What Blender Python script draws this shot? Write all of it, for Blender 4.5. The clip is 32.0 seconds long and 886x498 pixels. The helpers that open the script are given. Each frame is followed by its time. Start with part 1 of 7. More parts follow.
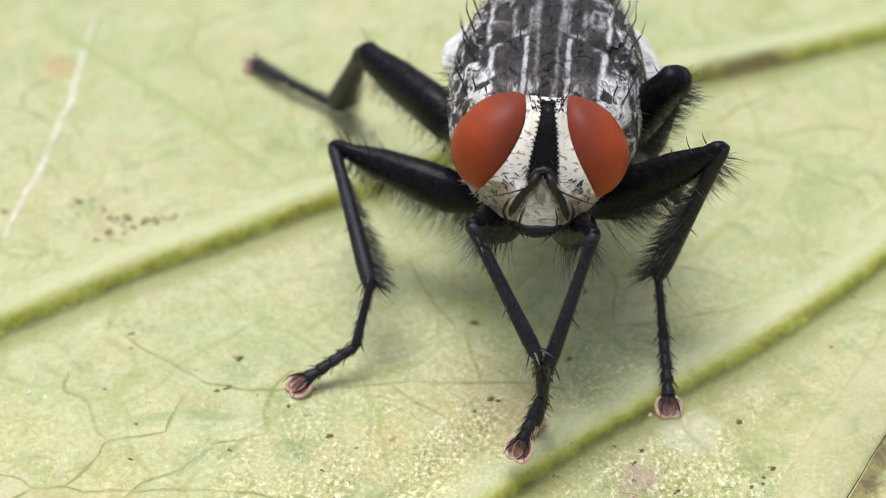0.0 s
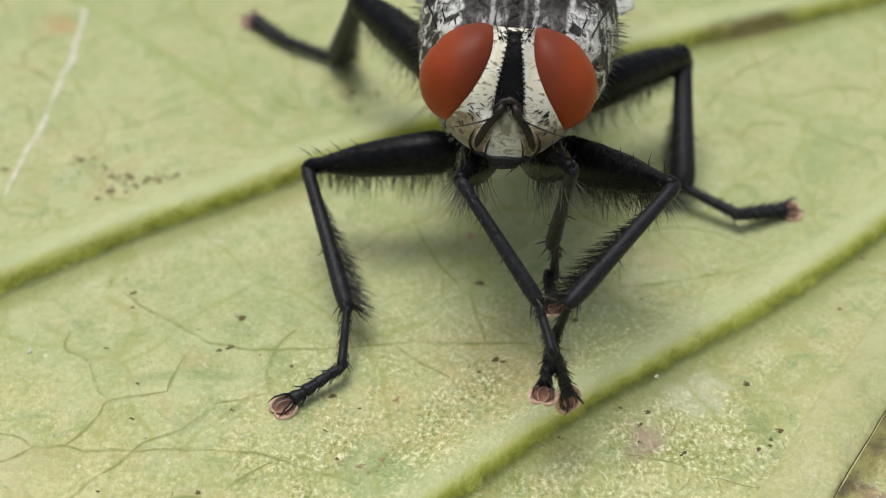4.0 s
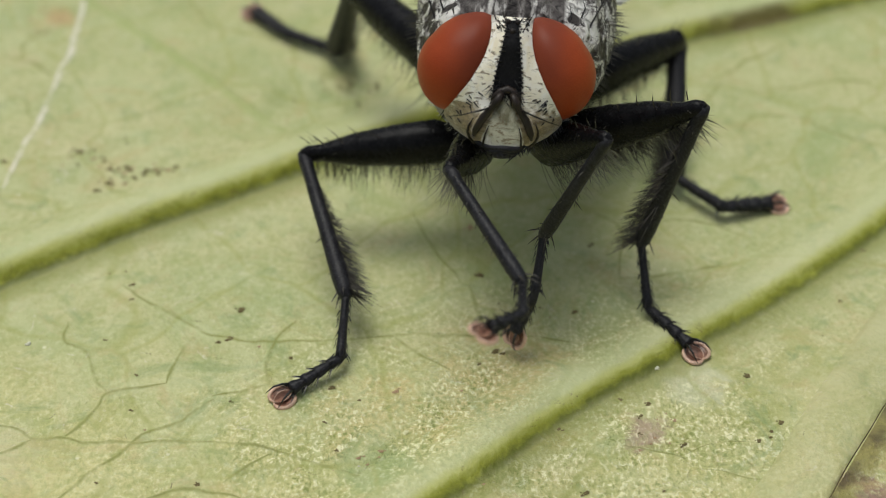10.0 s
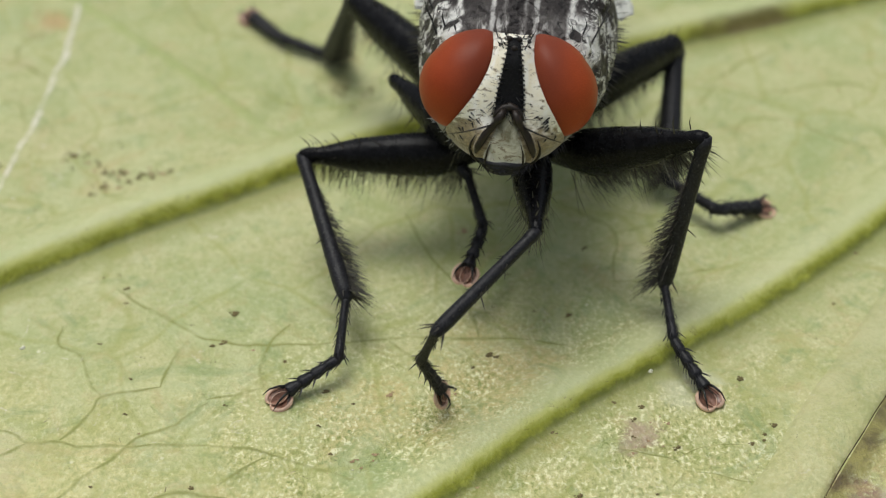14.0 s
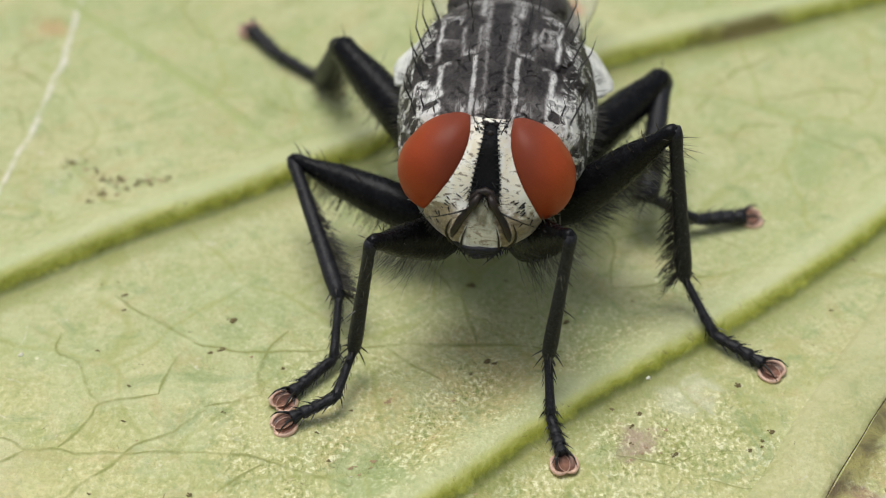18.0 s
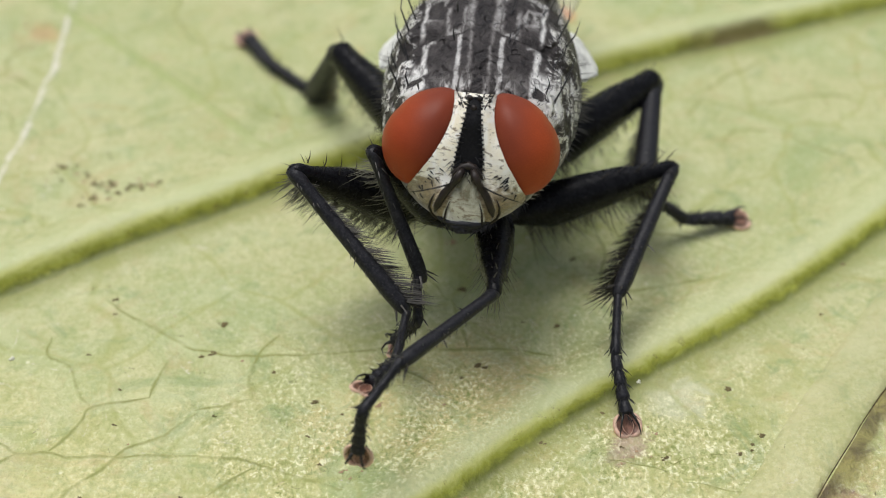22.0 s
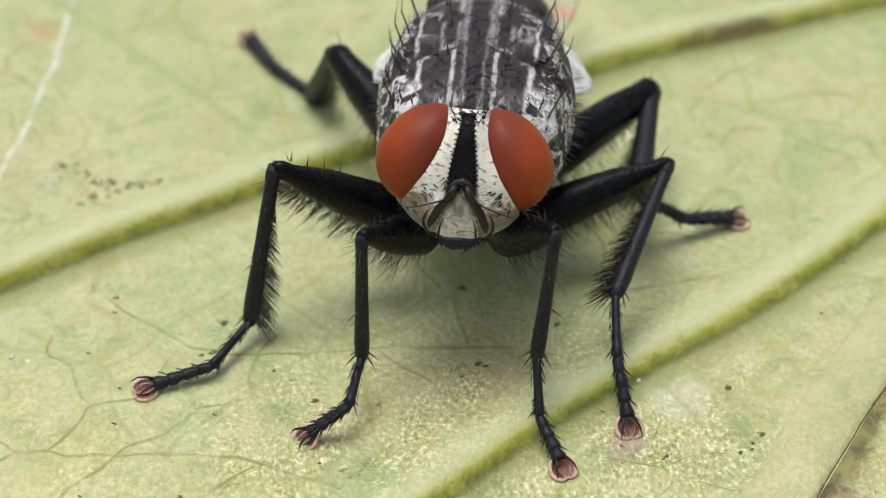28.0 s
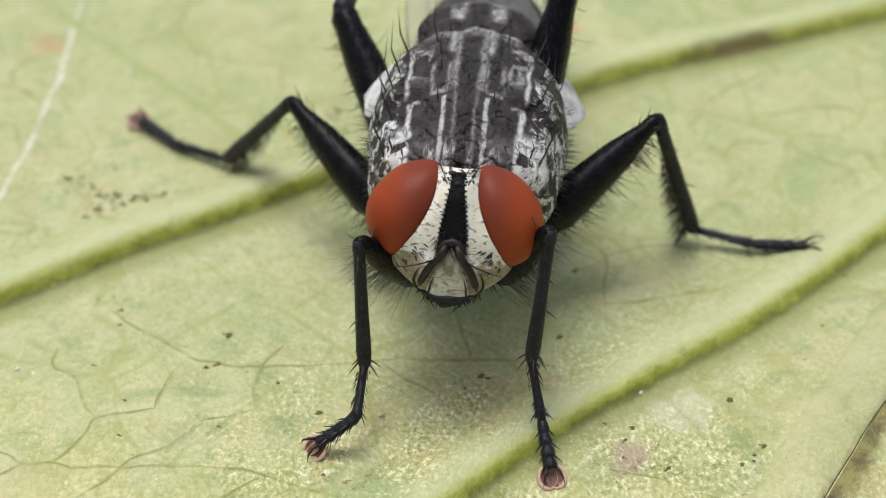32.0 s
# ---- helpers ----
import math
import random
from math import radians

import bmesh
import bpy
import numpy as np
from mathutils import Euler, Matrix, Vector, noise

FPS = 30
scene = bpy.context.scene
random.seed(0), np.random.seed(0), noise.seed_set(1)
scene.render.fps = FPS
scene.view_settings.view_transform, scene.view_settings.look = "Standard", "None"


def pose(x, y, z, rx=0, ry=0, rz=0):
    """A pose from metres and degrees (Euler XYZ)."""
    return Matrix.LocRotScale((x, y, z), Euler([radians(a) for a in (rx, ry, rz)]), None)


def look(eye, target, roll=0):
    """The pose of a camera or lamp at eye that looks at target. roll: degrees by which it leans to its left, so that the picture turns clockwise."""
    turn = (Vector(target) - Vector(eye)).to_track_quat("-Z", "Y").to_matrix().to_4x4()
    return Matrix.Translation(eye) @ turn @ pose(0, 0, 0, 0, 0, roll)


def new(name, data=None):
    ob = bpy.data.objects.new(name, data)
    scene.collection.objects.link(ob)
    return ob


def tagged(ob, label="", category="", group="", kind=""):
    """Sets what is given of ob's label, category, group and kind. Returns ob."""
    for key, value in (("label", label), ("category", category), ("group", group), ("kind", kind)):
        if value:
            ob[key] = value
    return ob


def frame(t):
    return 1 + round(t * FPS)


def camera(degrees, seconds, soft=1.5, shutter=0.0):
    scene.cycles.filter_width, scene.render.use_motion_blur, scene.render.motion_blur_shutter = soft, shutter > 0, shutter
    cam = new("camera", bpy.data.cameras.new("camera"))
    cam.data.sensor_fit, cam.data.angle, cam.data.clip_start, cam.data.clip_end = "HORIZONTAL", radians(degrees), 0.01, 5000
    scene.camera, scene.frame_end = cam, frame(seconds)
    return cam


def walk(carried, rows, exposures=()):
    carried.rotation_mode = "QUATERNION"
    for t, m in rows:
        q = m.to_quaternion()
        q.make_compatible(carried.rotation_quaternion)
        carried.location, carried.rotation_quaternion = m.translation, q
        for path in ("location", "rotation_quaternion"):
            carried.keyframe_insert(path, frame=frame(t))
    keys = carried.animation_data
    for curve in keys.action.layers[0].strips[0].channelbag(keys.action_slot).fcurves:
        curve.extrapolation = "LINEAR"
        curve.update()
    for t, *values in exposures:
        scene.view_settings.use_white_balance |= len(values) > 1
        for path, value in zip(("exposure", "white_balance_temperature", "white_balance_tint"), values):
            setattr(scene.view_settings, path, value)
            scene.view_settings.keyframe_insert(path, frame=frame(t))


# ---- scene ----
MM = 0.001
cam = camera(26.0, 32.0, soft=1.0, shutter=0.6)
cam.data.dof.use_dof = True
cam.data.dof.focus_distance = 31.6 * MM
cam.data.dof.aperture_fstop = 120
EXPOSURES = [(0.0, 0.08, 5980, 17), (1.2, 0.02, 6020, 15), (2.0, -0.18, 6150, 11), (3.0, -0.28, 6250, 9), (6.0, -0.43, 6360, 7), (10.0, -0.50, 6400, 7), (13.0, -0.45, 6360, 7), (17.0, -0.30, 6300, 9), (22.0, -0.21, 6220, 11), (28.0, -0.13, 6130, 12), (32.0, -0.16, 6130, 12)]
walk(cam, [
    (0, pose(0.000022, -0.026078, 0.023919, 48.960, 0.061, -0.275)),
    (0.5, pose(-0.000098, -0.026019, 0.024019, 48.621, 0.031, -0.360)),
    (1, pose(-0.000132, -0.026185, 0.023774, 48.948, -0.271, -0.255)),
    (1.5, pose(-0.000041, -0.026182, 0.023685, 48.932, -0.199, -0.174)),
    (2, pose(0.000009, -0.025985, 0.023525, 48.775, -0.114, -0.093)),
    (2.5, pose(0.000093, -0.025938, 0.023536, 48.556, 0.075, 0.020)),
    (3, pose(0.000044, -0.025982, 0.023479, 48.520, -0.074, -0.044)),
    (3.5, pose(-0.000010, -0.025942, 0.023552, 48.248, -0.048, -0.059)),
    (5.5, pose(0.000006, -0.025946, 0.023420, 47.959, -0.069, -0.001)),
    (6, pose(-0.000020, -0.025979, 0.023400, 48.025, -0.030, 0.031)),
    (6.5, pose(0.000008, -0.025974, 0.023433, 47.954, -0.014, 0.029)),
    (7, pose(0.000035, -0.025992, 0.023451, 47.934, 0.040, 0.035)),
    (7.5, pose(-0.000012, -0.025965, 0.023394, 47.948, -0.007, -0.021)),
    (8, pose(-0.000011, -0.025988, 0.023438, 47.904, -0.039, -0.031)),
    (8.5, pose(0.000002, -0.025966, 0.023464, 47.882, -0.010, 0.015)),
    (9, pose(0.000000, -0.026010, 0.023420, 48.000, -0.000, 0.000)),
    (9.5, pose(0.000010, -0.025989, 0.023411, 48.014, -0.087, -0.095)),
    (10, pose(-0.000024, -0.025965, 0.023393, 48.043, -0.080, -0.072)),
    (10.5, pose(0.000011, -0.025977, 0.023404, 48.029, -0.042, -0.061)),
    (11, pose(-0.000048, -0.026009, 0.023417, 48.079, -0.132, -0.138)),
    (11.5, pose(-0.000026, -0.026011, 0.023419, 48.099, -0.046, -0.124)),
    (12, pose(0.000009, -0.026003, 0.023457, 48.047, -0.067, -0.096)),
    (12.5, pose(0.000022, -0.026001, 0.023498, 48.033, -0.005, -0.104)),
    (13, pose(-0.000008, -0.026044, 0.023425, 48.195, -0.121, -0.141)),
    (13.5, pose(-0.000015, -0.025985, 0.023421, 48.146, -0.167, -0.202)),
    (14, pose(0.000066, -0.025972, 0.023448, 48.086, -0.035, -0.155)),
    (14.5, pose(0.000011, -0.026010, 0.023501, 48.096, -0.053, -0.171)),
    (16.5, pose(0.000035, -0.026017, 0.023525, 48.231, -0.103, -0.199)),
    (17, pose(-0.000005, -0.026080, 0.023489, 48.375, -0.180, -0.253)),
    (17.5, pose(0.000074, -0.026015, 0.023455, 48.335, -0.140, -0.254)),
    (18, pose(0.000046, -0.025970, 0.023503, 48.217, -0.090, -0.236)),
    (18.5, pose(0.000098, -0.026008, 0.023473, 48.278, -0.098, -0.233)),
    (19, pose(0.000040, -0.026040, 0.023454, 48.319, -0.195, -0.297)),
    (19.5, pose(0.000012, -0.026082, 0.023454, 48.377, -0.215, -0.315)),
    (20, pose(0.000044, -0.026091, 0.023480, 48.406, -0.179, -0.261)),
    (20.5, pose(0.000035, -0.026065, 0.023482, 48.393, -0.229, -0.327)),
    (21, pose(0.000092, -0.026068, 0.023479, 48.458, -0.225, -0.346)),
    (21.5, pose(0.000034, -0.026044, 0.023447, 48.475, -0.300, -0.441)),
    (22, pose(0.000061, -0.026060, 0.023484, 48.468, -0.259, -0.417)),
    (22.5, pose(0.000012, -0.026070, 0.023483, 48.506, -0.305, -0.431)),
    (23, pose(0.000037, -0.026069, 0.023479, 48.484, -0.256, -0.396)),
    (23.5, pose(0.000037, -0.026078, 0.023477, 48.523, -0.267, -0.384)),
    (24, pose(0.000007, -0.026104, 0.023456, 48.564, -0.287, -0.393)),
    (24.5, pose(0.000026, -0.026116, 0.023516, 48.507, -0.233, -0.344)),
    (25, pose(0.000043, -0.026099, 0.023507, 48.538, -0.261, -0.344)),
    (25.5, pose(0.000024, -0.026045, 0.023451, 48.527, -0.334, -0.403)),
    (27.5, pose(0.000052, -0.026062, 0.023454, 48.454, -0.308, -0.443)),
    (28, pose(0.000044, -0.026026, 0.023488, 48.378, -0.284, -0.430)),
    (28.5, pose(0.000051, -0.026089, 0.023473, 48.497, -0.271, -0.385)),
    (29, pose(0.000021, -0.026091, 0.023514, 48.472, -0.305, -0.396)),
    (29.5, pose(0.000057, -0.026109, 0.023583, 48.472, -0.240, -0.345)),
    (30, pose(0.000043, -0.026134, 0.023563, 48.601, -0.327, -0.462)),
    (30.5, pose(0.000062, -0.026146, 0.023560, 48.696, -0.256, -0.394)),
    (31, pose(0.000001, -0.026162, 0.023537, 48.797, -0.269, -0.392)),
    (31.5, pose(-0.000028, -0.026147, 0.023563, 48.748, -0.301, -0.426)),
    (32, pose(0.000029, -0.026167, 0.023626, 48.743, -0.249, -0.364)),
], EXPOSURES)

# ---- sky, sun, exposure ----
world = bpy.data.worlds.new("overcast")
scene.world = world
world.use_nodes = True
wn = world.node_tree
sky = wn.nodes.new("ShaderNodeTexSky")
sky.sky_type = "NISHITA"
sky.sun_disc = False
sky.sun_elevation, sky.sun_rotation = radians(76), radians(-38)
sky.dust_density, sky.air_density = 4.0, 1.0
pale = wn.nodes.new("ShaderNodeHueSaturation")
pale.inputs["Saturation"].default_value = 0.35
wn.links.new(sky.outputs[0], pale.inputs["Color"])
wn.links.new(pale.outputs[0], wn.nodes["Background"].inputs[0])
wn.nodes["Background"].inputs[1].default_value = 0.12
sun = new("sun", bpy.data.lights.new("sun", "SUN"))
sun.data.energy, sun.data.angle, sun.data.color = 2.05, radians(32), (1.0, 0.96, 0.88)
sun.matrix_world = look((-0.28, 0.36, 1.8), (0, 0, 0))


# ---- materials ----
class Nodes:
    """A node material in millimetres of object space."""

    def __init__(self, name):
        self.m = bpy.data.materials.new(name)
        self.m.use_nodes = True
        self.t = self.m.node_tree
        self.b = self.t.nodes["Principled BSDF"]
        tc = self.t.nodes.new("ShaderNodeTexCoord")
        mp = self.t.nodes.new("ShaderNodeMapping")
        mp.inputs["Scale"].default_value = (1000, 1000, 1000)
        self.t.links.new(tc.outputs["Object"], mp.inputs["Vector"])
        self.co = mp.outputs["Vector"]

    def link(self, a, b):
        self.t.links.new(a, b)

    def noise(self, scale, detail=3.0, rough=0.55, distort=0.0, stretch=None):
        n = self.t.nodes.new("ShaderNodeTexNoise")
        n.inputs["Scale"].default_value, n.inputs["Detail"].default_value = scale, detail
        n.inputs["Roughness"].default_value, n.inputs["Distortion"].default_value = rough, distort
        co = self.co
        if stretch:
            mp = self.t.nodes.new("ShaderNodeMapping")
            mp.inputs["Scale"].default_value = stretch
            self.link(co, mp.inputs["Vector"])
            co = mp.outputs["Vector"]
        self.link(co, n.inputs["Vector"])
        return n.outputs["Fac"]

    def cells(self, scale, feature="F1", out="Distance", randomness=1.0, warp=None):
        n = self.t.nodes.new("ShaderNodeTexVoronoi")
        n.feature = feature
        n.inputs["Scale"].default_value = scale
        n.inputs["Randomness"].default_value = randomness
        self.link(warp or self.co, n.inputs["Vector"])
        return n.outputs[out]

    def warped(self, scale, amount):
        n = self.t.nodes.new("ShaderNodeTexNoise")
        n.inputs["Scale"].default_value = scale
        self.link(self.co, n.inputs["Vector"])
        s = self.t.nodes.new("ShaderNodeVectorMath")
        s.operation = "MULTIPLY_ADD"
        s.inputs[1].default_value = (amount, amount, amount)
        self.link(n.outputs["Color"], s.inputs[0])
        self.link(self.co, s.inputs[2])
        return s.outputs[0]

    def ramp(self, fac, stops, mode="LINEAR"):
        r = self.t.nodes.new("ShaderNodeValToRGB")
        r.color_ramp.interpolation = mode
        e = r.color_ramp.elements
        while len(e) < len(stops):
            e.new(0.5)
        for k, (p, c) in zip(e, stops):
            k.position = p
            k.color = (c, c, c, 1) if not isinstance(c, tuple) else (*c, 1)
        self.link(fac, r.inputs[0])
        return r.outputs["Color"]

    def mix(self, fac, a, b, mode="MIX"):
        n = self.t.nodes.new("ShaderNodeMix")
        n.data_type, n.blend_type = "RGBA", mode
        for sock, v in ((n.inputs[0], fac), (n.inputs[6], a), (n.inputs[7], b)):
            if isinstance(v, (int, float)):
                sock.default_value = v
            elif isinstance(v, tuple):
                sock.default_value = (*v, 1)
            else:
                self.link(v, sock)
        return n.outputs[2]

    def math(self, op, a, b=0.0, c=0.0):
        n = self.t.nodes.new("ShaderNodeMath")
        n.operation = op
        for sock, v in zip(n.inputs, (a, b, c)):
            if isinstance(v, (int, float)):
                sock.default_value = v
            else:
                self.link(v, sock)
        return n.outputs[0]

    def band(self, v, lo, hi, soft=0.03):
        """1 between lo and hi, falling off over soft."""
        return self.math("MULTIPLY", self.step(v, lo - soft, lo + soft), self.step(v, hi + soft, hi - soft))

    def step(self, v, a, b):
        n = self.t.nodes.new("ShaderNodeMapRange")
        n.interpolation_type = "SMOOTHSTEP"
        n.inputs["From Min"].default_value, n.inputs["From Max"].default_value = min(a, b), max(a, b)
        n.inputs["To Min"].default_value, n.inputs["To Max"].default_value = (0, 1) if a < b else (1, 0)
        self.link(v, n.inputs["Value"])
        return n.outputs[0]

    def most(self, *vs):
        out = vs[0]
        for v in vs[1:]:
            out = self.math("MAXIMUM", out, v)
        return out

    def times(self, *vs):
        out = vs[0]
        for v in vs[1:]:
            out = self.math("MULTIPLY", out, v)
        return out

    def across(self):
        """Offset in mm across a vein, from its mesh's own map."""
        n = self.t.nodes.new("ShaderNodeUVMap")
        n.uv_map = "across"
        s = self.t.nodes.new("ShaderNodeSeparateXYZ")
        self.link(n.outputs[0], s.inputs[0])
        return s.outputs[1]

    def axis(self, i):
        n = self.t.nodes.new("ShaderNodeSeparateXYZ")
        self.link(self.co, n.inputs[0])
        return n.outputs[i]

    def bump(self, height, mm, strength=1.0):
        n = self.t.nodes.new("ShaderNodeBump")
        n.inputs["Distance"].default_value = mm * MM
        n.inputs["Strength"].default_value = strength
        self.link(height, n.inputs["Height"])
        last = self.b.inputs["Normal"]
        if last.is_linked:
            self.link(last.links[0].from_socket, n.inputs["Normal"])
        self.link(n.outputs[0], last)
        return self

    def done(self, colour, rough=0.5, metal=0.0, spec=0.5, coat=0.0):
        c = self.b.inputs["Base Color"]
        if isinstance(colour, tuple):
            c.default_value = (*colour, 1)
        else:
            self.link(colour, c)
        r = self.b.inputs["Roughness"]
        if isinstance(rough, (int, float)):
            r.default_value = rough
        else:
            self.link(rough, r)
        self.b.inputs["Metallic"].default_value = metal
        self.b.inputs["Specular IOR Level"].default_value = spec
        self.b.inputs["Coat Weight"].default_value = coat
        return self.m


SPOTS = ((1.0, -3.7, 2.0, (0.66, 0.54, 0.25), 0.7), (-1.3, -4.2, 1.4, (0.66, 0.55, 0.26), 0.6), (6.9, -5.9, 0.7, (0.28, 0.16, 0.13), 0.9), (7.4, -5.7, 0.3, (0.70, 0.64, 0.50), 0.6), (-8.07, 7.31, 0.45, (0.55, 0.36, 0.17), 0.7), (-8.6, 5.9, 0.5, (0.50, 0.40, 0.2), 0.45), (3.45, -4.45, 0.42, (0.46, 0.32, 0.26), 0.7), (3.15, -4.75, 0.25, (0.43, 0.29, 0.24), 0.6),
         (4.2, -3.3, 0.8, (0.70, 0.70, 0.50), 0.55), (2.2, -3.6, 0.7, (0.70, 0.72, 0.52), 0.5), (-1.0, -5.3, 0.9, (0.30, 0.40, 0.17), 0.6), (3.04, 8.08, 0.35, (0.70, 0.27, 0.12), 1.0),
         (-3.3, 4.6, 0.5, (0.25, 0.31, 0.10), 0.4), (-7.2, -4.9, 0.8, (0.68, 0.64, 0.40), 0.5), (6.2, -3.2, 0.9, (0.66, 0.62, 0.34), 0.45), (1.0, -0.6, 0.9, (0.33, 0.40, 0.15), 0.4))


def blade_material(name, brown, grainy=1.0, olive=False):
    n = Nodes(name)
    big = n.noise(0.13, 3, 0.55, 0.8)
    mid = n.noise(0.42, 4, 0.6, 1.0)
    small = n.noise(1.7, 4, 0.65, 0.6)
    fine = n.noise(9.0, 3, 0.65)
    worm = n.noise(12.5, 2.5, 0.62, 0.35, stretch=(1, 0.75, 1))
    base = n.ramp(big, [(0.30, (0.37, 0.43, 0.165)), (0.44, (0.46, 0.50, 0.235)), (0.56, (0.515, 0.535, 0.265)), (0.70, (0.57, 0.545, 0.30))])
    patch = n.ramp(mid, [(0.26, (0.32, 0.41, 0.17)), (0.40, (0.44, 0.485, 0.215)), (0.53, (0.525, 0.525, 0.245)), (0.66, (0.61, 0.575, 0.30)), (0.78, (0.70, 0.66, 0.40))])
    col = n.mix(0.6, base, patch)
    y, x = n.axis(1), n.axis(0)
    # sun-yellowed and grainy towards the stalk end, greener towards the tip
    low = n.step(n.math("ADD", y, n.math("MULTIPLY_ADD", big, 6.0, -3.0)), -1.2, -5.2)
    col = n.mix(n.math("MULTIPLY", low, 0.55), col, n.ramp(mid, [(0.3, (0.47, 0.51, 0.17)), (0.5, (0.62, 0.58, 0.23)), (0.7, (0.74, 0.68, 0.30))]))
    col = n.mix(n.ramp(small, [(0.28, 0.45), (0.48, 0.0)]), col, (0.34, 0.40, 0.14))
    col = n.mix(n.ramp(small, [(0.52, 0.0), (0.75, 0.45)]), col, (0.68, 0.65, 0.38))
    def spots(col, least, most):
        """Ragged coloured patches whose radius lies between least and most."""
        for sx, sy, r, tone, k in SPOTS:
            if not least < r <= most:
                continue
            d = n.math("POWER", n.math("ADD", n.math("POWER", n.math("ADD", x, -sx), 2), n.math("POWER", n.math("ADD", y, -sy), 2)), 0.5)
            d = n.math("ADD", d, n.math("MULTIPLY_ADD", small, 2.4 * r, -1.2 * r))
            d = n.math("ADD", d, n.math("MULTIPLY_ADD", worm, 0.9 * r, -0.45 * r))
            col = n.mix(n.math("MULTIPLY", n.step(d, r, r * 0.3), k), col, tone)
        return col

    col = spots(col, 1.0, 9.0)
    # granular patches, smoother skin between them
    area = n.ramp(n.noise(0.24, 3, 0.55, 0.5), [(0.40, 0.35), (0.60, 0.85)])
    area = n.math("MULTIPLY", n.math("ADD", area, n.math("MULTIPLY", low, 0.8)), grainy)
    area = n.times(area, n.math("MULTIPLY_ADD", n.step(x, 7.0, 4.5), 0.5, 0.5))
    area = n.times(area, n.math("MULTIPLY_ADD", n.step(n.math("ADD", y, n.math("MULTIPLY_ADD", mid, 3.0, -1.5)), 0.5, -3.6), 0.78, 0.22), n.ramp(n.noise(0.6, 4, 0.6, 1.0), [(0.38, 0.35), (0.58, 1.3)]), n.math("MULTIPLY_ADD", n.step(n.math("ADD", x, n.math("MULTIPLY_ADD", mid, 4.0, -2.0)), -5.0, -0.8), 0.75, 0.25))
    # grain: cream on olive, with lit tops and shaded hollows painted in
    col = n.mix(n.math("MULTIPLY", n.ramp(worm, [(0.54, 0.0), (0.62, 0.85)]), area), col, (0.88, 0.86, 0.55))
    col = n.mix(n.math("MULTIPLY", n.ramp(worm, [(0.36, 0.75), (0.47, 0.0)]), area), col, (0.28, 0.32, 0.085))
    col = n.mix(n.ramp(fine, [(0.32, 0.42), (0.5, 0.0)]), col, (0.31, 0.36, 0.11))
    col = n.mix(n.ramp(fine, [(0.55, 0.0), (0.72, 0.3)]), col, (0.74, 0.73, 0.46))
    col = spots(col, 0.0, 1.0)
    net = n.cells(0.33, "DISTANCE_TO_EDGE", "Distance", 1.0, n.warped(0.5, 1.1))
    col = n.mix(n.math("MULTIPLY", n.ramp(net, [(0.0, 0.5), (0.008, 0.4), (0.022, 0.0)]), min(1.0, grainy)), col, (0.36, 0.38, 0.10))
    net2 = n.cells(1.1, "DISTANCE_TO_EDGE", "Distance", 1.0, n.warped(1.5, 0.5))
    col = n.mix(n.ramp(net2, [(0.0, 0.32), (0.03, 0.18), (0.08, 0.0)]), col, (0.38, 0.42, 0.15))
    # stains: green mould, ochre, and small dark crumbs
    st = n.noise(0.8, 6, 0.72, 1.5)
    col = n.mix(n.ramp(st, [(0.54, 0.0), (0.68, 0.6)]), col, (0.24, 0.33, 0.13))
    bleach = n.noise(0.7, 5, 0.65, 1.2)
    col = n.mix(n.ramp(bleach, [(0.50, 0.0), (0.66, 0.36)]), col, (0.63, 0.655, 0.37))
    # small pale dots scattered in patches
    pale_dot = n.math("MULTIPLY", n.step(n.cells(1.6, "F1", "Distance", 1.0), 0.075, 0.03), n.step(n.noise(0.9, 2), 0.48, 0.58))
    col = n.mix(n.math("MULTIPLY", pale_dot, 0.7), col, (0.80, 0.78, 0.56))
    och = n.noise(0.5, 6, 0.72, 2.0)
    col = n.mix(n.ramp(och, [(0.54 - brown * 0.2, 0.0), (0.70 - brown * 0.2, 0.4 + brown * 0.45)]), col, (0.52, 0.39, 0.17))
    pin = n.noise(0.9, 6, 0.78, 2.5)
    col = n.mix(n.ramp(pin, [(0.66 - brown * 0.17, 0.0), (0.74 - brown * 0.14, 0.6)]), col, (0.33, 0.17, 0.15))
    # white flecks that also stand in for tiny glints on the blade
    wh = n.noise(2.2, 6, 0.75, 1.5)
    col = n.mix(n.ramp(wh, [(0.62 - brown * 0.1, 0.0), (0.70 - brown * 0.08, 0.55)]), col, (0.76, 0.71, 0.56))
    crumb = n.noise(3.2, 5, 0.8, 1.0)
    col = n.mix(n.ramp(crumb, [(0.66, 0.0), (0.71, 0.8)]), col, (0.10, 0.085, 0.03))
    if brown:
        # an olive-brown band along the edge of the midrib
        w = n.math("ADD", n.math("MULTIPLY", n.math("ADD", x, -6.27), 0.8548), n.math("MULTIPLY", n.math("ADD", y, 5.79), -0.5190))
        w = n.math("ADD", w, n.math("MULTIPLY_ADD", st, 1.0, -0.5))
        col = n.mix(n.times(n.step(w, 0.52, 0.16), 0.9), col, n.ramp(small, [(0.35, (0.10, 0.075, 0.03)), (0.6, (0.30, 0.27, 0.08))]))
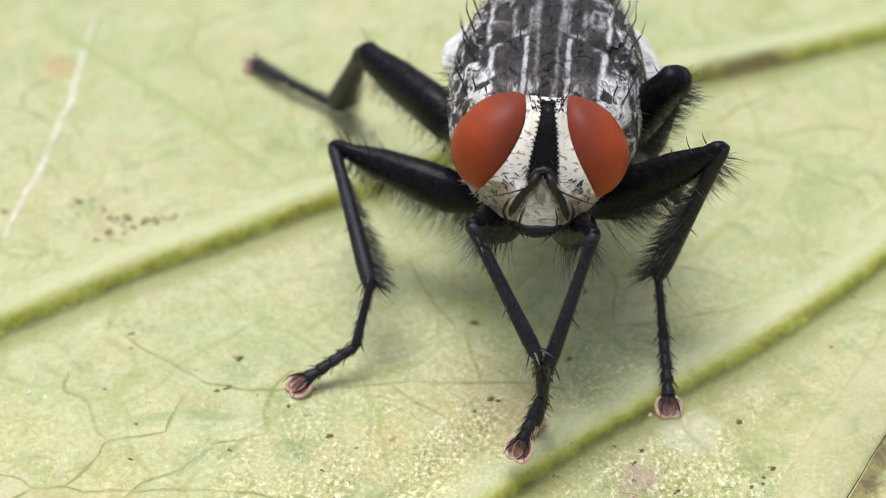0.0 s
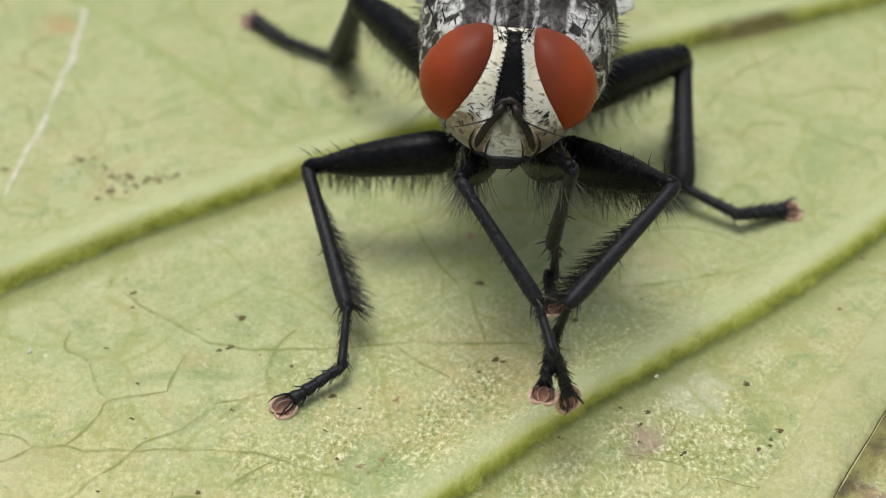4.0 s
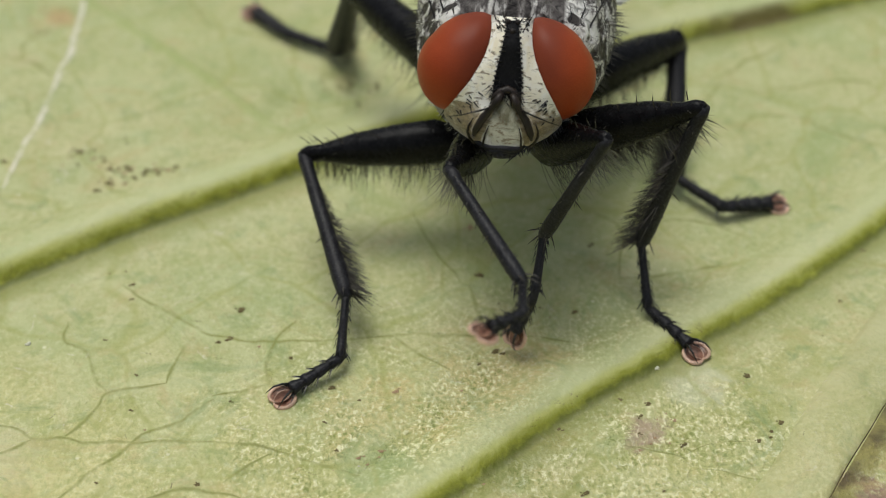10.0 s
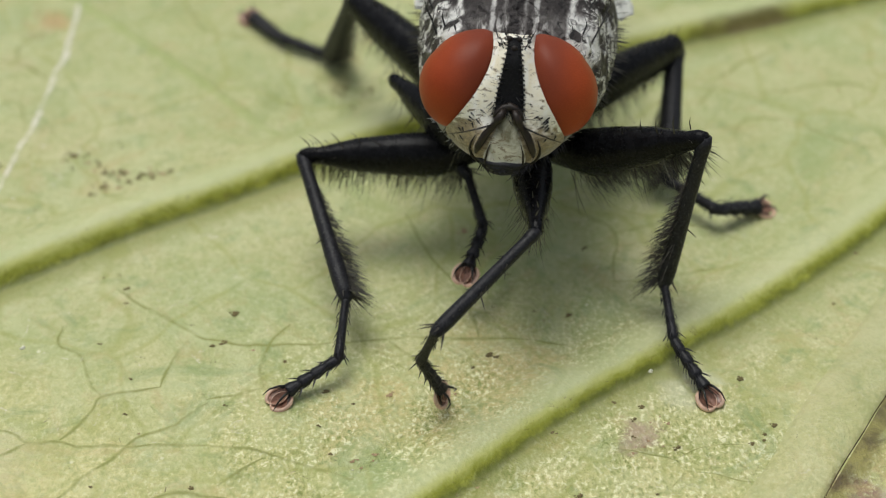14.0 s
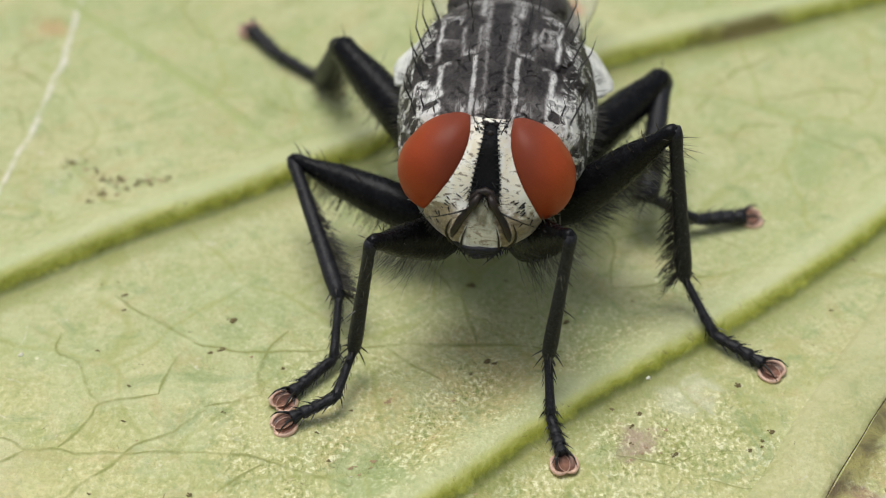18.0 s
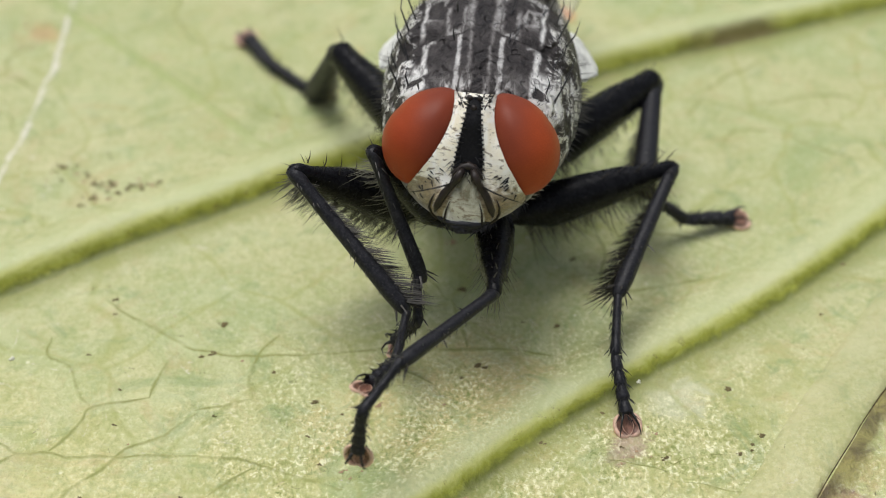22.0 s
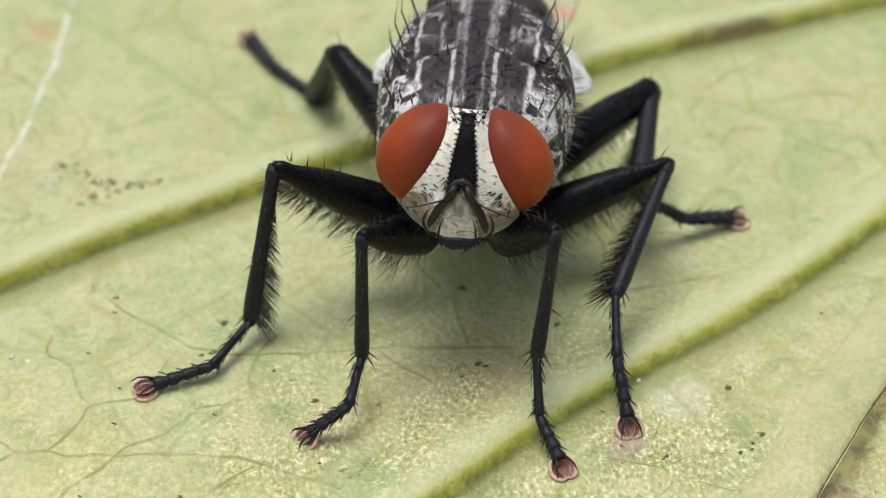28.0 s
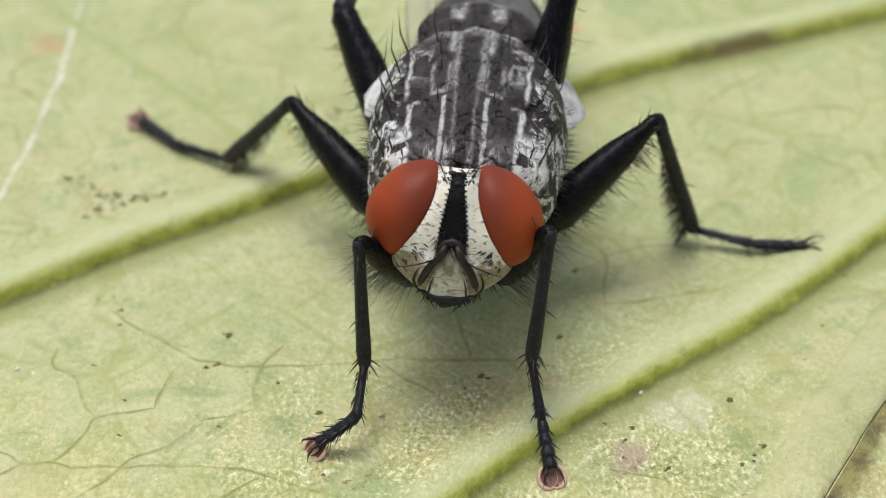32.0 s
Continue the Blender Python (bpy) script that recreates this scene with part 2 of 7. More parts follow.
    if isinstance(olive, str):
        # a fine vein: a ragged line, darkest in the middle, lost at its borders
        v = n.math("ABSOLUTE", n.math("ADD", n.across(), n.math("MULTIPLY_ADD", n.noise(3.0, 4, 0.7), 0.10, -0.05)))
        if olive == "dry":
            line = n.times(n.step(v, 0.07, 0.01), n.ramp(n.noise(2.4, 5, 0.75), [(0.40, 0.12), (0.56, 0.95)]))
            col = n.mix(line, col, (0.80, 0.76, 0.64))
        elif olive == "soft":
            line = n.times(n.step(v, 0.095, 0.0), n.ramp(n.noise(1.1, 4, 0.7), [(0.33, 0.3), (0.55, 0.62)]))
            col = n.mix(line, col, (0.35, 0.42, 0.13))
        else:
            line = n.times(n.step(v, 0.052, 0.004), n.ramp(n.noise(1.1, 4, 0.7), [(0.36, 0.2), (0.56, 0.9)]))
            col = n.mix(line, col, (0.27, 0.29, 0.075))
    elif isinstance(olive, tuple):
        col = n.mix(0.35, col, olive)
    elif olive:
        # the vein: pale crown, yellow-olive flank with painted shade, ragged borders
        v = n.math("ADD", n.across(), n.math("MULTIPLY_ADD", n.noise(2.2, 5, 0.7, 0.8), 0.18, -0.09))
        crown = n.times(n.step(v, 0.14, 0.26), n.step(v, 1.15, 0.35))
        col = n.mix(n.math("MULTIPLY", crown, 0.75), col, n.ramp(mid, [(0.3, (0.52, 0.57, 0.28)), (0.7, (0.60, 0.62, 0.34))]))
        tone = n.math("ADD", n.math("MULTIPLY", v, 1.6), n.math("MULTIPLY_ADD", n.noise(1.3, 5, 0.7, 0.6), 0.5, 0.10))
        # olive pigment, darkened towards the flank's foot by painted shade
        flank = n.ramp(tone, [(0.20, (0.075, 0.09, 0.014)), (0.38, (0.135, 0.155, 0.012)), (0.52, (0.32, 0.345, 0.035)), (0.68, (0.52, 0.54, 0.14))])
        # painted shadow strip on the blade at the vein's foot
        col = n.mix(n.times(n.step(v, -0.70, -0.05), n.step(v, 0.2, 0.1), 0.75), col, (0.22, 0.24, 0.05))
        # the flank turns dark brown over a stretch of the farther vein
        brown_run = n.math("ADD", n.math("ADD", n.math("MULTIPLY", x, 0.9), n.math("MULTIPLY", y, 0.4)), n.math("MULTIPLY_ADD", small, 2.0, -1.0))
        flank = n.mix(n.times(n.band(brown_run, 7.93, 9.53, 0.5), n.step(y, 5.0, 5.6), 0.85), flank, (0.12, 0.085, 0.03))
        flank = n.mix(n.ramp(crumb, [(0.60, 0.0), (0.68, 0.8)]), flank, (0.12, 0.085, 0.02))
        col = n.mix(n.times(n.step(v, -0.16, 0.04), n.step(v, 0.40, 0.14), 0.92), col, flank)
    rough = 0.35 if olive is True else 1.0
    n.bump(fine, 0.04 * rough, 0.7).bump(n.math("MULTIPLY", worm, area), 0.05 * rough, 0.8).bump(net, 0.03, 0.3).bump(mid, 0.3, 0.5).bump(small, 0.12, 0.6)
    return n.done(col, n.ramp(fine, [(0.3, 0.62), (0.7, 0.46)]), 0, 0.40)


def vein_material(name, light, dark):
    n = Nodes(name)
    col = n.ramp(n.noise(0.9, 4, 0.6, 0.5), [(0.3, dark), (0.7, light)])
    fine = n.noise(9.0, 4, 0.7)
    col = n.mix(n.ramp(fine, [(0.5, 0.0), (0.85, 0.25)]), col, (0.58, 0.58, 0.30))
    crumb = n.noise(3.0, 5, 0.8, 1.0)
    col = n.mix(n.ramp(crumb, [(0.66, 0.0), (0.73, 0.7)]), col, (0.14, 0.12, 0.03))
    n.bump(fine, 0.03, 0.6).bump(n.noise(2.5, 3), 0.06, 0.6)
    return n.done(col, 0.45, 0, 0.4)


def black_cuticle(name, rough=0.32, dust=0.25, spec=0.2, tone=1.0):
    n = Nodes(name)
    a = n.noise(5.0, 4, 0.65)
    b = n.noise(26.0, 2, 0.6)
    col = n.ramp(a, [(0.3, (0.0025 * tone, 0.0025 * tone, 0.003 * tone)), (0.7, (0.007 * tone, 0.007 * tone, 0.0085 * tone))])
    col = n.mix(n.ramp(b, [(0.46, 0.0), (0.8, dust)]), col, (0.085, 0.086, 0.092))
    n.bump(b, 0.012, 0.8).bump(a, 0.03, 0.5)
    return n.done(col, n.ramp(a, [(0.3, rough * 0.75), (0.75, rough * 1.5)]), 0, spec)


def scutum_material():
    n = Nodes("striped_thorax_cuticle")
    wob = n.math("MULTIPLY_ADD", n.noise(2.8, 5, 0.7, 0.5), 0.16, -0.08)
    x = n.math("ADD", n.math("ABSOLUTE", n.axis(0)), wob)
    y = n.math("ADD", n.axis(1), n.math("MULTIPLY_ADD", n.noise(2.3, 4, 0.65, 0.5), 0.3, -0.15))
    fore, hind = n.step(y, 2.22, 2.14), n.times(n.step(y, 2.14, 2.24), n.step(y, 3.95, 3.85))
    fleck = n.noise(6.0, 5, 0.75, 0.8, stretch=(1, 0.45, 1))
    blot = n.noise(2.4, 5, 0.72, 1.0)
    ragged = n.ramp(fleck, [(0.34, 0.35), (0.46, 0.85), (0.6, 1.1)])
    clumps = n.ramp(blot, [(0.42, 0.15), (0.50, 0.9), (0.58, 1.2)])
    streak = n.ramp(n.noise(5.5, 3, 0.6, 0.3, stretch=(1.6, 0.22, 1)), [(0.44, 0.0), (0.6, 0.6)])
    hollows = n.ramp(n.cells(1.7, "F1", "Distance", 1.0, n.warped(1.9, 0.9)), [(0.36, 0.0), (0.42, 0.8), (0.5, 1.1)])
    lines = n.most(
        n.times(n.band(x, 0.15, 0.20, 0.04), fore, 0.36), n.times(n.band(x, 0.325, 0.405, 0.025), fore, n.step(y, 2.14, 2.06), 0.66),
        n.times(n.band(x, 0.17, 0.30, 0.05), hind, 0.40), n.times(n.band(x, 0.28, 0.40, 0.05), hind, n.step(y, 2.9, 3.2), 0.55),
        n.times(n.band(x, 0.36, 0.62, 0.04), n.band(y, 2.20, 2.27, 0.04), 0.55), n.times(n.band(x, 0.56, 0.64, 0.04), n.band(y, 2.2, 2.75, 0.08), 0.42),
        n.times(n.band(x, 0.30, 0.36, 0.03), n.band(y, 2.2, 2.8, 0.08), 0.40),
        n.times(n.band(y, 3.62, 3.85, 0.08), n.step(x, 0.95, 0.75), 0.30), n.times(n.band(y, 4.06, 4.16, 0.03), n.step(x, 1.0, 0.85), 0.55),
        n.times(n.band(x, 0.66, 0.98), n.band(y, 2.5, 3.5, 0.15), clumps, hollows, 0.42), n.times(n.band(x, 0.42, 0.85), n.step(y, 1.75, 1.2), clumps, 0.16),
        n.times(n.band(x, 0.90, 1.0, 0.04), n.band(y, 1.35, 2.1, 0.06), 0.85), n.times(n.band(x, 0.98, 1.06, 0.04), n.band(y, 2.25, 3.4, 0.06), 0.75),
        n.times(n.band(x, 0.78, 1.0, 0.04), n.band(y, 2.04, 2.12, 0.04), 0.6), n.times(n.band(x, 0.82, 1.0, 0.04), n.band(y, 3.2, 3.3, 0.05), 0.55),
        n.times(n.step(y, 4.3, 4.5), n.band(x, 0.2, 0.5, 0.08), clumps, 0.5))
    pits = n.ramp(n.cells(2.3, "F1", "Distance", 1.0, n.warped(2.4, 0.7)), [(0.30, 0.0), (0.38, 0.7), (0.46, 1.0)])
    sides = n.times(n.step(x, 1.08, 1.18), n.ramp(blot, [(0.46, 0.0), (0.51, 1.0)]), pits, n.ramp(n.noise(4.5, 5, 0.75, 1.5), [(0.42, 0.05), (0.52, 1.0)]))
    shoulder = n.times(n.step(x, 0.82, 0.95), n.step(y, 1.8, 1.5), n.step(n.axis(2), 0.05, 0.5), hollows, n.ramp(fleck, [(0.34, 0.3), (0.46, 1.15)]))
    collar = n.times(n.step(y, 1.5, 1.0), n.step(x, 0.74, 0.58), n.step(x, 0.06, 0.14), streak)
    dust = n.times(n.most(lines, sides, shoulder, collar), ragged)
    field = n.math("ADD", n.math("MULTIPLY", n.noise(3.2, 6, 0.75, 0.8), 0.55), n.times(n.step(x, 0.2, 0.10), -0.04))
    dust = n.math("ADD", dust, n.math("ADD", field, -0.165))
    grit = n.noise(30.0, 2, 0.6)
    col = n.ramp(dust, [(0.02, (0.012, 0.010, 0.010)), (0.15, (0.050, 0.043, 0.041)), (0.30, (0.13, 0.12, 0.113)), (0.55, (0.34, 0.33, 0.315)), (0.98, (0.82, 0.81, 0.77))])
    col = n.mix(n.ramp(grit, [(0.5, 0.0), (0.8, 0.22)]), col, (0.20, 0.18, 0.17))
    n.bump(grit, 0.015, 0.7).bump(fleck, 0.05, 0.7).bump(blot, 0.12, 0.6).bump(pits, 0.10, 0.7).bump(hollows, 0.12, 0.5)
    return n.done(col, 0.55, 0, 0.3)


def tessellated_material():
    n = Nodes("chequered_abdomen_cuticle")
    c = n.cells(0.9, "F1", "Color")
    s = n.t.nodes.new("ShaderNodeSeparateColor")
    n.link(c, s.inputs[0])
    col = n.ramp(n.math("MULTIPLY", s.outputs[0], n.noise(6, 4, 0.7)), [(0.2, (0.012, 0.011, 0.011)), (0.45, (0.16, 0.15, 0.145))])
    n.bump(n.noise(20), 0.02, 0.6)
    return n.done(col, 0.5, 0, 0.4)


def eye_material():
    n = Nodes("brick_red_faceted_eye")
    a = n.noise(0.9, 3, 0.5)
    col = n.ramp(a, [(0.3, (0.31, 0.048, 0.013)), (0.7, (0.43, 0.076, 0.019))])
    facet = n.cells(38.0, "F1", "Distance", 1.0)
    col = n.mix(n.ramp(facet, [(0.2, 0.0), (0.6, 0.22)]), col, (0.18, 0.026, 0.008))
    # dark pseudopupil reflection painted into the inner upper eye
    inner = n.times(n.step(n.math("ABSOLUTE", n.axis(0)), 1.2, 0.6), n.step(n.axis(2), -0.5, 0.5), 0.75)
    col = n.mix(inner, col, (0.17, 0.038, 0.020))
    n.bump(facet, -0.003, 0.5)
    return n.done(col, 0.46, 0, 0.18)


def silver_material(name, light, shade, mark, ochre=1.0):
    n = Nodes(name)
    a = n.noise(2.6, 4, 0.65, 0.8)
    g = n.noise(26.0, 3, 0.6)
    col = n.ramp(a, [(0.35, shade), (0.6, light)])
    m = n.noise(5.0, 4, 0.7, 1.6, stretch=(0.7, 1, 1.9))
    col = n.mix(n.ramp(m, [(0.55, 0.0), (0.61, mark)]), col, (0.15, 0.10, 0.04))
    low = n.math("ADD", n.axis(2), n.math("MULTIPLY_ADD", a, 0.8, -0.4))
    col = n.mix(n.ramp(n.math("MULTIPLY_ADD", low, 0.5, 0.5), [(0.22, 0.95 * ochre), (0.36, 0.85 * ochre), (0.43, 0.0)]), col, n.ramp(m, [(0.38, (0.34, 0.26, 0.12)), (0.55, (0.17, 0.125, 0.055))]))
    if not ochre and light[0] > 0.55:
        white = n.math("MULTIPLY", n.step(low, -0.62, -0.9), 0.85)
        col = n.mix(white, col, (0.92, 0.91, 0.86))
    n.bump(g, 0.012, 0.6).bump(m, 0.03, 0.5)
    n.b.inputs["Sheen Weight"].default_value = 0.6 if ochre else 0.2
    n.b.inputs["Sheen Roughness"].default_value = 0.4
    return n.done(col, 0.42, 0.0, 0.5)


def plain(name, colour, rough=0.5, vary=0.35, scale=7.0, metal=0.0):
    n = Nodes(name)
    a = n.noise(scale, 4, 0.6)
    lo = tuple(c * (1 - vary) for c in colour)
    hi = tuple(min(1, c * (1 + vary)) for c in colour)
    n.bump(a, 0.02, 0.5)
    return n.done(n.ramp(a, [(0.3, lo), (0.7, hi)]), rough, metal, 0.45)


def wing_material():
    n = Nodes("clear_wing_membrane")
    n.b.inputs["Transmission Weight"].default_value = 0.0
    n.b.inputs["Alpha"].default_value = 0.35
    n.bump(n.noise(3, 3), 0.02, 0.5)
    return n.done((0.5, 0.48, 0.42), 0.2, 0, 0.6)


BLADE = blade_material("leaf_underside", 0.0)
BLADE_BROWN = blade_material("blotched_leaf_underside", 0.45)
VEIN_PALE = blade_material("pale_vein_with_shaded_olive_flank", 0.0, 1.0, True)
RIB_PALE = blade_material("pale_midrib", 0.0, 0.4, (0.49, 0.47, 0.25))
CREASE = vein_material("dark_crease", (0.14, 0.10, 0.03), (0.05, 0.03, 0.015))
VEIN_FINE = blade_material("blade_with_fine_vein", 0.0, 1.0, "fine")
VEIN_SOFT = blade_material("blade_with_soft_vein", 0.0, 1.0, "soft")
VEIN_WHITE = blade_material("blade_with_dry_vein", 0.0, 1.0, "dry")
SPECK = plain("dark_frass", (0.17, 0.135, 0.055), 0.9, 0.8, 14)
SPECK_WHITE = plain("white_fleck", (0.74, 0.73, 0.60), 0.6)
SPECK_RUST = plain("rust_fleck", (0.40, 0.27, 0.15), 0.7, 0.4)
SOIL = plain("dark_soil", (0.07, 0.05, 0.035), 0.9, 0.5, 0.05)
BLACK = black_cuticle("black_leg_cuticle", 0.24, 0.14, 0.13)
DUSTY = black_cuticle("dusty_black_cuticle", 0.40, 0.35, 0.22, 3.0)
BRISTLE = plain("black_bristle", (0.012, 0.011, 0.010), 0.35, 0.3)
HAIR = plain("dark_hair", (0.05, 0.045, 0.035), 0.45, 0.4)
# olive tint stands in for leaf-coloured light shining through the hair
HAIR_OLIVE = plain("backlit_olive_hair", (0.17, 0.165, 0.105), 0.5, 0.4)
HAIR_PALE = plain("grey_hair", (0.55, 0.54, 0.50), 0.5, 0.3)
SCUTUM = scutum_material()
TESS = tessellated_material()
EYE = eye_material()
SILVER = silver_material("silvery_parafacial", (0.98, 0.96, 0.87), (0.90, 0.83, 0.62), 0.9)
FACE = silver_material("grey_facial_plate", (0.56, 0.55, 0.42), (0.17, 0.16, 0.09), 0.75, 0.0)
POLLEN = silver_material("grey_pollinose_cuticle", (0.30, 0.30, 0.29), (0.05, 0.05, 0.05), 0.9, 0.0)
WHITE = plain("white_calypter", (0.74, 0.74, 0.71), 0.45, 0.35, 3.5)
PAD = plain("pinkish_brown_pad", (0.24, 0.12, 0.08), 0.3, 0.8, 6)
PAD_RIM = plain("pale_pad_rim", (0.72, 0.48, 0.35), 0.35, 0.25, 9)
ANTENNA = plain("brown_black_antenna", (0.016, 0.010, 0.007), 0.5, 0.6, 5)
WING = wing_material()


# ---- mesh helpers, in millimetres ----
class Geo:
    def __init__(self):
        self.v, self.f, self.m = [], [], []

    def add(self, verts, faces, mat=0, at=None):
        k = len(self.v)
        if at is not None:
            verts = [at @ Vector(p) for p in verts]
        self.v += [tuple(p) for p in verts]
        self.f += [tuple(i + k for i in q) for q in faces]
        self.m += [mat] * len(faces)
        return self

    def ball(self, at, size, seg=24, rings=14, mat=0, turn=None, squash=None):
        vs, fs = [], []
        for j in range(rings + 1):
            th = math.pi * j / rings
            for i in range(seg):
                ph = 2 * math.pi * i / seg
                p = Vector((math.sin(th) * math.cos(ph), math.sin(th) * math.sin(ph), math.cos(th)))
                p = squash(p) if squash else p
                vs.append(Vector((p.x * size[0], p.y * size[1], p.z * size[2])))
        for j in range(rings):
            for i in range(seg):
                a, b = j * seg + i, j * seg + (i + 1) % seg
                fs.append((a, a + seg, b + seg, b))
        m = Matrix.Translation(at) @ (turn.to_4x4() if turn else Matrix.Identity(4))
        return self.add(vs, fs, mat, m)

    def tube(self, pts, radii, seg=8, mat=0, flat=1.0):
        pts = [Vector(p) for p in pts]
        vs, fs = [], []
        side = None
        for i, p in enumerate(pts):
            d = (pts[min(i + 1, len(pts) - 1)] - pts[max(i - 1, 0)]).normalized()
            if side is None:
                side = d.orthogonal().normalized()
            side = (side - d * side.dot(d)).normalized()
            up = d.cross(side)
            for k in range(seg):
                a = 2 * math.pi * k / seg
                vs.append(p + (side * math.cos(a) * flat + up * math.sin(a)) * radii[i])
        for i in range(len(pts) - 1):
            for k in range(seg):
                a, b = i * seg + k, i * seg + (k + 1) % seg
                fs.append((a, b, b + seg, a + seg))
        fs.append(tuple(range(seg))[::-1])
        fs.append(tuple(range((len(pts) - 1) * seg, len(pts) * seg)))
        return self.add(vs, fs, mat)

    def bristle(self, base, way, length, r=0.012, bend=(0, 0, 0), mat=0):
        base, way, bend = Vector(base), Vector(way).normalized(), Vector(bend)
        s = way.orthogonal().normalized()
        u = way.cross(s)
        mid = base + way * length * 0.5 + bend * length * 0.12
        tip = base + way * length + bend * length * 0.5
        vs = []
        for c, rr in ((base, r), (mid, r * 0.75)):
            for k in range(3):
                a = k * 2.0944
                vs.append(c + (s * math.cos(a) + u * math.sin(a)) * rr)
        vs.append(tip)
        fs = [(0, 1, 4, 3), (1, 2, 5, 4), (2, 0, 3, 5), (3, 4, 6), (4, 5, 6), (5, 3, 6)]
        return self.add(vs, fs, mat)

    def lathe(self, prof, seg=14, mat=0, oval=1.0):
        vs, fs = [], []
        for z, r in prof:
            for k in range(seg):
                a = 2 * math.pi * k / seg
                vs.append((r * math.cos(a), r * math.sin(a) * oval, z))
        for j in range(len(prof) - 1):
            for k in range(seg):
                a, b = j * seg + k, j * seg + (k + 1) % seg
                fs.append((a, b, b + seg, a + seg))
        fs.append(tuple(range(seg))[::-1])
        fs.append(tuple(range((len(prof) - 1) * seg, len(prof) * seg)))
        return self.add(vs, fs, mat)

    def mesh(self, name, mats, smooth=True):
        me = bpy.data.meshes.new(name)
        me.from_pydata([(x * MM, y * MM, z * MM) for x, y, z in self.v], [], self.f)
        for m in mats:
            me.materials.append(m)
        me.polygons.foreach_set("material_index", self.m)
        if smooth:
            me.polygons.foreach_set("use_smooth", [True] * len(self.f))
        me.update()
        return me


def part(name, geo, mats, parent=None, label="", smooth=True, at=None):
    mats = mats if isinstance(mats, (list, tuple)) else [mats]
    ob = new(name, geo.mesh(name, mats, smooth) if isinstance(geo, Geo) else geo)
    if parent is not None:
        ob.parent = parent
    if at is not None:
        ob.matrix_basis = at
    if label:
        tagged(ob, label)
    return ob


def mm(x, y, z):
    return Matrix.Translation((x * MM, y * MM, z * MM))


rnd = random.Random(7)

# ---- ground far below, the leaf and its veins ----
g = Geo()
R = 400000.0
g.add([(-R, -R, 0), (R, -R, 0), (R, R, 0), (-R, R, 0)], [(0, 1, 2, 3)])
ground = part("ground", g, SOIL, at=mm(0, 0, -45))
tagged(ground, "bare dark soil far below the leaf", "ground", kind="structure")

RIB_A, RIB_B = Vector(((6.27, -5.79))), Vector(((7.46, -3.83)))
rib_way = (RIB_B - RIB_A).normalized()
rib_side = Vector((-rib_way.y, rib_way.x))  # towards the half on which the fly stands
if rib_side.x > 0:
    rib_side.negate()
LEAF_LEN, LEAF_HALF = 170.0, 62.0


def leaf_z(s, w):
    """Height of the blade: almost flat by the fly, drooping outwards, with a trough beyond the midrib."""
    x, y = RIB_A + rib_way * s + rib_side * w
    far = max(0.0, math.hypot(x, y) - 14.0)
    z = 0.05 * (noise.noise((x * 0.35, y * 0.35, 0)) - 0.2) - 0.0035 * far * far / (1 + far * 0.05)
    if w < 0.0:
        z -= 0.10 * min(1.0, -w / 0.5)
    return z


def blade_half(sign):
    """One half of the blade, a thick sheet with a wavy rim, finer near the fly."""
    g = Geo()
    ss = sorted(set([-60 + 3 * i for i in range(58)] + [-12 + 0.5 * i for i in range(64)]))
    ws = [0.0] + [0.3 * i for i in range(1, 80)] + [24 + 3 * i for i in range(1, 14)]
    wide = []
    for s in ss:
        k = min(1.0, max(0.0, (s + 60) / LEAF_LEN))
        wide.append(max(0.4, LEAF_HALF * math.sin(math.pi * k) ** 0.7 * (1 - 0.25 * k) + 1.2 * math.sin(s * 0.4)))
    n = len(ws)
    vs, fs = [], []
    for s, hw in zip(ss, wide):
        for w in ws:
            ww = sign * min(w, hw)
            p = RIB_A + rib_way * s + rib_side * ww
            vs.append((p.x, p.y, leaf_z(s, ww)))
    for i in range(len(ss) - 1):
        for j in range(n - 1):
            q = (i * n + j, i * n + j + 1, (i + 1) * n + j + 1, (i + 1) * n + j)
            fs.append(q if sign < 0 else q[::-1])
    g.add(vs, fs)
    g.add([(x, y, z - 0.35) for x, y, z in vs], [f[::-1] for f in fs])
    return g


leaf = new("leaf")
tagged(leaf, "large pale green leaf, underside up, with raised veins and dirt specks", "leaf")
part("blade_half", blade_half(1), BLADE, leaf, "pale yellow-green blade with grainy surface")
part("blade_half", blade_half(-1), BLADE_BROWN, leaf, "brown and pink blotched blade beyond the midrib")


def smooth_line(pts, n=10):
    """A Catmull-Rom line through plan points."""
    p = [Vector((*q, 0)) for q in pts]
    p = [p[0] * 2 - p[1]] + p + [p[-1] * 2 - p[-2]]
    out = []
    for i in range(1, len(p) - 2):
        for k in range(n):
            t = k / n
            out.append(0.5 * (2 * p[i] + (p[i + 1] - p[i - 1]) * t + (2 * p[i - 1] - 5 * p[i] + 4 * p[i + 1] - p[i + 2]) * t * t
                              + (3 * p[i] - p[i - 1] - 3 * p[i + 1] + p[i + 2]) * t ** 3))
    return out + [p[-2]]


def on_leaf(x, y):
    v = Vector((x, y)) - RIB_A
    return leaf_z(v.dot(rib_way), v.dot(rib_side))


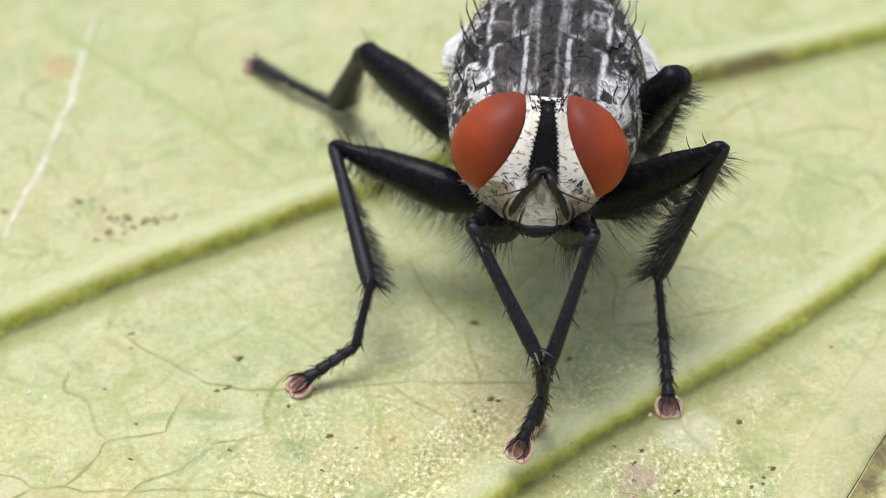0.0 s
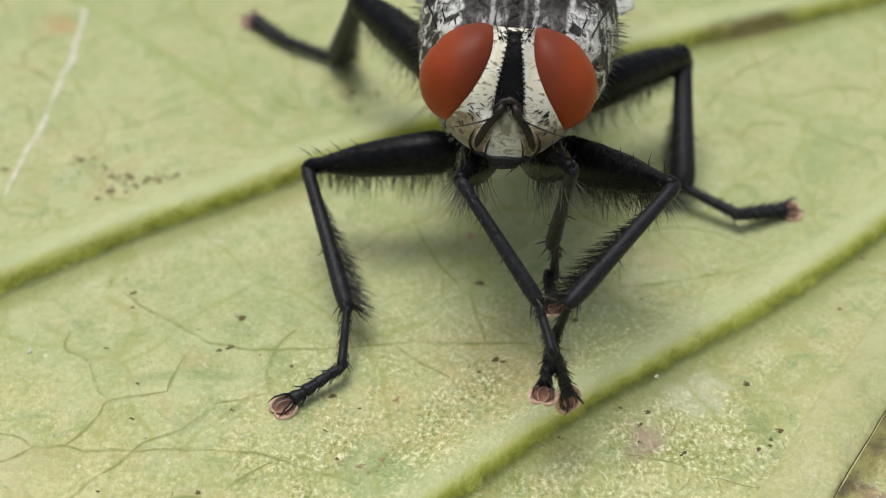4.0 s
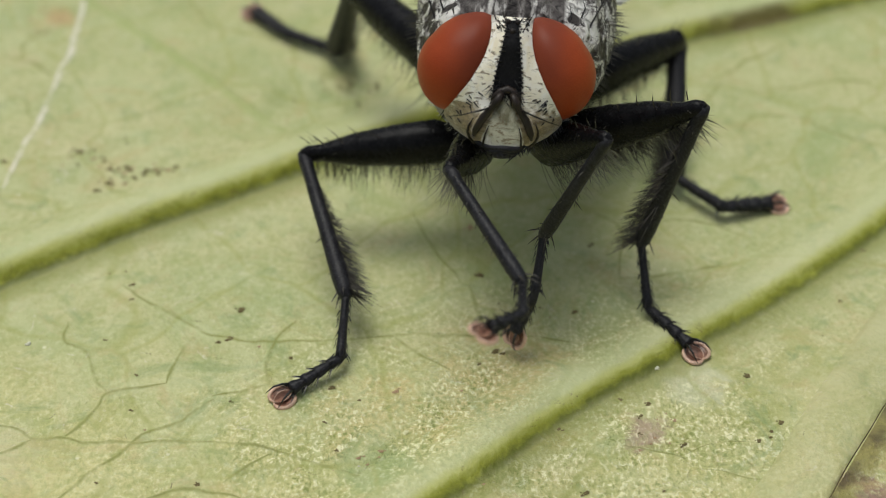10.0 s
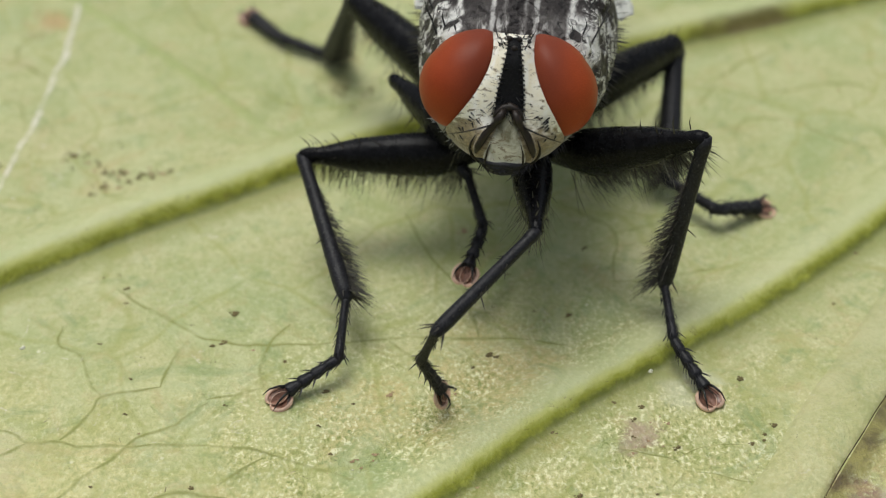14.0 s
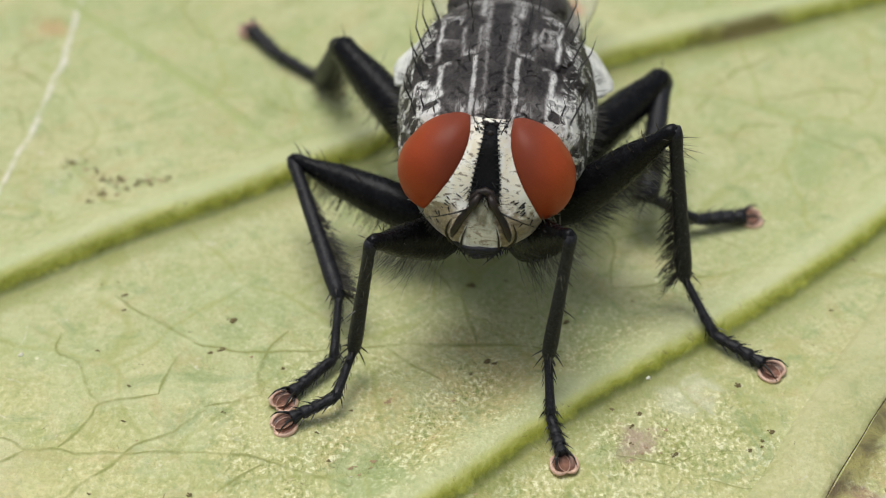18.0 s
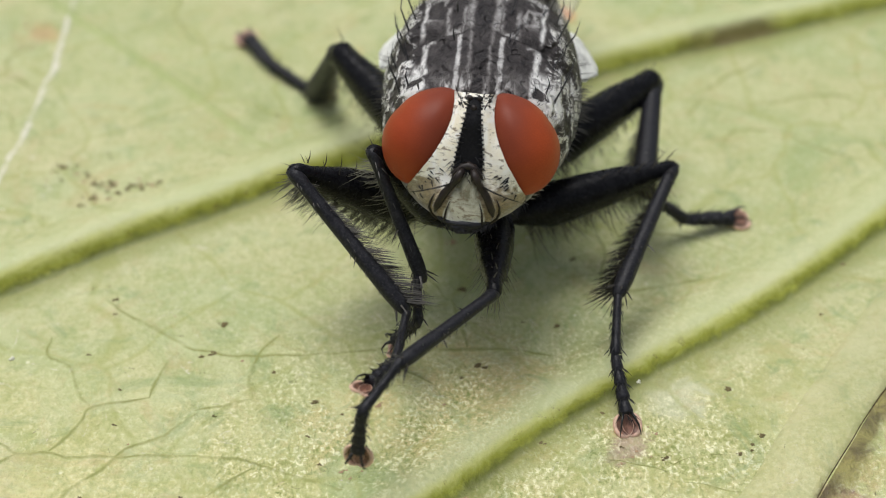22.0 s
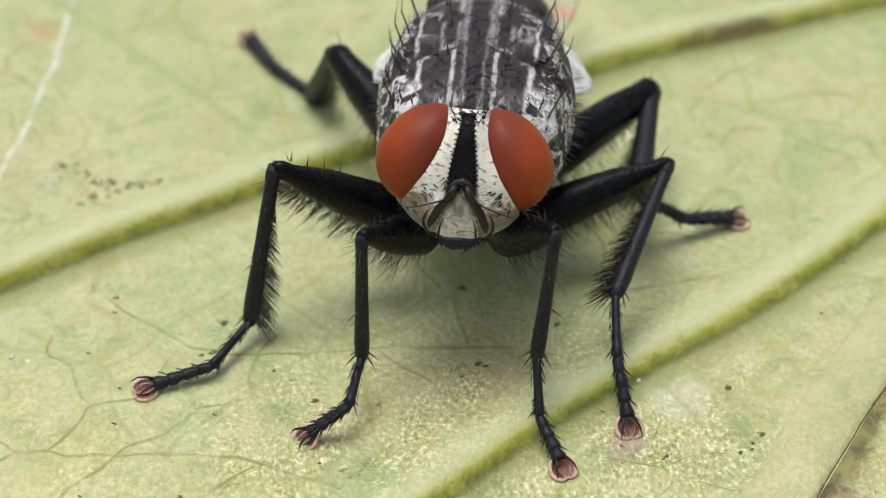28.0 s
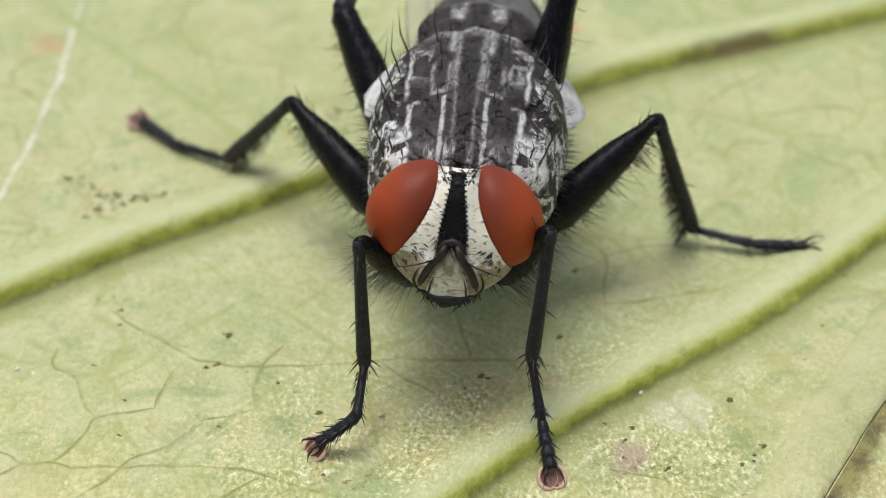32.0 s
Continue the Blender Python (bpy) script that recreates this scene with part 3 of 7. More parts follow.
def vein(name, pts, prof, label, tall=1.0, shift=0.0, n=14, wob=0.015):
    """A raised vein: prof gives (offset towards the far side, height, material) across it."""
    line = smooth_line(pts, n)
    g, vs, fs, ms = Geo(), [], [], []
    for i, p in enumerate(line):
        d = (line[min(i + 1, len(line) - 1)] - line[max(i - 1, 0)]).normalized()
        side = Vector((-d.y, d.x, 0))
        side = side if side.y > 0 or (side.y == 0 and side.x < 0) else -side
        w = 1 + wob * 3 * noise.noise((p.x * 0.6, p.y * 0.6, 3))
        for o, h, _ in prof:
            q = p + side * (o * w + shift + wob * noise.noise((p.x * 1.3, p.y * 1.3, o)))
            v = Vector((q.x, q.y)) - RIB_A
            q.z = leaf_z(v.dot(rib_way), max(0.0, v.dot(rib_side))) + h * w * tall
            vs.append(q)
    m = len(prof)
    for i in range(len(line) - 1):
        for k in range(m - 1):
            fs.append((i * m + k, i * m + k + 1, (i + 1) * m + k + 1, (i + 1) * m + k))
            ms.append(prof[k][2])
    a, b, c = (Vector(vs[q]) for q in fs[0][:3])
    if (b - a).cross(c - b).z < 0:
        fs = [f[::-1] for f in fs]
    g.add(vs, fs)
    g.m = ms
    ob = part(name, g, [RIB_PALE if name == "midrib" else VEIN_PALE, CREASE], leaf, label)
    uv = ob.data.uv_layers.new(name="across")
    for lp in ob.data.loops:
        uv.data[lp.index].uv = (0.0, prof[lp.vertex_index % m][0])
    return ob


SIDE_PROFILE = [(-0.85, -0.04, 0), (-0.74, 0.004, 0), (-0.45, 0.006, 0), (-0.16, 0.010, 0), (-0.04, 0.012, 0), (0.04, 0.04, 0), (0.10, 0.085, 0), (0.16, 0.14, 0), (0.23, 0.19, 0), (0.34, 0.225, 0),
                (0.48, 0.23, 0), (0.66, 0.20, 0), (0.88, 0.14, 0), (1.10, 0.06, 0), (1.30, 0.01, 0), (1.45, -0.05, 0)]
vein('side_vein', [(-15.40, -5.32), (-11.87, -3.15), (-9.29, -1.65), (-7.94, -0.83), (-5.58, 0.67), (-4.08, 1.49), (-2.64, 2.38), (-0.38, 3.63), (1.89, 5.05), (4.27, 6.27), (6.48, 7.11), (8.62, 7.94), (11.25, 9.01), (15.54, 11.28)], SIDE_PROFILE, 'raised pale side vein with shade painted into its olive flank', 1.45, -0.13)
vein('side_vein', [(-3.92, -10.05), (-2.42, -8.19), (-1.26, -7.00), (-0.13, -5.97), (0.79, -5.13), (2.04, -4.04), (3.54, -2.91), (4.48, -2.22), (5.66, -1.40), (6.80, -0.47), (8.22, 0.83), (9.93, 2.45), (11.97, 4.21)], SIDE_PROFILE, 'raised pale side vein with shade painted into its olive flank', 1.0, -0.12)
# the first two strips, down the midrib's steep edge, are dark brown
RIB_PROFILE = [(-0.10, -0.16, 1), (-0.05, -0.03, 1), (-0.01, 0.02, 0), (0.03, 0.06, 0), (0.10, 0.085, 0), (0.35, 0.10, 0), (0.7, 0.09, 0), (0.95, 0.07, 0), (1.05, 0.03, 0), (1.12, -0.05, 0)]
vein('midrib', [(3.18, -12.12), (4.53, -9.17), (5.47, -7.17), (5.84, -6.44), (6.29, -5.70), (6.69, -5.01), (7.13, -4.30), (7.57, -3.61), (9.20, -1.19), (12.27, 3.14), (16.84, 9.23)], RIB_PROFILE, 'broad pale midrib with a dark brown edge')


def fine_vein(pts, r=0.040, mat=None):
    """A low welt along a line, flush with the blade at its borders."""
    line = smooth_line(pts, 7)
    g, vs, fs = Geo(), [], []
    prof = (-2.6, -1.3, -0.5, 0.0, 0.5, 1.3, 2.6)
    for i, p in enumerate(line):
        d = (line[min(i + 1, len(line) - 1)] - line[max(i - 1, 0)]).normalized()
        side = Vector((-d.y, d.x, 0))
        p = p + side * (0.07 * noise.noise((p.x * 1.7, p.y * 1.7, 5)))
        end = min(1.0, 0.25 + min(i, len(line) - 1 - i) / 5)
        w = r * (1.0 + 0.5 * noise.noise((p.x * 2, p.y * 2, 1))) * end
        for o in prof:
            q = p + side * (o * w)
            vs.append((q.x, q.y, on_leaf(q.x, q.y) + 0.006 + 0.28 * w * math.exp(-o * o) - (0.012 if abs(o) > 2 else 0)))
    m = len(prof)
    for i in range(len(line) - 1):
        for k in range(m - 1):
            fs.append((i * m + k, (i + 1) * m + k, (i + 1) * m + k + 1, i * m + k + 1))
    ob = part("fine_vein", g.add(vs, fs), mat or VEIN_FINE, leaf)
    uv = ob.data.uv_layers.new(name="across")
    for lp in ob.data.loops:
        uv.data[lp.index].uv = (0.0, prof[lp.vertex_index % m] * 0.038)
    return ob


fine_vein([(-7.76, -4.04), (-7.35, -4.26), (-7.00, -4.41), (-6.69, -4.58), (-6.19, -4.61), (-5.79, -4.68), (-5.05, -4.64), (-3.84, -4.68), (-3.09, -4.76), (-2.62, -4.91), (-2.06, -5.13), (-1.31, -5.44), (-0.58, -5.51)])
fine_vein([(-6.19, -4.61), (-5.94, -4.26), (-5.77, -3.81), (-5.64, -3.55), (-5.20, -3.45), (-4.63, -3.35)])
fine_vein([(-5.64, -3.55), (-5.91, -3.08), (-6.17, -2.60), (-6.53, -2.29), (-6.53, -1.84)])
fine_vein([(-4.63, -3.35), (-4.50, -2.74), (-4.30, -2.33), (-4.24, -2.26)])
fine_vein([(-3.84, -3.68), (-3.38, -3.52), (-2.91, -3.39)])
fine_vein([(-2.54, -1.79), (-2.79, -2.19), (-2.94, -2.60), (-2.99, -3.01), (-2.91, -3.35)])
fine_vein([(-5.66, -0.86), (-5.23, -1.33), (-4.71, -1.69), (-4.28, -2.02), (-3.97, -2.19), (-3.37, -2.33), (-2.78, -2.33), (-1.80, -2.29), (-0.83, -2.19), (0.45, -2.16), (1.63, -2.22)])
fine_vein([(-6.69, -4.58), (-6.98, -4.82), (-7.48, -5.13)])
fine_vein([(-3.84, -3.68), (-4.27, -4.13), (-4.80, -4.45), (-5.09, -4.76), (-5.54, -5.22), (-5.85, -5.62), (-6.25, -5.97)])
fine_vein([(-4.81, -5.94), (-4.38, -5.77), (-3.93, -5.68), (-3.47, -5.79), (-3.19, -5.91)])
fine_vein([(-2.80, -4.95), (-3.15, -5.19), (-3.49, -5.56)])
fine_vein([(2.93, -4.76), (3.88, -4.99), (4.07, -5.22), (4.54, -5.32), (5.11, -5.46), (5.62, -5.41)], 0.016)
fine_vein([(3.88, -4.99), (4.42, -4.70), (5.07, -4.64)], 0.016)
fine_vein([(4.07, -5.22), (3.78, -5.56)], 0.016)
fine_vein([(-8.72, 9.37), (-7.83, 8.39), (-6.59, 7.10), (-5.45, 5.94), (-4.26, 4.70), (-3.10, 3.52), (-2.30, 2.80)], 0.085, VEIN_SOFT)
fine_vein([(-6.43, 7.40), (-5.38, 8.05), (-5.15, 8.90), (-3.90, 9.67)])
fine_vein([(-5.15, 8.90), (-5.92, 9.79)])
fine_vein([(5.78, 3.25), (6.20, 3.96), (7.21, 3.90), (7.49, 3.56), (8.74, 2.97)])
fine_vein([(-0.6, 1.2), (-0.2, 0.2), (0.4, -0.9)], 0.03)
fine_vein([(2.3, 1.5), (3.3, 0.6), (3.2, -0.7)], 0.03)
fine_vein([(3.3, 0.6), (4.6, 0.9), (5.8, 0.3)], 0.03)
fine_vein([(-9.10, 5.95), (-8.64, 5.95), (-8.59, 6.40), (-8.20, 6.91)])
fine_vein([(-8.64, 5.95), (-7.98, 5.43), (-7.85, 5.33)])
fine_vein([(-0.83, -2.19), (-0.43, -2.60), (0.15, -3.01)])
fine_vein([(0.75, -2.19), (0.66, -1.48), (0.47, -0.89)])
fine_vein([(2.31, -2.33), (1.73, -2.22)])
fine_vein([(3.21, -0.74), (4.24, -0.56), (5.59, -0.29)])
fine_vein([(7.49, 6.70), (5.94, 5.52), (5.25, 4.40)])
fine_vein([(8.93, 4.95), (7.96, 5.14), (6.20, 4.77)])
fine_vein([(-5.51, 8.36), (-4.91, 7.11), (-3.93, 6.70)])
fine_vein([(-8.82, 4.30), (-8.41, 4.58), (-8.09, 3.94)])
fine_vein([(-7.51, 9.23), (-7.58, 7.52), (-7.63, 6.21), (-7.79, 4.95), (-7.90, 3.85), (-8.12, 2.79), (-8.28, 1.77)], 0.05, VEIN_WHITE)


def speck_mesh(seed, flat):
    """A ragged clump of crumbs about one unit across."""
    r = random.Random(seed)
    g = Geo()
    for k in range(9):
        a, d = r.uniform(0, 6.28), r.uniform(0.0, 1.0)
        s = r.uniform(0.14, 0.46)
        ph = r.uniform(0, 6.28)

        def squash(p, ph=ph):
            w = 1 + 0.25 * math.sin(3 * math.atan2(p.y, p.x) + ph)
            return Vector((p.x * w, p.y * w, p.z))

        g.ball((d * math.cos(a), 0.6 * d * math.sin(a), 0), (s, s * 0.8, flat * s * 1.6), 9, 5, squash=squash)
    return g


SPECKS = [speck_mesh(i, 0.14).mesh("speck", [SPECK]) for i in range(9)]
WHITES = [speck_mesh(i + 20, 0.4).mesh("fleck", [SPECK_WHITE]) for i in range(3)]
RUSTS = [speck_mesh(i + 40, 0.08).mesh("rust_spot", [SPECK_RUST]) for i in range(3)]


def speck(x, y, size, kind=0, turn=None):
    data = rnd.choice((SPECKS, WHITES, RUSTS)[kind])
    m = mm(x, y, on_leaf(x, y) + 0.01) @ pose(0, 0, 0, 0, 0, rnd.uniform(-25, 25) if turn is None else turn)
    return part(("speck", "fleck", "rust_spot")[kind], data, None, leaf, at=m @ Matrix.Diagonal((size, size, size, 1)))


for x, y, size, kind in (
    (-0.75, -3.52, 0.0935, 2),
    (-3.55, -1.55, 0.102, 0),
    (-3.67, -2.30, 0.0935, 0),
    (-3.86, -2.37, 0.0595, 0),
    (-3.14, -2.47, 0.051, 2),
    (5.22, -3.15, 0.085, 0),
    (5.62, -4.22, 0.0765, 0),
    (5.47, -4.42, 0.051, 0),
    (5.42, -4.55, 0.0425, 0),
    (2.35, -1.62, 0.0765, 0),
    (0.98, -2.60, 0.1105, 0),
    (0.64, -2.88, 0.051, 0),
    (-2.56, -2.74, 0.051, 0),
    (-5.16, -3.95, 0.0425, 0),
    (-5.80, -2.30, 0.0425, 0),
    (-5.18, -3.15, 0.0425, 0),
    (-1.91, -4.26, 0.0425, 0),
    (3.24, -3.08, 0.068, 0),
    (3.34, -2.77, 0.0425, 0),
    (1.97, -4.41, 0.0595, 0),
    (3.99, -4.75, 0.085, 0),
    (5.21, -4.64, 0.0595, 0),
    (2.32, -5.77, 0.102, 0),
    (-0.04, -2.15, 0.051, 0),
    (0.34, -3.52, 0.051, 2),
    (-3.90, -5.58, 0.068, 0),
    (3.00, -3.74, 0.051, 0),
    (-7.13, -2.40, 0.0765, 1),
    (3.68, -2.99, 0.0765, 1),
    (-0.77, -5.29, 0.085, 0),
    (-0.96, -4.89, 0.0765, 2),
    (-1.70, -4.89, 0.0425, 0),
    (-5.50, -0.89, 0.0765, 0),
    (-1.85, -3.48, 0.0765, 0),
    (7.69, 0.02, 0.0595, 0),
    (7.07, -1.33, 0.0425, 0),
    (8.00, 0.96, 0.0765, 0),
    (8.18, 1.09, 0.051, 0),
    (2.75, 0.17, 0.085, 0),
    (0.67, -0.67, 0.102, 0),
    (-8.41, 2.57, 0.085, 0),
    (0.53, 0.64, 0.1105, 2),
    (-5.54, -5.56, 0.0425, 0),
    (-7.79, 0.45, 0.0595, 0),
    (0.69, -5.56, 0.051, 2),
    (8.16, 4.95, 0.0425, 2),
):
    speck(x, y, size, kind)
for line, n, wide in (([(-7.36, 2.36), (-6.99, 2.83), (-6.71, 2.74), (-6.42, 2.41), (-6.12, 2.36), (-5.92, 2.07)], 34, 0.10), ([(-5.7, 2.19), (-5.41, 2.36), (-4.97, 2.28), (-4.39, 2.41)], 40, 0.09), ([(-6.38, 1.48), (-6.18, 1.58), (-6.12, 1.94), (-5.83, 1.77)], 24, 0.22)):  # frass along the upper vein
    for i in range(n):
        k = rnd.random() * (len(line) - 1)
        a, b = line[int(k)], line[min(int(k) + 1, len(line) - 1)]
        f = k - int(k)
        speck(a[0] + (b[0] - a[0]) * f + rnd.gauss(0, wide), a[1] + (b[1] - a[1]) * f + rnd.gauss(0, wide), rnd.choice((0.03, 0.04, 0.05, 0.075)), rnd.choice((0, 0, 0, 2)))
for i in range(70):  # scattered fine dirt
    speck(rnd.uniform(-9, 5), rnd.uniform(-6.2, 9), rnd.choice((0.02, 0.03, 0.03, 0.04, 0.055)), rnd.choice((0, 0, 0, 1, 2)))

for cx, cy, sx, sy, n, kinds in ((-8.20, 7.31, 0.3, 0.35, 8, (2,)), (3.43, -4.32, 0.3, 0.3, 10, (2, 0)), (6.53, 7.07, 0.7, 0.1, 30, (0, 0, 2)), (-0.77, -5.19, 0.5, 0.25, 26, (0, 2)), (-1.87, 4.95, 0.4, 0.25, 20, (0,)), (7.96, 0.99, 0.12, 0.08, 10, (0,))):
    for i in range(n):  # stained patches of tiny crumbs, and a dark run along the farther vein
        speck(cx + rnd.gauss(0, sx), cy + rnd.gauss(0, sy), rnd.uniform(0.02, 0.075), rnd.choice(kinds))

# ---- the fly ----
fly = new("fly")
tagged(fly, "flesh fly with brick-red eyes and grey striped thorax on leaf", "fly")


def hairs(name, parent, rows, mat, label=""):
    g = Geo()
    for b, d, l, r, bend in rows:
        g.bristle(b, d, l, r, bend)
    ob = part(name, g, mat, parent, label, smooth=False)
    return tagged(ob, kind="stuff")


# thorax, in the space of the fly: the head's centre is the origin, it looks to -y
TC, TS = Vector((0, 2.7, -0.2)), Vector((1.75, 2.2, 1.6))
LUMPS = ((1.17, 0.98, 0.32, 0.22), (1.34, 1.75, 0.26, 0.16), (1.30, 2.45, 0.26, 0.16), (1.10, 3.3, 0.40, 0.10), (0.72, 1.35, 0.34, 0.05), (0.62, 2.75, 0.42, 0.05))


def relief(x, y):
    """Height that the back gains over a plain ellipsoid: slope, shoulders, sutures and lumps."""
    x = abs(x)
    dz = 0.2 * (y - 2.2) + 0.34 * math.exp(-((y - 0.85) / 0.42) ** 2)
    dz -= 0.075 * math.exp(-((y - 2.2) / 0.055) ** 2) * min(1.0, max(0.0, (x - 0.2) / 0.15))
    dz -= 0.14 * math.exp(-((y - 4.0) / 0.10) ** 2)
    for lx, ly, r, h in LUMPS:
        dz += h * math.exp(-((x - lx) ** 2 + (y - ly) ** 2) / (r * r))
    return dz + 0.06 * noise.noise((x * 2.2, y * 2.2, 4.0)) + 0.035 * noise.noise((x * 6, y * 6, 2.0))


def skin(x, y):
    """Top of the thorax over x, y."""
    w = 1 + 0.17 * math.exp(-((y - 1.1) / 0.55) ** 2)
    k = 1 - ((y - TC.y) / TS.y) ** 2 - (x / (TS.x * w)) ** 2
    return TC.z + TS.z * math.sqrt(max(0.0, k)) + relief(x, y)


g = Geo().ball(TC, (TS.x, TS.z, TS.y), 120, 84, turn=Matrix.Rotation(radians(90), 3, "X"))
for k in range(len(g.v)):
    x, y, z = g.v[k]
    x *= 1 + 0.17 * math.exp(-((y - 1.1) / 0.55) ** 2)
    g.v[k] = (x, y, z + relief(x, y) * min(1.0, max(0.0, (z + 0.9) / 0.9)))
thorax = part("thorax", g, SCUTUM, fly, "grey-dusted thorax with black lengthwise stripes")


rows = []
for sx in (-1, 1):
    for y, x, l in ((1.05, 0.95, 0.45), (1.3, 1.15, 0.55), (1.9, 1.22, 0.75), (2.2, 1.3, 0.8), (2.5, 1.28, 0.95), (2.9, 1.2, 1.0), (3.3, 1.1, 1.1),
                    (1.7, 1.4, 0.7), (2.1, 1.45, 0.75), (2.7, 1.42, 0.8), (1.35, 1.3, 0.5), (3.5, 0.6, 0.9), (2.0, 0.45, 0.35), (2.6, 0.45, 0.45), (3.0, 0.5, 0.55)):
        z = skin(x, y)
        rows.append(((sx * x, y, z - 0.02), (sx * (0.25 + 0.45 * x), 0.75, 0.75), min(0.85, l * 0.85) * rnd.uniform(0.75, 1.15), 0.023, (-sx * rnd.uniform(0.4, 1.3), 0.5, 0.3)))
hairs("bristle_set", thorax, rows, BRISTLE, "long black bristles")
rows = []
for i in range(520):
    x, y = rnd.uniform(-1.4, 1.4), rnd.uniform(0.8, 4.3)
    if (x / 1.5) ** 2 + ((y - TC.y) / 1.9) ** 2 > 0.95:
        continue
    rows.append(((x, y, skin(x, y) - 0.01), (x * 0.3, 0.9, 0.5), rnd.uniform(0.1, 0.2), 0.006, (0, 0.2, -0.1)))
for i in range(900):  # bristly flanks and front
    a, b = rnd.uniform(-2.6, 2.6), rnd.uniform(-0.95, 0.35)
    d = Vector((math.sin(a) * math.sqrt(1 - b * b), -math.cos(a) * math.sqrt(1 - b * b), b))
    p = Vector((TC.x + d.x * TS.x, TC.y + d.y * TS.y, TC.z + d.z * TS.z))
    rows.append((p - d * 0.02, (d + Vector((0, 0.3, -0.3))), rnd.uniform(0.15, 0.38), 0.008, (0, 0.3, -0.2)))
hairs("hair", thorax, rows, HAIR)

g = Geo().ball((0, 4.62, 0.92), (1.1, 0.8, 0.5), 36, 20)
part("scutellum", g, SCUTUM, fly, "grey scutellum behind the thorax")


def belly(p):
    q = Vector(p)
    q.x *= 1 - 0.35 * max(0, p.z) ** 1.5
    q.y *= 1 - 0.3 * max(0, p.z) ** 1.5
    return q


g = Geo().ball((0, 6.5, -0.95), (1.45, 1.35, 2.6), 36, 24, turn=Matrix.Rotation(radians(-82), 3, "X"), squash=belly)
abdomen = part("abdomen", g, TESS, fly, "grey and black chequered abdomen")
g = Geo().tube([(0, -0.1, -0.2), (0, 0.5, -0.3), (0, 1.0, -0.4)], [0.4, 0.45, 0.6], 16)
part("neck", g, DUSTY, fly)

for sx in (-1, 1):
    g, vs, fs = Geo(), [], []
    for i in range(9):
        for j in range(21):
            r, a = i / 8, 2 * math.pi * j / 20
            lobe = 1 + 0.05 * math.sin(3 * a) + 0.07 * math.sin(5 * a + sx)
            x, y = 0.54 * r * math.cos(a) * lobe, 0.70 * r * math.sin(a) * lobe
            vs.append((sx * (1.52 + x * 0.85), 3.72 + y, 0.32 - x * 0.7 + 0.16 * (1 - r * r) + 0.05 * y))
    for i in range(8):
        for j in range(20):
            fs.append((i * 21 + j, i * 21 + j + 1, (i + 1) * 21 + j + 1, (i + 1) * 21 + j))
    g.add(vs, fs).add([(x, y, z - 0.04) for x, y, z in vs], [f[::-1] for f in fs])
    part("calypter", g, WHITE, fly, "white rounded calypter lobe at the wing base")
    # wing, folded back over the abdomen
    g, vs, fs = Geo(), [], []
    for i in range(22):
        u = i / 21
        for j in range(7):
            v = j / 6
            w = 2.5 * math.sin(math.pi * min(1, 0.08 + u * 0.92)) ** 0.6 * (0.35 + 0.65 * u) if u < 0.97 else 0.25
            x = 0.95 + 0.55 * u - w * (v - 0.25) * 0.7
            vs.append((sx * x, 3.5 + 6.2 * u, 0.05 - 0.7 * u + 0.25 * (1 - v) - 0.12 * math.sin(9 * v + 3 * u) * 0.2))
    for i in range(21):
        for j in range(6):
            fs.append((i * 7 + j, i * 7 + j + 1, (i + 1) * 7 + j + 1, (i + 1) * 7 + j))
    g.add(vs, fs)
    wing = part("wing", g, WING, fly, "clear wing folded back")
    g = Geo()
    for v in (0, 2, 3, 5):
        g.tube([Vector(vs[i * 7 + v]) for i in range(0, 22, 3)], [0.018 - 0.0015 * k for k in range(8)], 5)
    part("wing_vein", g, BRISTLE, wing)
    # coxae
    for hx, hy, hz, top in ((0.4, 0.85, -1.55, (0.35, 1.35, -0.6)), (0.6, 1.65, -1.98, (0.5, 2.1, -0.8)), (0.8, 2.9, -1.6, (0.5, 3.1, -0.6))):
        g = Geo().tube([(sx * top[0], top[1], top[2]), (sx * (hx + top[0]) * 0.5, (hy + top[1]) * 0.5 - 0.06, (hz + top[2]) * 0.5), (sx * hx, hy, hz)], [0.42, 0.4, 0.2], 12)
        part("coxa", g, DUSTY, fly)

# ---- head: a keyed part with its own pieces; its space has the face to -y ----
g = Geo().ball((0, 0.22, 0.0), (1.25, 0.55, 1.02), 36, 22)
head = part("head", g, POLLEN, fly, "fly head with silvery face")

EC, ES = Vector((0.80, 0.02, 0.36)), Vector((0.67, 0.72, 0.86))
RIM = ((-151, 0.66), (-113, 0.80), (-76, 0.835), (-54, 0.79), (-36, 0.735), (-12, 0.675), (15, 0.625), (45, 0.60), (75, 0.69), (99, 0.805), (117, 0.93), (130, 0.89), (150, 0.74), (180, 0.63))


def rim_smooth():
    """Reach of an eye's outline round its centre, once a degree, rounded at the corners."""
    a = np.arange(-180, 180)
    p = np.array(RIM)
    r = np.interp(a, np.r_[p[-1, 0] - 360, p[:, 0]], np.r_[p[-1, 1], p[:, 1]])
    k = np.exp(-(np.arange(-20, 21) / 8.0) ** 2)
    return np.convolve(np.r_[r[-20:], r, r[:20]], k / k.sum(), "valid")


RIM_REACH = rim_smooth()


def rim(phi):
    return float(np.interp(math.degrees(phi), np.arange(-180, 181), np.r_[RIM_REACH, RIM_REACH[0]]))


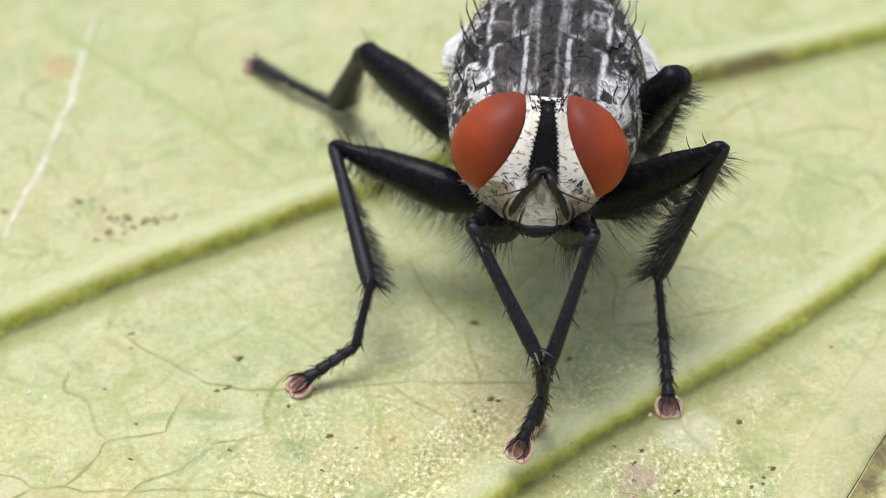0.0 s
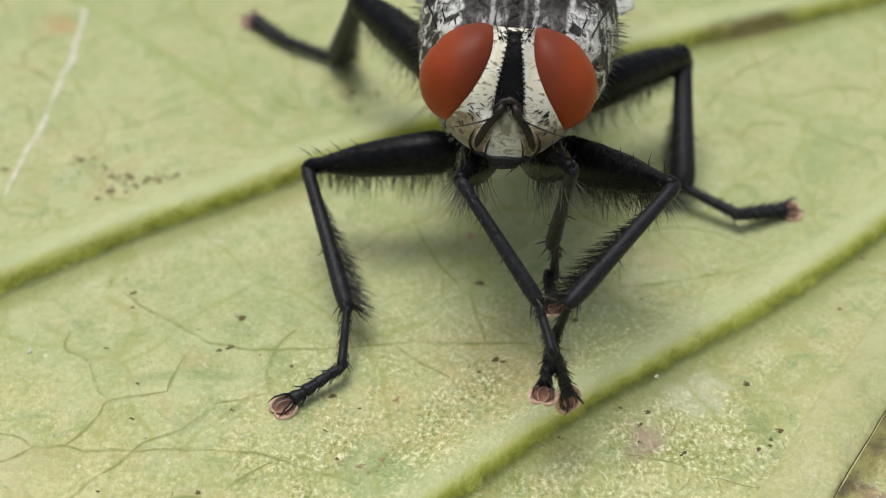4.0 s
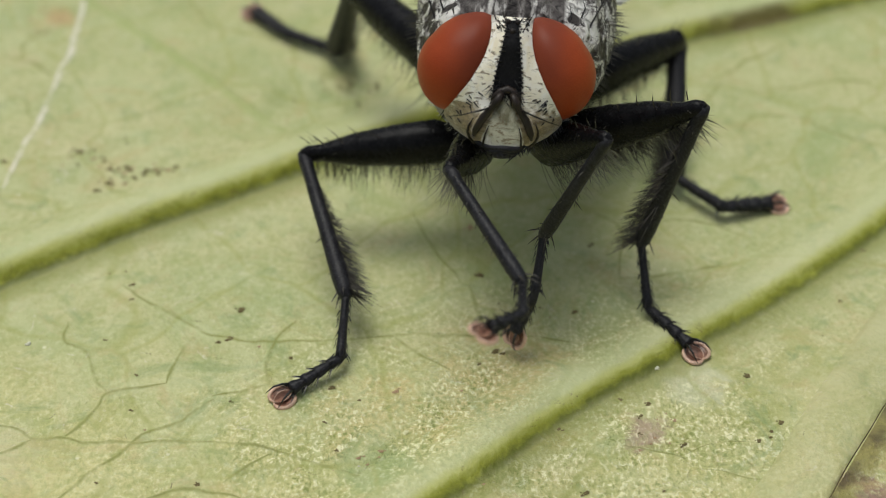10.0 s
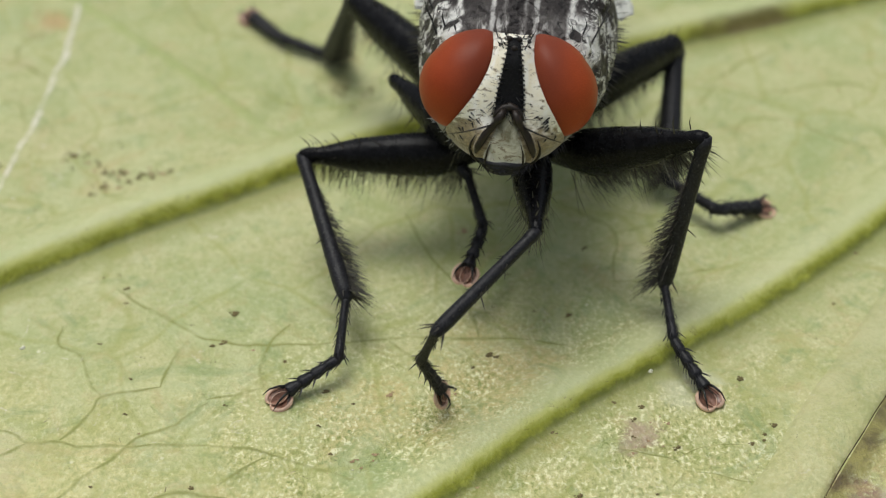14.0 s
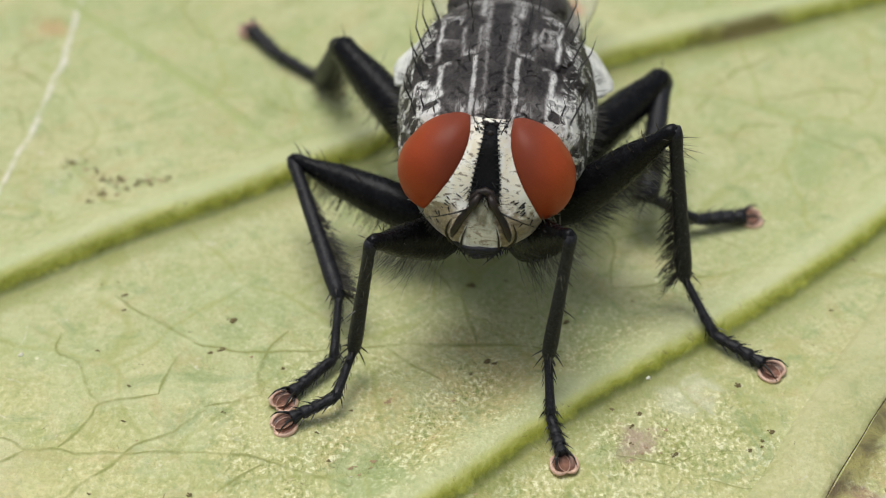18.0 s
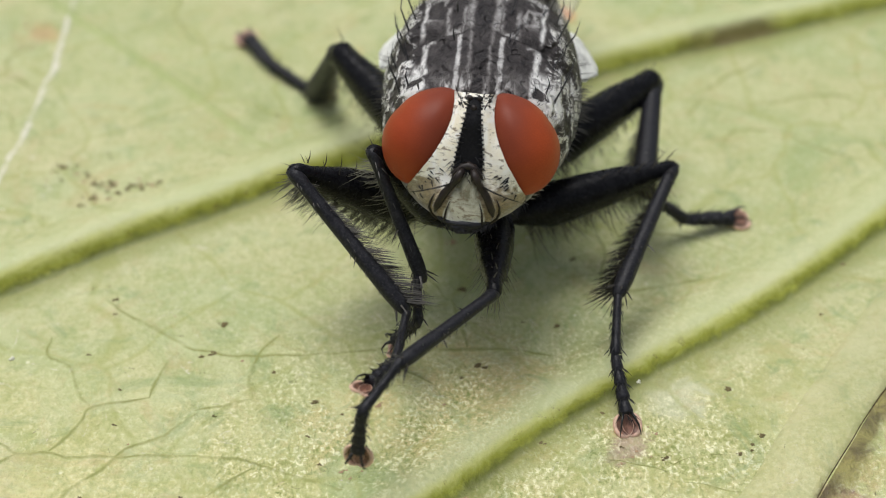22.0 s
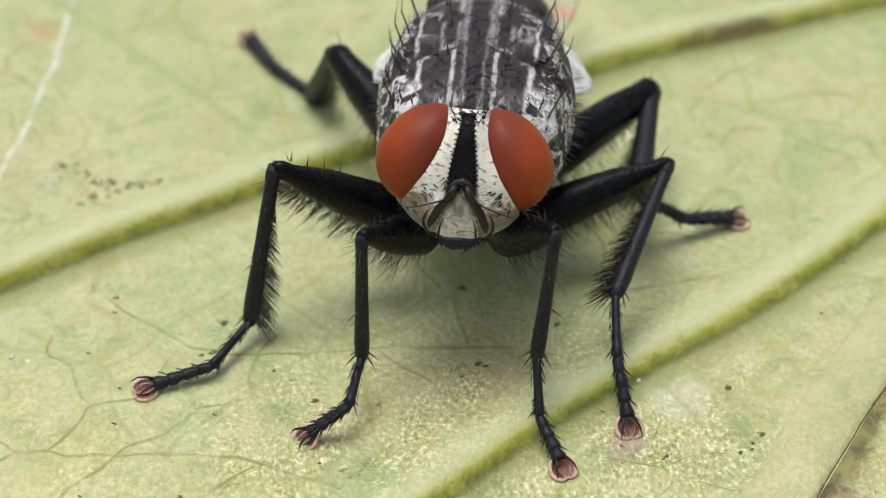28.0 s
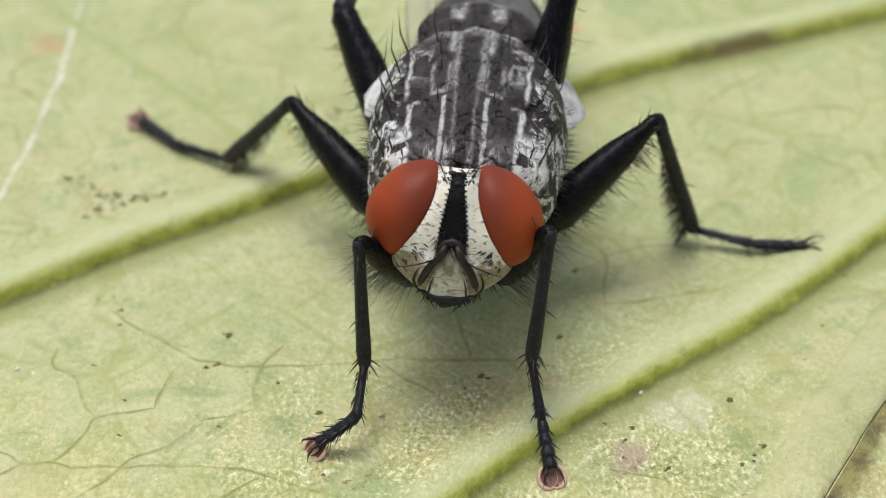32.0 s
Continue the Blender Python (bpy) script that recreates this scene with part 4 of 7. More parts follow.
def eye_front(x, z):
    """Front of an eye over x, z of the face, or None beyond it."""
    dx, dz = abs(x) - EC.x, z - EC.z
    k = 1 - (dx * dx + dz * dz) / rim(math.atan2(dz, dx)) ** 2
    return EC.y - ES.y * math.sqrt(k) if k > 0 else None


for sx in (-1, 1):
    g, vs, fs = Geo(), [], []
    for i in range(41):
        th = math.pi * i / 40
        for j in range(72):
            ph = math.pi * (j / 36 - 1)
            r = rim(ph) * math.sin(th)
            vs.append((sx * (EC.x + r * math.cos(ph)), EC.y - ES.y * math.cos(th), EC.z + r * math.sin(ph)))
    for i in range(40):
        for j in range(72):
            q = (i * 72 + j, i * 72 + (j + 1) % 72, (i + 1) * 72 + (j + 1) % 72, (i + 1) * 72 + j)
            fs.append(q if sx < 0 else q[::-1])
    part("compound_eye", g.add(vs, fs), EYE, head, "large brick-red compound eye")

HALF = ((1.20, 0.35), (1.0, 0.325), (0.8, 0.345), (0.6, 0.405), (0.44, 0.475), (0.2, 0.60), (0.0, 0.73), (-0.25, 0.88), (-0.43, 0.98), (-0.52, 0.96),
        (-0.72, 0.77), (-0.84, 0.58), (-0.92, 0.40), (-0.97, 0.20), (-0.99, 0.10))


def half_width(z):
    return float(np.interp(-z, [-h[0] for h in HALF], [h[1] for h in HALF]))


def face_y(u, z):
    """Depth of the face at u (0 middle, 1 rim) and height z."""
    x = u * half_width(z)
    mid = -0.70 - 0.10 * math.exp(-((z + 0.55) / 0.5) ** 2) + 0.42 * max(0, (z - 0.75) / 0.45) ** 2 + 0.05 * max(0, (-0.85 - z) / 0.25)
    e = eye_front(half_width(z), z)
    rim = (e if e is not None else -0.18) - 0.035
    k = (1 - u * u) if z > -0.3 else (1 - u ** 3)
    return rim + (mid - rim) * k


def face_patch(u0, u1, z0, z1, lift=0.0, nu=10, nz=26):
    """A strip of the face between two relative widths."""
    g, vs, fs = Geo(), [], []
    for j in range(nz + 1):
        z = z0 + (z1 - z0) * j / nz
        a, b = u0(z), u1(z)
        for i in range(nu + 1):
            u = a + (b - a) * i / nu
            sh = lift * min(1.0, 6 * min(i / nu, 1 - i / nu) + 0.3)
            vs.append((u * half_width(z), face_y(abs(u), z) - sh, z))
    n = nu + 1
    for j in range(nz):
        for i in range(nu):
            fs.append((j * n + i, j * n + i + 1, (j + 1) * n + i + 1, (j + 1) * n + i))
    a, b, c = (Vector(vs[q]) for q in fs[0][:3])
    if (b - a).cross(c - b).y > 0:
        fs = [f[::-1] for f in fs]
    return g.add(vs, fs)


def stripe_half(z):
    return float(np.interp(z, (0.0, 0.25, 1.1), (0.235, 0.22, 0.10))) / half_width(z)


def plate_half(z):
    return (0.07 + 0.27 * min(1, (0.02 - z) / 0.7)) / half_width(z)


for sx in (-1, 1):
    part("parafacial", face_patch(lambda z: sx * 0.0, lambda z: sx * 1.0, 1.2, -0.99), SILVER, head, "silvery white parafacial plate with dark flecks")
part("frontal_stripe", face_patch(lambda z: -stripe_half(z), stripe_half, 1.16, -0.02, 0.02), black_cuticle("velvet_black_stripe", 0.7, 0.1),
     head, "velvet black stripe between the eyes")
part("facial_plate", face_patch(lambda z: -plate_half(z), plate_half, 0.02, -0.87, 0.03), FACE, head, "translucent grey facial plate")
g = Geo()
for z, w, k in ((-0.85, 0.56, 0.9), (-0.90, 0.47, 1.0), (-0.95, 0.36, 1.0)):
    xs = [-1 + 0.2 * i for i in range(11)]
    g.tube([(x * w, face_y(min(1, abs(x * w / half_width(z))), z) - 0.025, z + 0.07 * x * x + 0.012 * math.sin(9 * x + 20 * z)) for x in xs], [k * (0.03 + 0.03 * (1 - x * x) + 0.012 * math.sin(7 * x + 30 * z)) for x in xs], 8)
part("mouth_edge", g, DUSTY, head, "dark mouth margin")
g = Geo().ball((0, -0.32, -0.95), (0.34, 0.26, 0.17), 16, 10)
part("proboscis", g, DUSTY, head, "dark folded proboscis")
for sx in (-1, 1):
    top = Vector((sx * 0.08, face_y(0.1, 0.06) - 0.07, 0.06))
    low = Vector((sx * 0.47, face_y(0.47 / half_width(-0.70), -0.70) - 0.04, -0.70))
    g = Geo().tube([top, top.lerp(low, 0.12) + Vector((0, -0.06, 0)), top.lerp(low, 0.24) + Vector((0, -0.07, 0)), top.lerp(low, 0.30) + Vector((0, -0.05, 0)), top.lerp(low, 0.55) + Vector((sx * 0.045, -0.06, 0)), top.lerp(low, 0.85) + Vector((sx * 0.03, -0.04, 0)), low],
                   [0.04, 0.062, 0.066, 0.048, 0.062, 0.055, 0.018], 12, flat=1.15)
    part("antenna", g, ANTENNA, head, "dark brown antenna lying on the face")
    a = top.lerp(low, 0.34) + Vector((sx * 0.06, -0.09, 0))
    g = Geo().tube([a, a + Vector((sx * 0.20, -0.06, -0.06)), a + Vector((sx * 0.42, -0.02, -0.14)), a + Vector((sx * 0.66, 0.10, -0.22))], [0.02, 0.016, 0.011, 0.004], 6)
    part("arista", g, BRISTLE, head)
    # facial ridges beside the antennae
    g = Geo().tube([(sx * x, face_y(x / half_width(z), z) - 0.02, z) for x, z in ((0.50, -0.40), (0.56, -0.54), (0.57, -0.66), (0.52, -0.77), (0.42, -0.86))], [0.006, 0.018, 0.022, 0.03, 0.03], 7)
    part("facial_ridge", g, ANTENNA, head)
    g = Geo().tube([(sx * x, face_y(x / half_width(z), z) - 0.03, z) for x, z in ((0.38, -0.30), (0.45, -0.45), (0.49, -0.62), (0.46, -0.76))], [0.012, 0.024, 0.03, 0.016], 7)
    part("pale_ridge", g, SILVER, head)
    g = Geo().tube([(sx * x, face_y(x / half_width(z), z) - 0.045, z) for x, z in ((0.24, -0.48), (0.29, -0.64), (0.31, -0.82))], [0.006, 0.014, 0.022], 7)
    part("plate_edge", g, ANTENNA, head)
g = Geo().tube([(x, face_y(abs(x) / half_width(z), z) - 0.03, z) for x, z in ((-0.24, -0.08), (-0.19, 0.0), (-0.10, 0.08), (0, 0.11), (0.10, 0.08), (0.19, 0.0), (0.24, -0.08))],
               [0.02, 0.045, 0.06, 0.07, 0.06, 0.045, 0.02], 8)
part("lunule", g, ANTENNA, head, "dark arch over the antennae")
g = Geo()
for x, z in ((0, 1.02), (-0.08, 1.14), (0.08, 1.14)):
    g.ball((x, face_y(0, z) - 0.03, z), (0.05, 0.04, 0.05), 10, 6)
part("ocelli", g, ANTENNA, head, "three dark simple eyes")
rows = []
for sx in (-1, 1):
    for i in range(14):  # frontal row along the stripe
        z = 1.08 - 0.078 * i
        x = stripe_half(z) * half_width(z) + 0.02
        rows.append(((sx * x, face_y(min(1.0, x / half_width(z)), z), z), (-sx * 0.75, -0.5, 0.25), 0.07 + 0.03 * (i % 3), 0.021, (0, -0.2, -0.1)))
    for i in range(14):  # parafacial setae
        z = rnd.uniform(-0.5, 0.02)
        x = max(0.3, half_width(z) * rnd.uniform(0.62, 0.97))
        rows.append(((sx * x, face_y(min(1.0, x / half_width(z)), z), z), (-sx * rnd.uniform(0.1, 1.2), -0.35, -0.6), rnd.uniform(0.06, 0.14), 0.015, (0, 0, 0)))
    for i in range(22):  # vibrissae and oral setae
        x = 0.02 + 0.023 * i + rnd.uniform(-0.02, 0.02)
        z = -0.82 - 0.10 * (1 - i / 22) + rnd.uniform(-0.03, 0.03)
        rows.append(((sx * x, face_y(min(1.0, x / half_width(z)), z), z), (-sx * rnd.uniform(-0.6, 0.9), -0.6, -0.7), rnd.uniform(0.08, 0.2) + (0.3 if i == 15 else 0.0), 0.017, (-sx * rnd.uniform(-0.5, 0.6), 0, -0.1)))
    for i in range(24):  # cheek beard
        a = rnd.uniform(-0.85, -0.45)
        x = half_width(a) * rnd.uniform(0.95, 1.0)
        rows.append(((sx * x, -0.15 + rnd.uniform(-0.05, 0.15), a), (sx * 0.5, -0.1, -0.8), rnd.uniform(0.1, 0.22), 0.009, (0, 0, -0.2)))
    for i in range(16):  # dark tuft on the vertex
        x, z = rnd.uniform(0.0, 0.30), rnd.uniform(1.02, 1.19)
        rows.append(((sx * x, face_y(min(1.0, x / half_width(z)), z), z), (sx * rnd.uniform(-0.8, 0.8), -0.6, rnd.uniform(-0.2, 0.6)), rnd.uniform(0.06, 0.14), 0.016, (0, 0.3, 0)))
    for x, z in ((0.1, 1.1), (0.17, 1.0), (0.26, 1.12)):
        rows.append(((sx * x, face_y(min(1.0, x / half_width(z)), z), z), (sx * 0.3, -0.6, 0.8), 0.3, 0.014, (0, 0.5, 0)))
hairs("facial_bristle", head, rows, BRISTLE, "short black bristles along the face")
rows = []
for i in range(90):  # dark tangle over the antennae
    x, z = rnd.gauss(0, 0.13), rnd.gauss(0.07, 0.07)
    rows.append(((x, face_y(min(1.0, abs(x) / half_width(z)), z) - 0.02, z), (x * 3 + rnd.uniform(-0.7, 0.7), -0.5, rnd.uniform(-1.0, 0.3)), rnd.uniform(0.06, 0.17), 0.011, (0, 0.3, -0.3)))
hairs("antennal_tuft", head, rows, BRISTLE)
rows = []
for i in range(650):  # hairy back of the head
    a, b = rnd.uniform(0, 6.28), rnd.uniform(0.25, 1.0)
    d = Vector((math.cos(a) * math.sqrt(1 - b * b) * 1.3, b, math.sin(a) * math.sqrt(1 - b * b))).normalized()
    if d.z > 0.6:
        continue
    rows.append(((d.x * 1.22, 0.22 + d.y * 0.54, d.z * 1.0), d + Vector((0, 0, 0.1)), rnd.uniform(0.12, 0.30), 0.012, (0, 0.2, 0.2)))
hairs("occiput_hair", head, rows, HAIR_PALE, "pale grey hair on the back of the head")

# ---- legs: each segment runs along its own z, its x faces a chosen side ----
SEG = {"front": (2.5, 2.35, 0.95, 1.0), "middle": (3.2, 2.95, 1.1, 1.25), "hind": (3.4, 2.7, 1.2, 1.2)}


def leg(pair, side):
    lf, lt, lm, lo = SEG[pair]
    fat = {"front": 0.43, "middle": 0.46, "hind": 0.50}[pair]
    word = pair + " leg"
    knee, full = {"front": (0.16, 0.70), "middle": (0.18, 0.74), "hind": (0.32, 0.86)}[pair]
    g = Geo().lathe([(0, 0.13), (0.08 * lf, 0.24), (0.25 * lf, fat), (0.45 * lf, fat * 0.94), (0.7 * lf, fat * full), (0.9 * lf, knee), (0.97 * lf, knee), (lf + 0.03, knee * 0.7), (lf + 0.06, knee * 0.3)], 18, oval=0.82)
    femur = part("femur", g, BLACK, fly, "glossy black femur of the " + word)
    rows = []
    for i in range(240 if pair != "front" else 24):
        z = lf * (0.12 + 0.83 * rnd.random() ** 1.3)
        a = rnd.gauss(0, 0.45)
        r = fat * 0.62
        rows.append(((r * math.cos(a), r * math.sin(a), z), (math.cos(a), math.sin(a) * 0.7, rnd.uniform(-0.2, 0.35)), rnd.uniform(0.35, 1.0) * (0.75 if pair == "front" else 1.0) * (1.1 - 0.55 * z / lf), 0.0085, (0, rnd.uniform(-0.3, 0.3), 0.3)))
    for i in range(16):
        z = lf * rnd.uniform(0.3, 1.0)
        a = rnd.uniform(0, 6.28)
        r = fat * 0.9 * (1.05 - 0.55 * z / lf)
        rows.append(((r * math.cos(a), r * math.sin(a) * 0.8, z), (math.cos(a), math.sin(a), 0.7), rnd.uniform(0.08, 0.17), 0.01, (0, 0, 0.3)))
    for u in (0.55, 0.66, 0.76, 0.86, 0.95):
        rows.append(((-fat * (1.05 - 0.55 * u), rnd.uniform(-0.05, 0.05), lf * u), (-1.0, rnd.uniform(-0.3, 0.3), 0.35), 0.22 if pair == "front" else rnd.uniform(0.3, 0.5), 0.014, (0, 0, 0.4)))
    hairs("hair", femur, rows, HAIR)
    rows = []
    for i in range(340 if pair != "front" else 120):  # long pale fringe below
        z = lf * (0.10 + 0.80 * rnd.random())
        a = rnd.gauss(0, 0.3)
        r = fat * 0.6
        way = (math.cos(a), math.sin(a) * 0.8, rnd.uniform(-0.1, 0.3))
        rows.append(((r * math.cos(a), r * math.sin(a), z), way, rnd.uniform(0.45, 1.15) * (1.05 - 0.6 * z / lf), 0.0065, (0, rnd.uniform(-0.6, 0.6), rnd.uniform(0.1, 0.7))))
    hairs("fringe", femur, rows, HAIR_OLIVE, "long pale hair fringe")
    k = {"front": 1.0, "middle": 1.18, "hind": 1.8}[pair]
    g = Geo().lathe([(z, r * k) for z, r in [(-0.04, 0.09), (0.04 * lt, 0.115), (0.12 * lt, 0.1), (0.5 * lt, 0.112), (0.88 * lt, 0.132), (0.97 * lt, 0.12), (lt + 0.03, 0.09), (lt + 0.09, 0.05)]], 12)
    tibia = part("tibia", g, DUSTY, fly, "dusty black tibia of the " + word)
    rows = []
    if pair != "front":
        for i in range(420):
            u = rnd.uniform(0.15, 1.0)
            a = rnd.gauss(0, 0.55)
            l = 0.55 * math.sin(min(1, (u - 0.2) / 0.6) * 1.57) * rnd.uniform(0.6, 1.1)
            rows.append(((0.1 * math.cos(a), 0.1 * math.sin(a), u * lt), (math.cos(a), math.sin(a), 0.75), l, 0.008, (0, 0, 0.25)))
    for i in range(26 if pair == "front" else 40):
        u, a = rnd.uniform(0.05, 1.0), rnd.uniform(0, 6.28)
        rows.append(((0.1 * math.cos(a), 0.1 * math.sin(a), u * lt), (math.cos(a), math.sin(a), 0.9), rnd.uniform(0.08, 0.16), 0.010, (0, 0, 0.3)))
    for a in range(6):
        a = a * 1.05
        rows.append(((0.12 * math.cos(a), 0.12 * math.sin(a), lt * 0.97), (math.cos(a), math.sin(a), 1.0), 0.27, 0.018, (0, 0, 0.2)))
    rows.append(((-0.1, 0.05, 0.6 * lt), (-0.9, 0.2, 0.5), 0.26, 0.016, (0, 0, 0.2)))
    hairs("hair", tibia, rows, HAIR)
    q = 1.3 if pair == "hind" else 1.0
    g = Geo().lathe([(-0.02, 0.06 * q), (0.04, 0.088 * q), (0.12, 0.08 * q), (lm * 0.55, 0.084 * q), (lm - 0.14, 0.094 * q), (lm - 0.03, 0.108 * q), (lm + 0.01, 0.085 * q), (lm + 0.10, 0.045 * q)], 12, oval=0.9)
    meta = part("tarsus", g, DUSTY, fly, "slender first tarsal segment of the " + word)
    rows = []
    for i in range(60):
        u, a = rnd.uniform(0.05, 1.0), rnd.uniform(0, 6.28)
        rows.append(((0.09 * q * math.cos(a), 0.09 * q * math.sin(a), u * lm), (math.cos(a), math.sin(a), 2.6), rnd.uniform(0.07, 0.15), 0.009, (0, 0, 0.1)))
    for a in (0.4, 1.7, 2.9, 4.0, 5.2):
        rows.append(((0.11 * q * math.cos(a), 0.11 * q * math.sin(a), lm * 0.95), (math.cos(a), math.sin(a), 1.2), rnd.uniform(0.12, 0.2), 0.014, (0, 0, 0.1)))
    hairs("hair", meta, rows, BRISTLE)
    prof, n = [(-0.08, 0.05 * q)], 4
    for i in range(n):
        a, b = lo * 0.82 * i / n, lo * 0.82 * (i + 1) / n
        prof += [(a + 0.015, 0.066 * q), (a + 0.05, 0.076 * q), (b - 0.05, (0.088 + 0.008 * i) * q), (b - 0.01, (0.08 + 0.008 * i) * q)]
    foot = part("foot", Geo().lathe(prof, 12, oval=1.15), DUSTY, fly, "jointed black foot of the " + word)
    rows = []
    for i in range(60):
        u, a = rnd.uniform(0.0, 0.9), rnd.uniform(0, 6.28)
        rows.append(((0.075 * q * math.cos(a), 0.08 * q * math.sin(a), u * lo), (math.cos(a), math.sin(a), 2.4), rnd.uniform(0.08, 0.18), 0.010, (0, 0, 0.1)))
    for i in range(n):
        for a in (0.6, 1.57, 2.6, 3.7, 4.71, 5.6):
            z = lo * 0.82 * (i + 0.93) / n
            rows.append(((0.078 * q * math.cos(a), 0.085 * q * math.sin(a), z), (math.cos(a), math.sin(a), 1.0), rnd.uniform(0.13, 0.22), 0.014, (0, 0, 0.3)))
    hairs("hair", foot, rows, BRISTLE)
    for sy in (-1, 1):  # claws over two pads
        g = Geo().tube([(0.05, sy * 0.06, lo * 0.78), (0.13, sy * 0.10, lo * 0.88), (0.13, sy * 0.15, lo * 1.0), (0.02, sy * 0.18, lo * 1.12)], [0.028, 0.022, 0.016, 0.004], 7)
        part("claw", g, BRISTLE, foot)
        turn = Matrix.Rotation(sy * 0.10, 3, "Z") @ Matrix.Rotation(-sy * 0.05, 3, "X")
        at = Vector((-0.07 + 0.004 * sy, sy * 0.06, lo * 0.95))
        g, vs, fs = Geo(), [], []
        for k in range(7):
            for a in range(22):
                c, d = math.cos(a * math.pi / 11) * k / 6, math.sin(a * math.pi / 11) * k / 6
                vs.append(at + turn @ Vector((0.045 * (k / 6) ** 2 - 0.03, 0.155 * d, 0.20 * c)))
        for k in range(6):
            for a in range(22):
                fs.append((k * 22 + a, k * 22 + (a + 1) % 22, (k + 1) * 22 + (a + 1) % 22, (k + 1) * 22 + a))
        g.add(vs, fs).add([v - turn @ Vector((0.03, 0, 0)) for v in vs], [f[::-1] for f in fs], 1)
        ring = [2 * math.pi * k / 26 for k in range(27)]
        g.tube([at + turn @ Vector((0.012, 0.153 * math.sin(a), 0.198 * math.cos(a))) for a in ring], [0.036 * min(1.0, max(0.15, 0.45 + 0.9 * sy * math.sin(a) + 0.35 * math.cos(a))) for a in ring], 7, mat=1)
        part("pulvillus", g, [PAD, PAD_RIM], foot, "pinkish brown adhesive pad with pale rim")
    return femur, tibia, meta, foot


LEGS = {(p, s): leg(p, s) for p in ("front", "middle", "hind") for s in (-1, 1)}

# ---- what moves ----
BODY, HEAD, STEPS = [], [], {k: [] for k in LEGS}


def body(t, x, y, z, pitch):
    BODY.append((t, (x, y, z, pitch)))


def nod(t, w, x, y, z, dx, dy, dz):
    """Head: its turn over the leaf as a quaternion, and its shift on the neck in mm."""
    HEAD.append((t, (w, x, y, z, dx, dy, dz)))


def head_turn(t):
    """The head's turn at t, swung evenly between two rows."""
    for (t0, a), (t1, b) in zip(HEAD, HEAD[1:]):
        if t <= t1:
            qa, qb = Matrix.Identity(3).to_quaternion(), Matrix.Identity(3).to_quaternion()
            qa[:], qb[:] = a[:4], b[:4]
            qa.normalize(), qb.normalize()
            return qa.slerp(qb, (t - t0) / (t1 - t0)).to_matrix().to_4x4()


def step(pair, side, t, *joints):
    """Knee, ankle, mid-tarsus and toe in mm over the leaf."""
    STEPS[pair, side].append((t, joints))


def between(rows, t):
    ts = [r[0] for r in rows]
    return [float(np.interp(t, ts, [r[1][i] for r in rows])) for i in range(len(rows[0][1]))]


def fly_pose(t):
    x, y, z, pitch = between(BODY, t)
    return mm(x, y, z) @ pose(0, 0, 0, 0, 0, -6) @ pose(0, 0, 0, -pitch, 0, 0)


def along(a, b, side):
    """A pose at a whose z runs to b and whose x leans to side."""
    z = (b - a).normalized()
    x = side - z * side.dot(z)
    x.normalize()
    y = z.cross(x)
    m = Matrix((x, y, z)).transposed().to_4x4()
    m.translation = a * MM
    return m


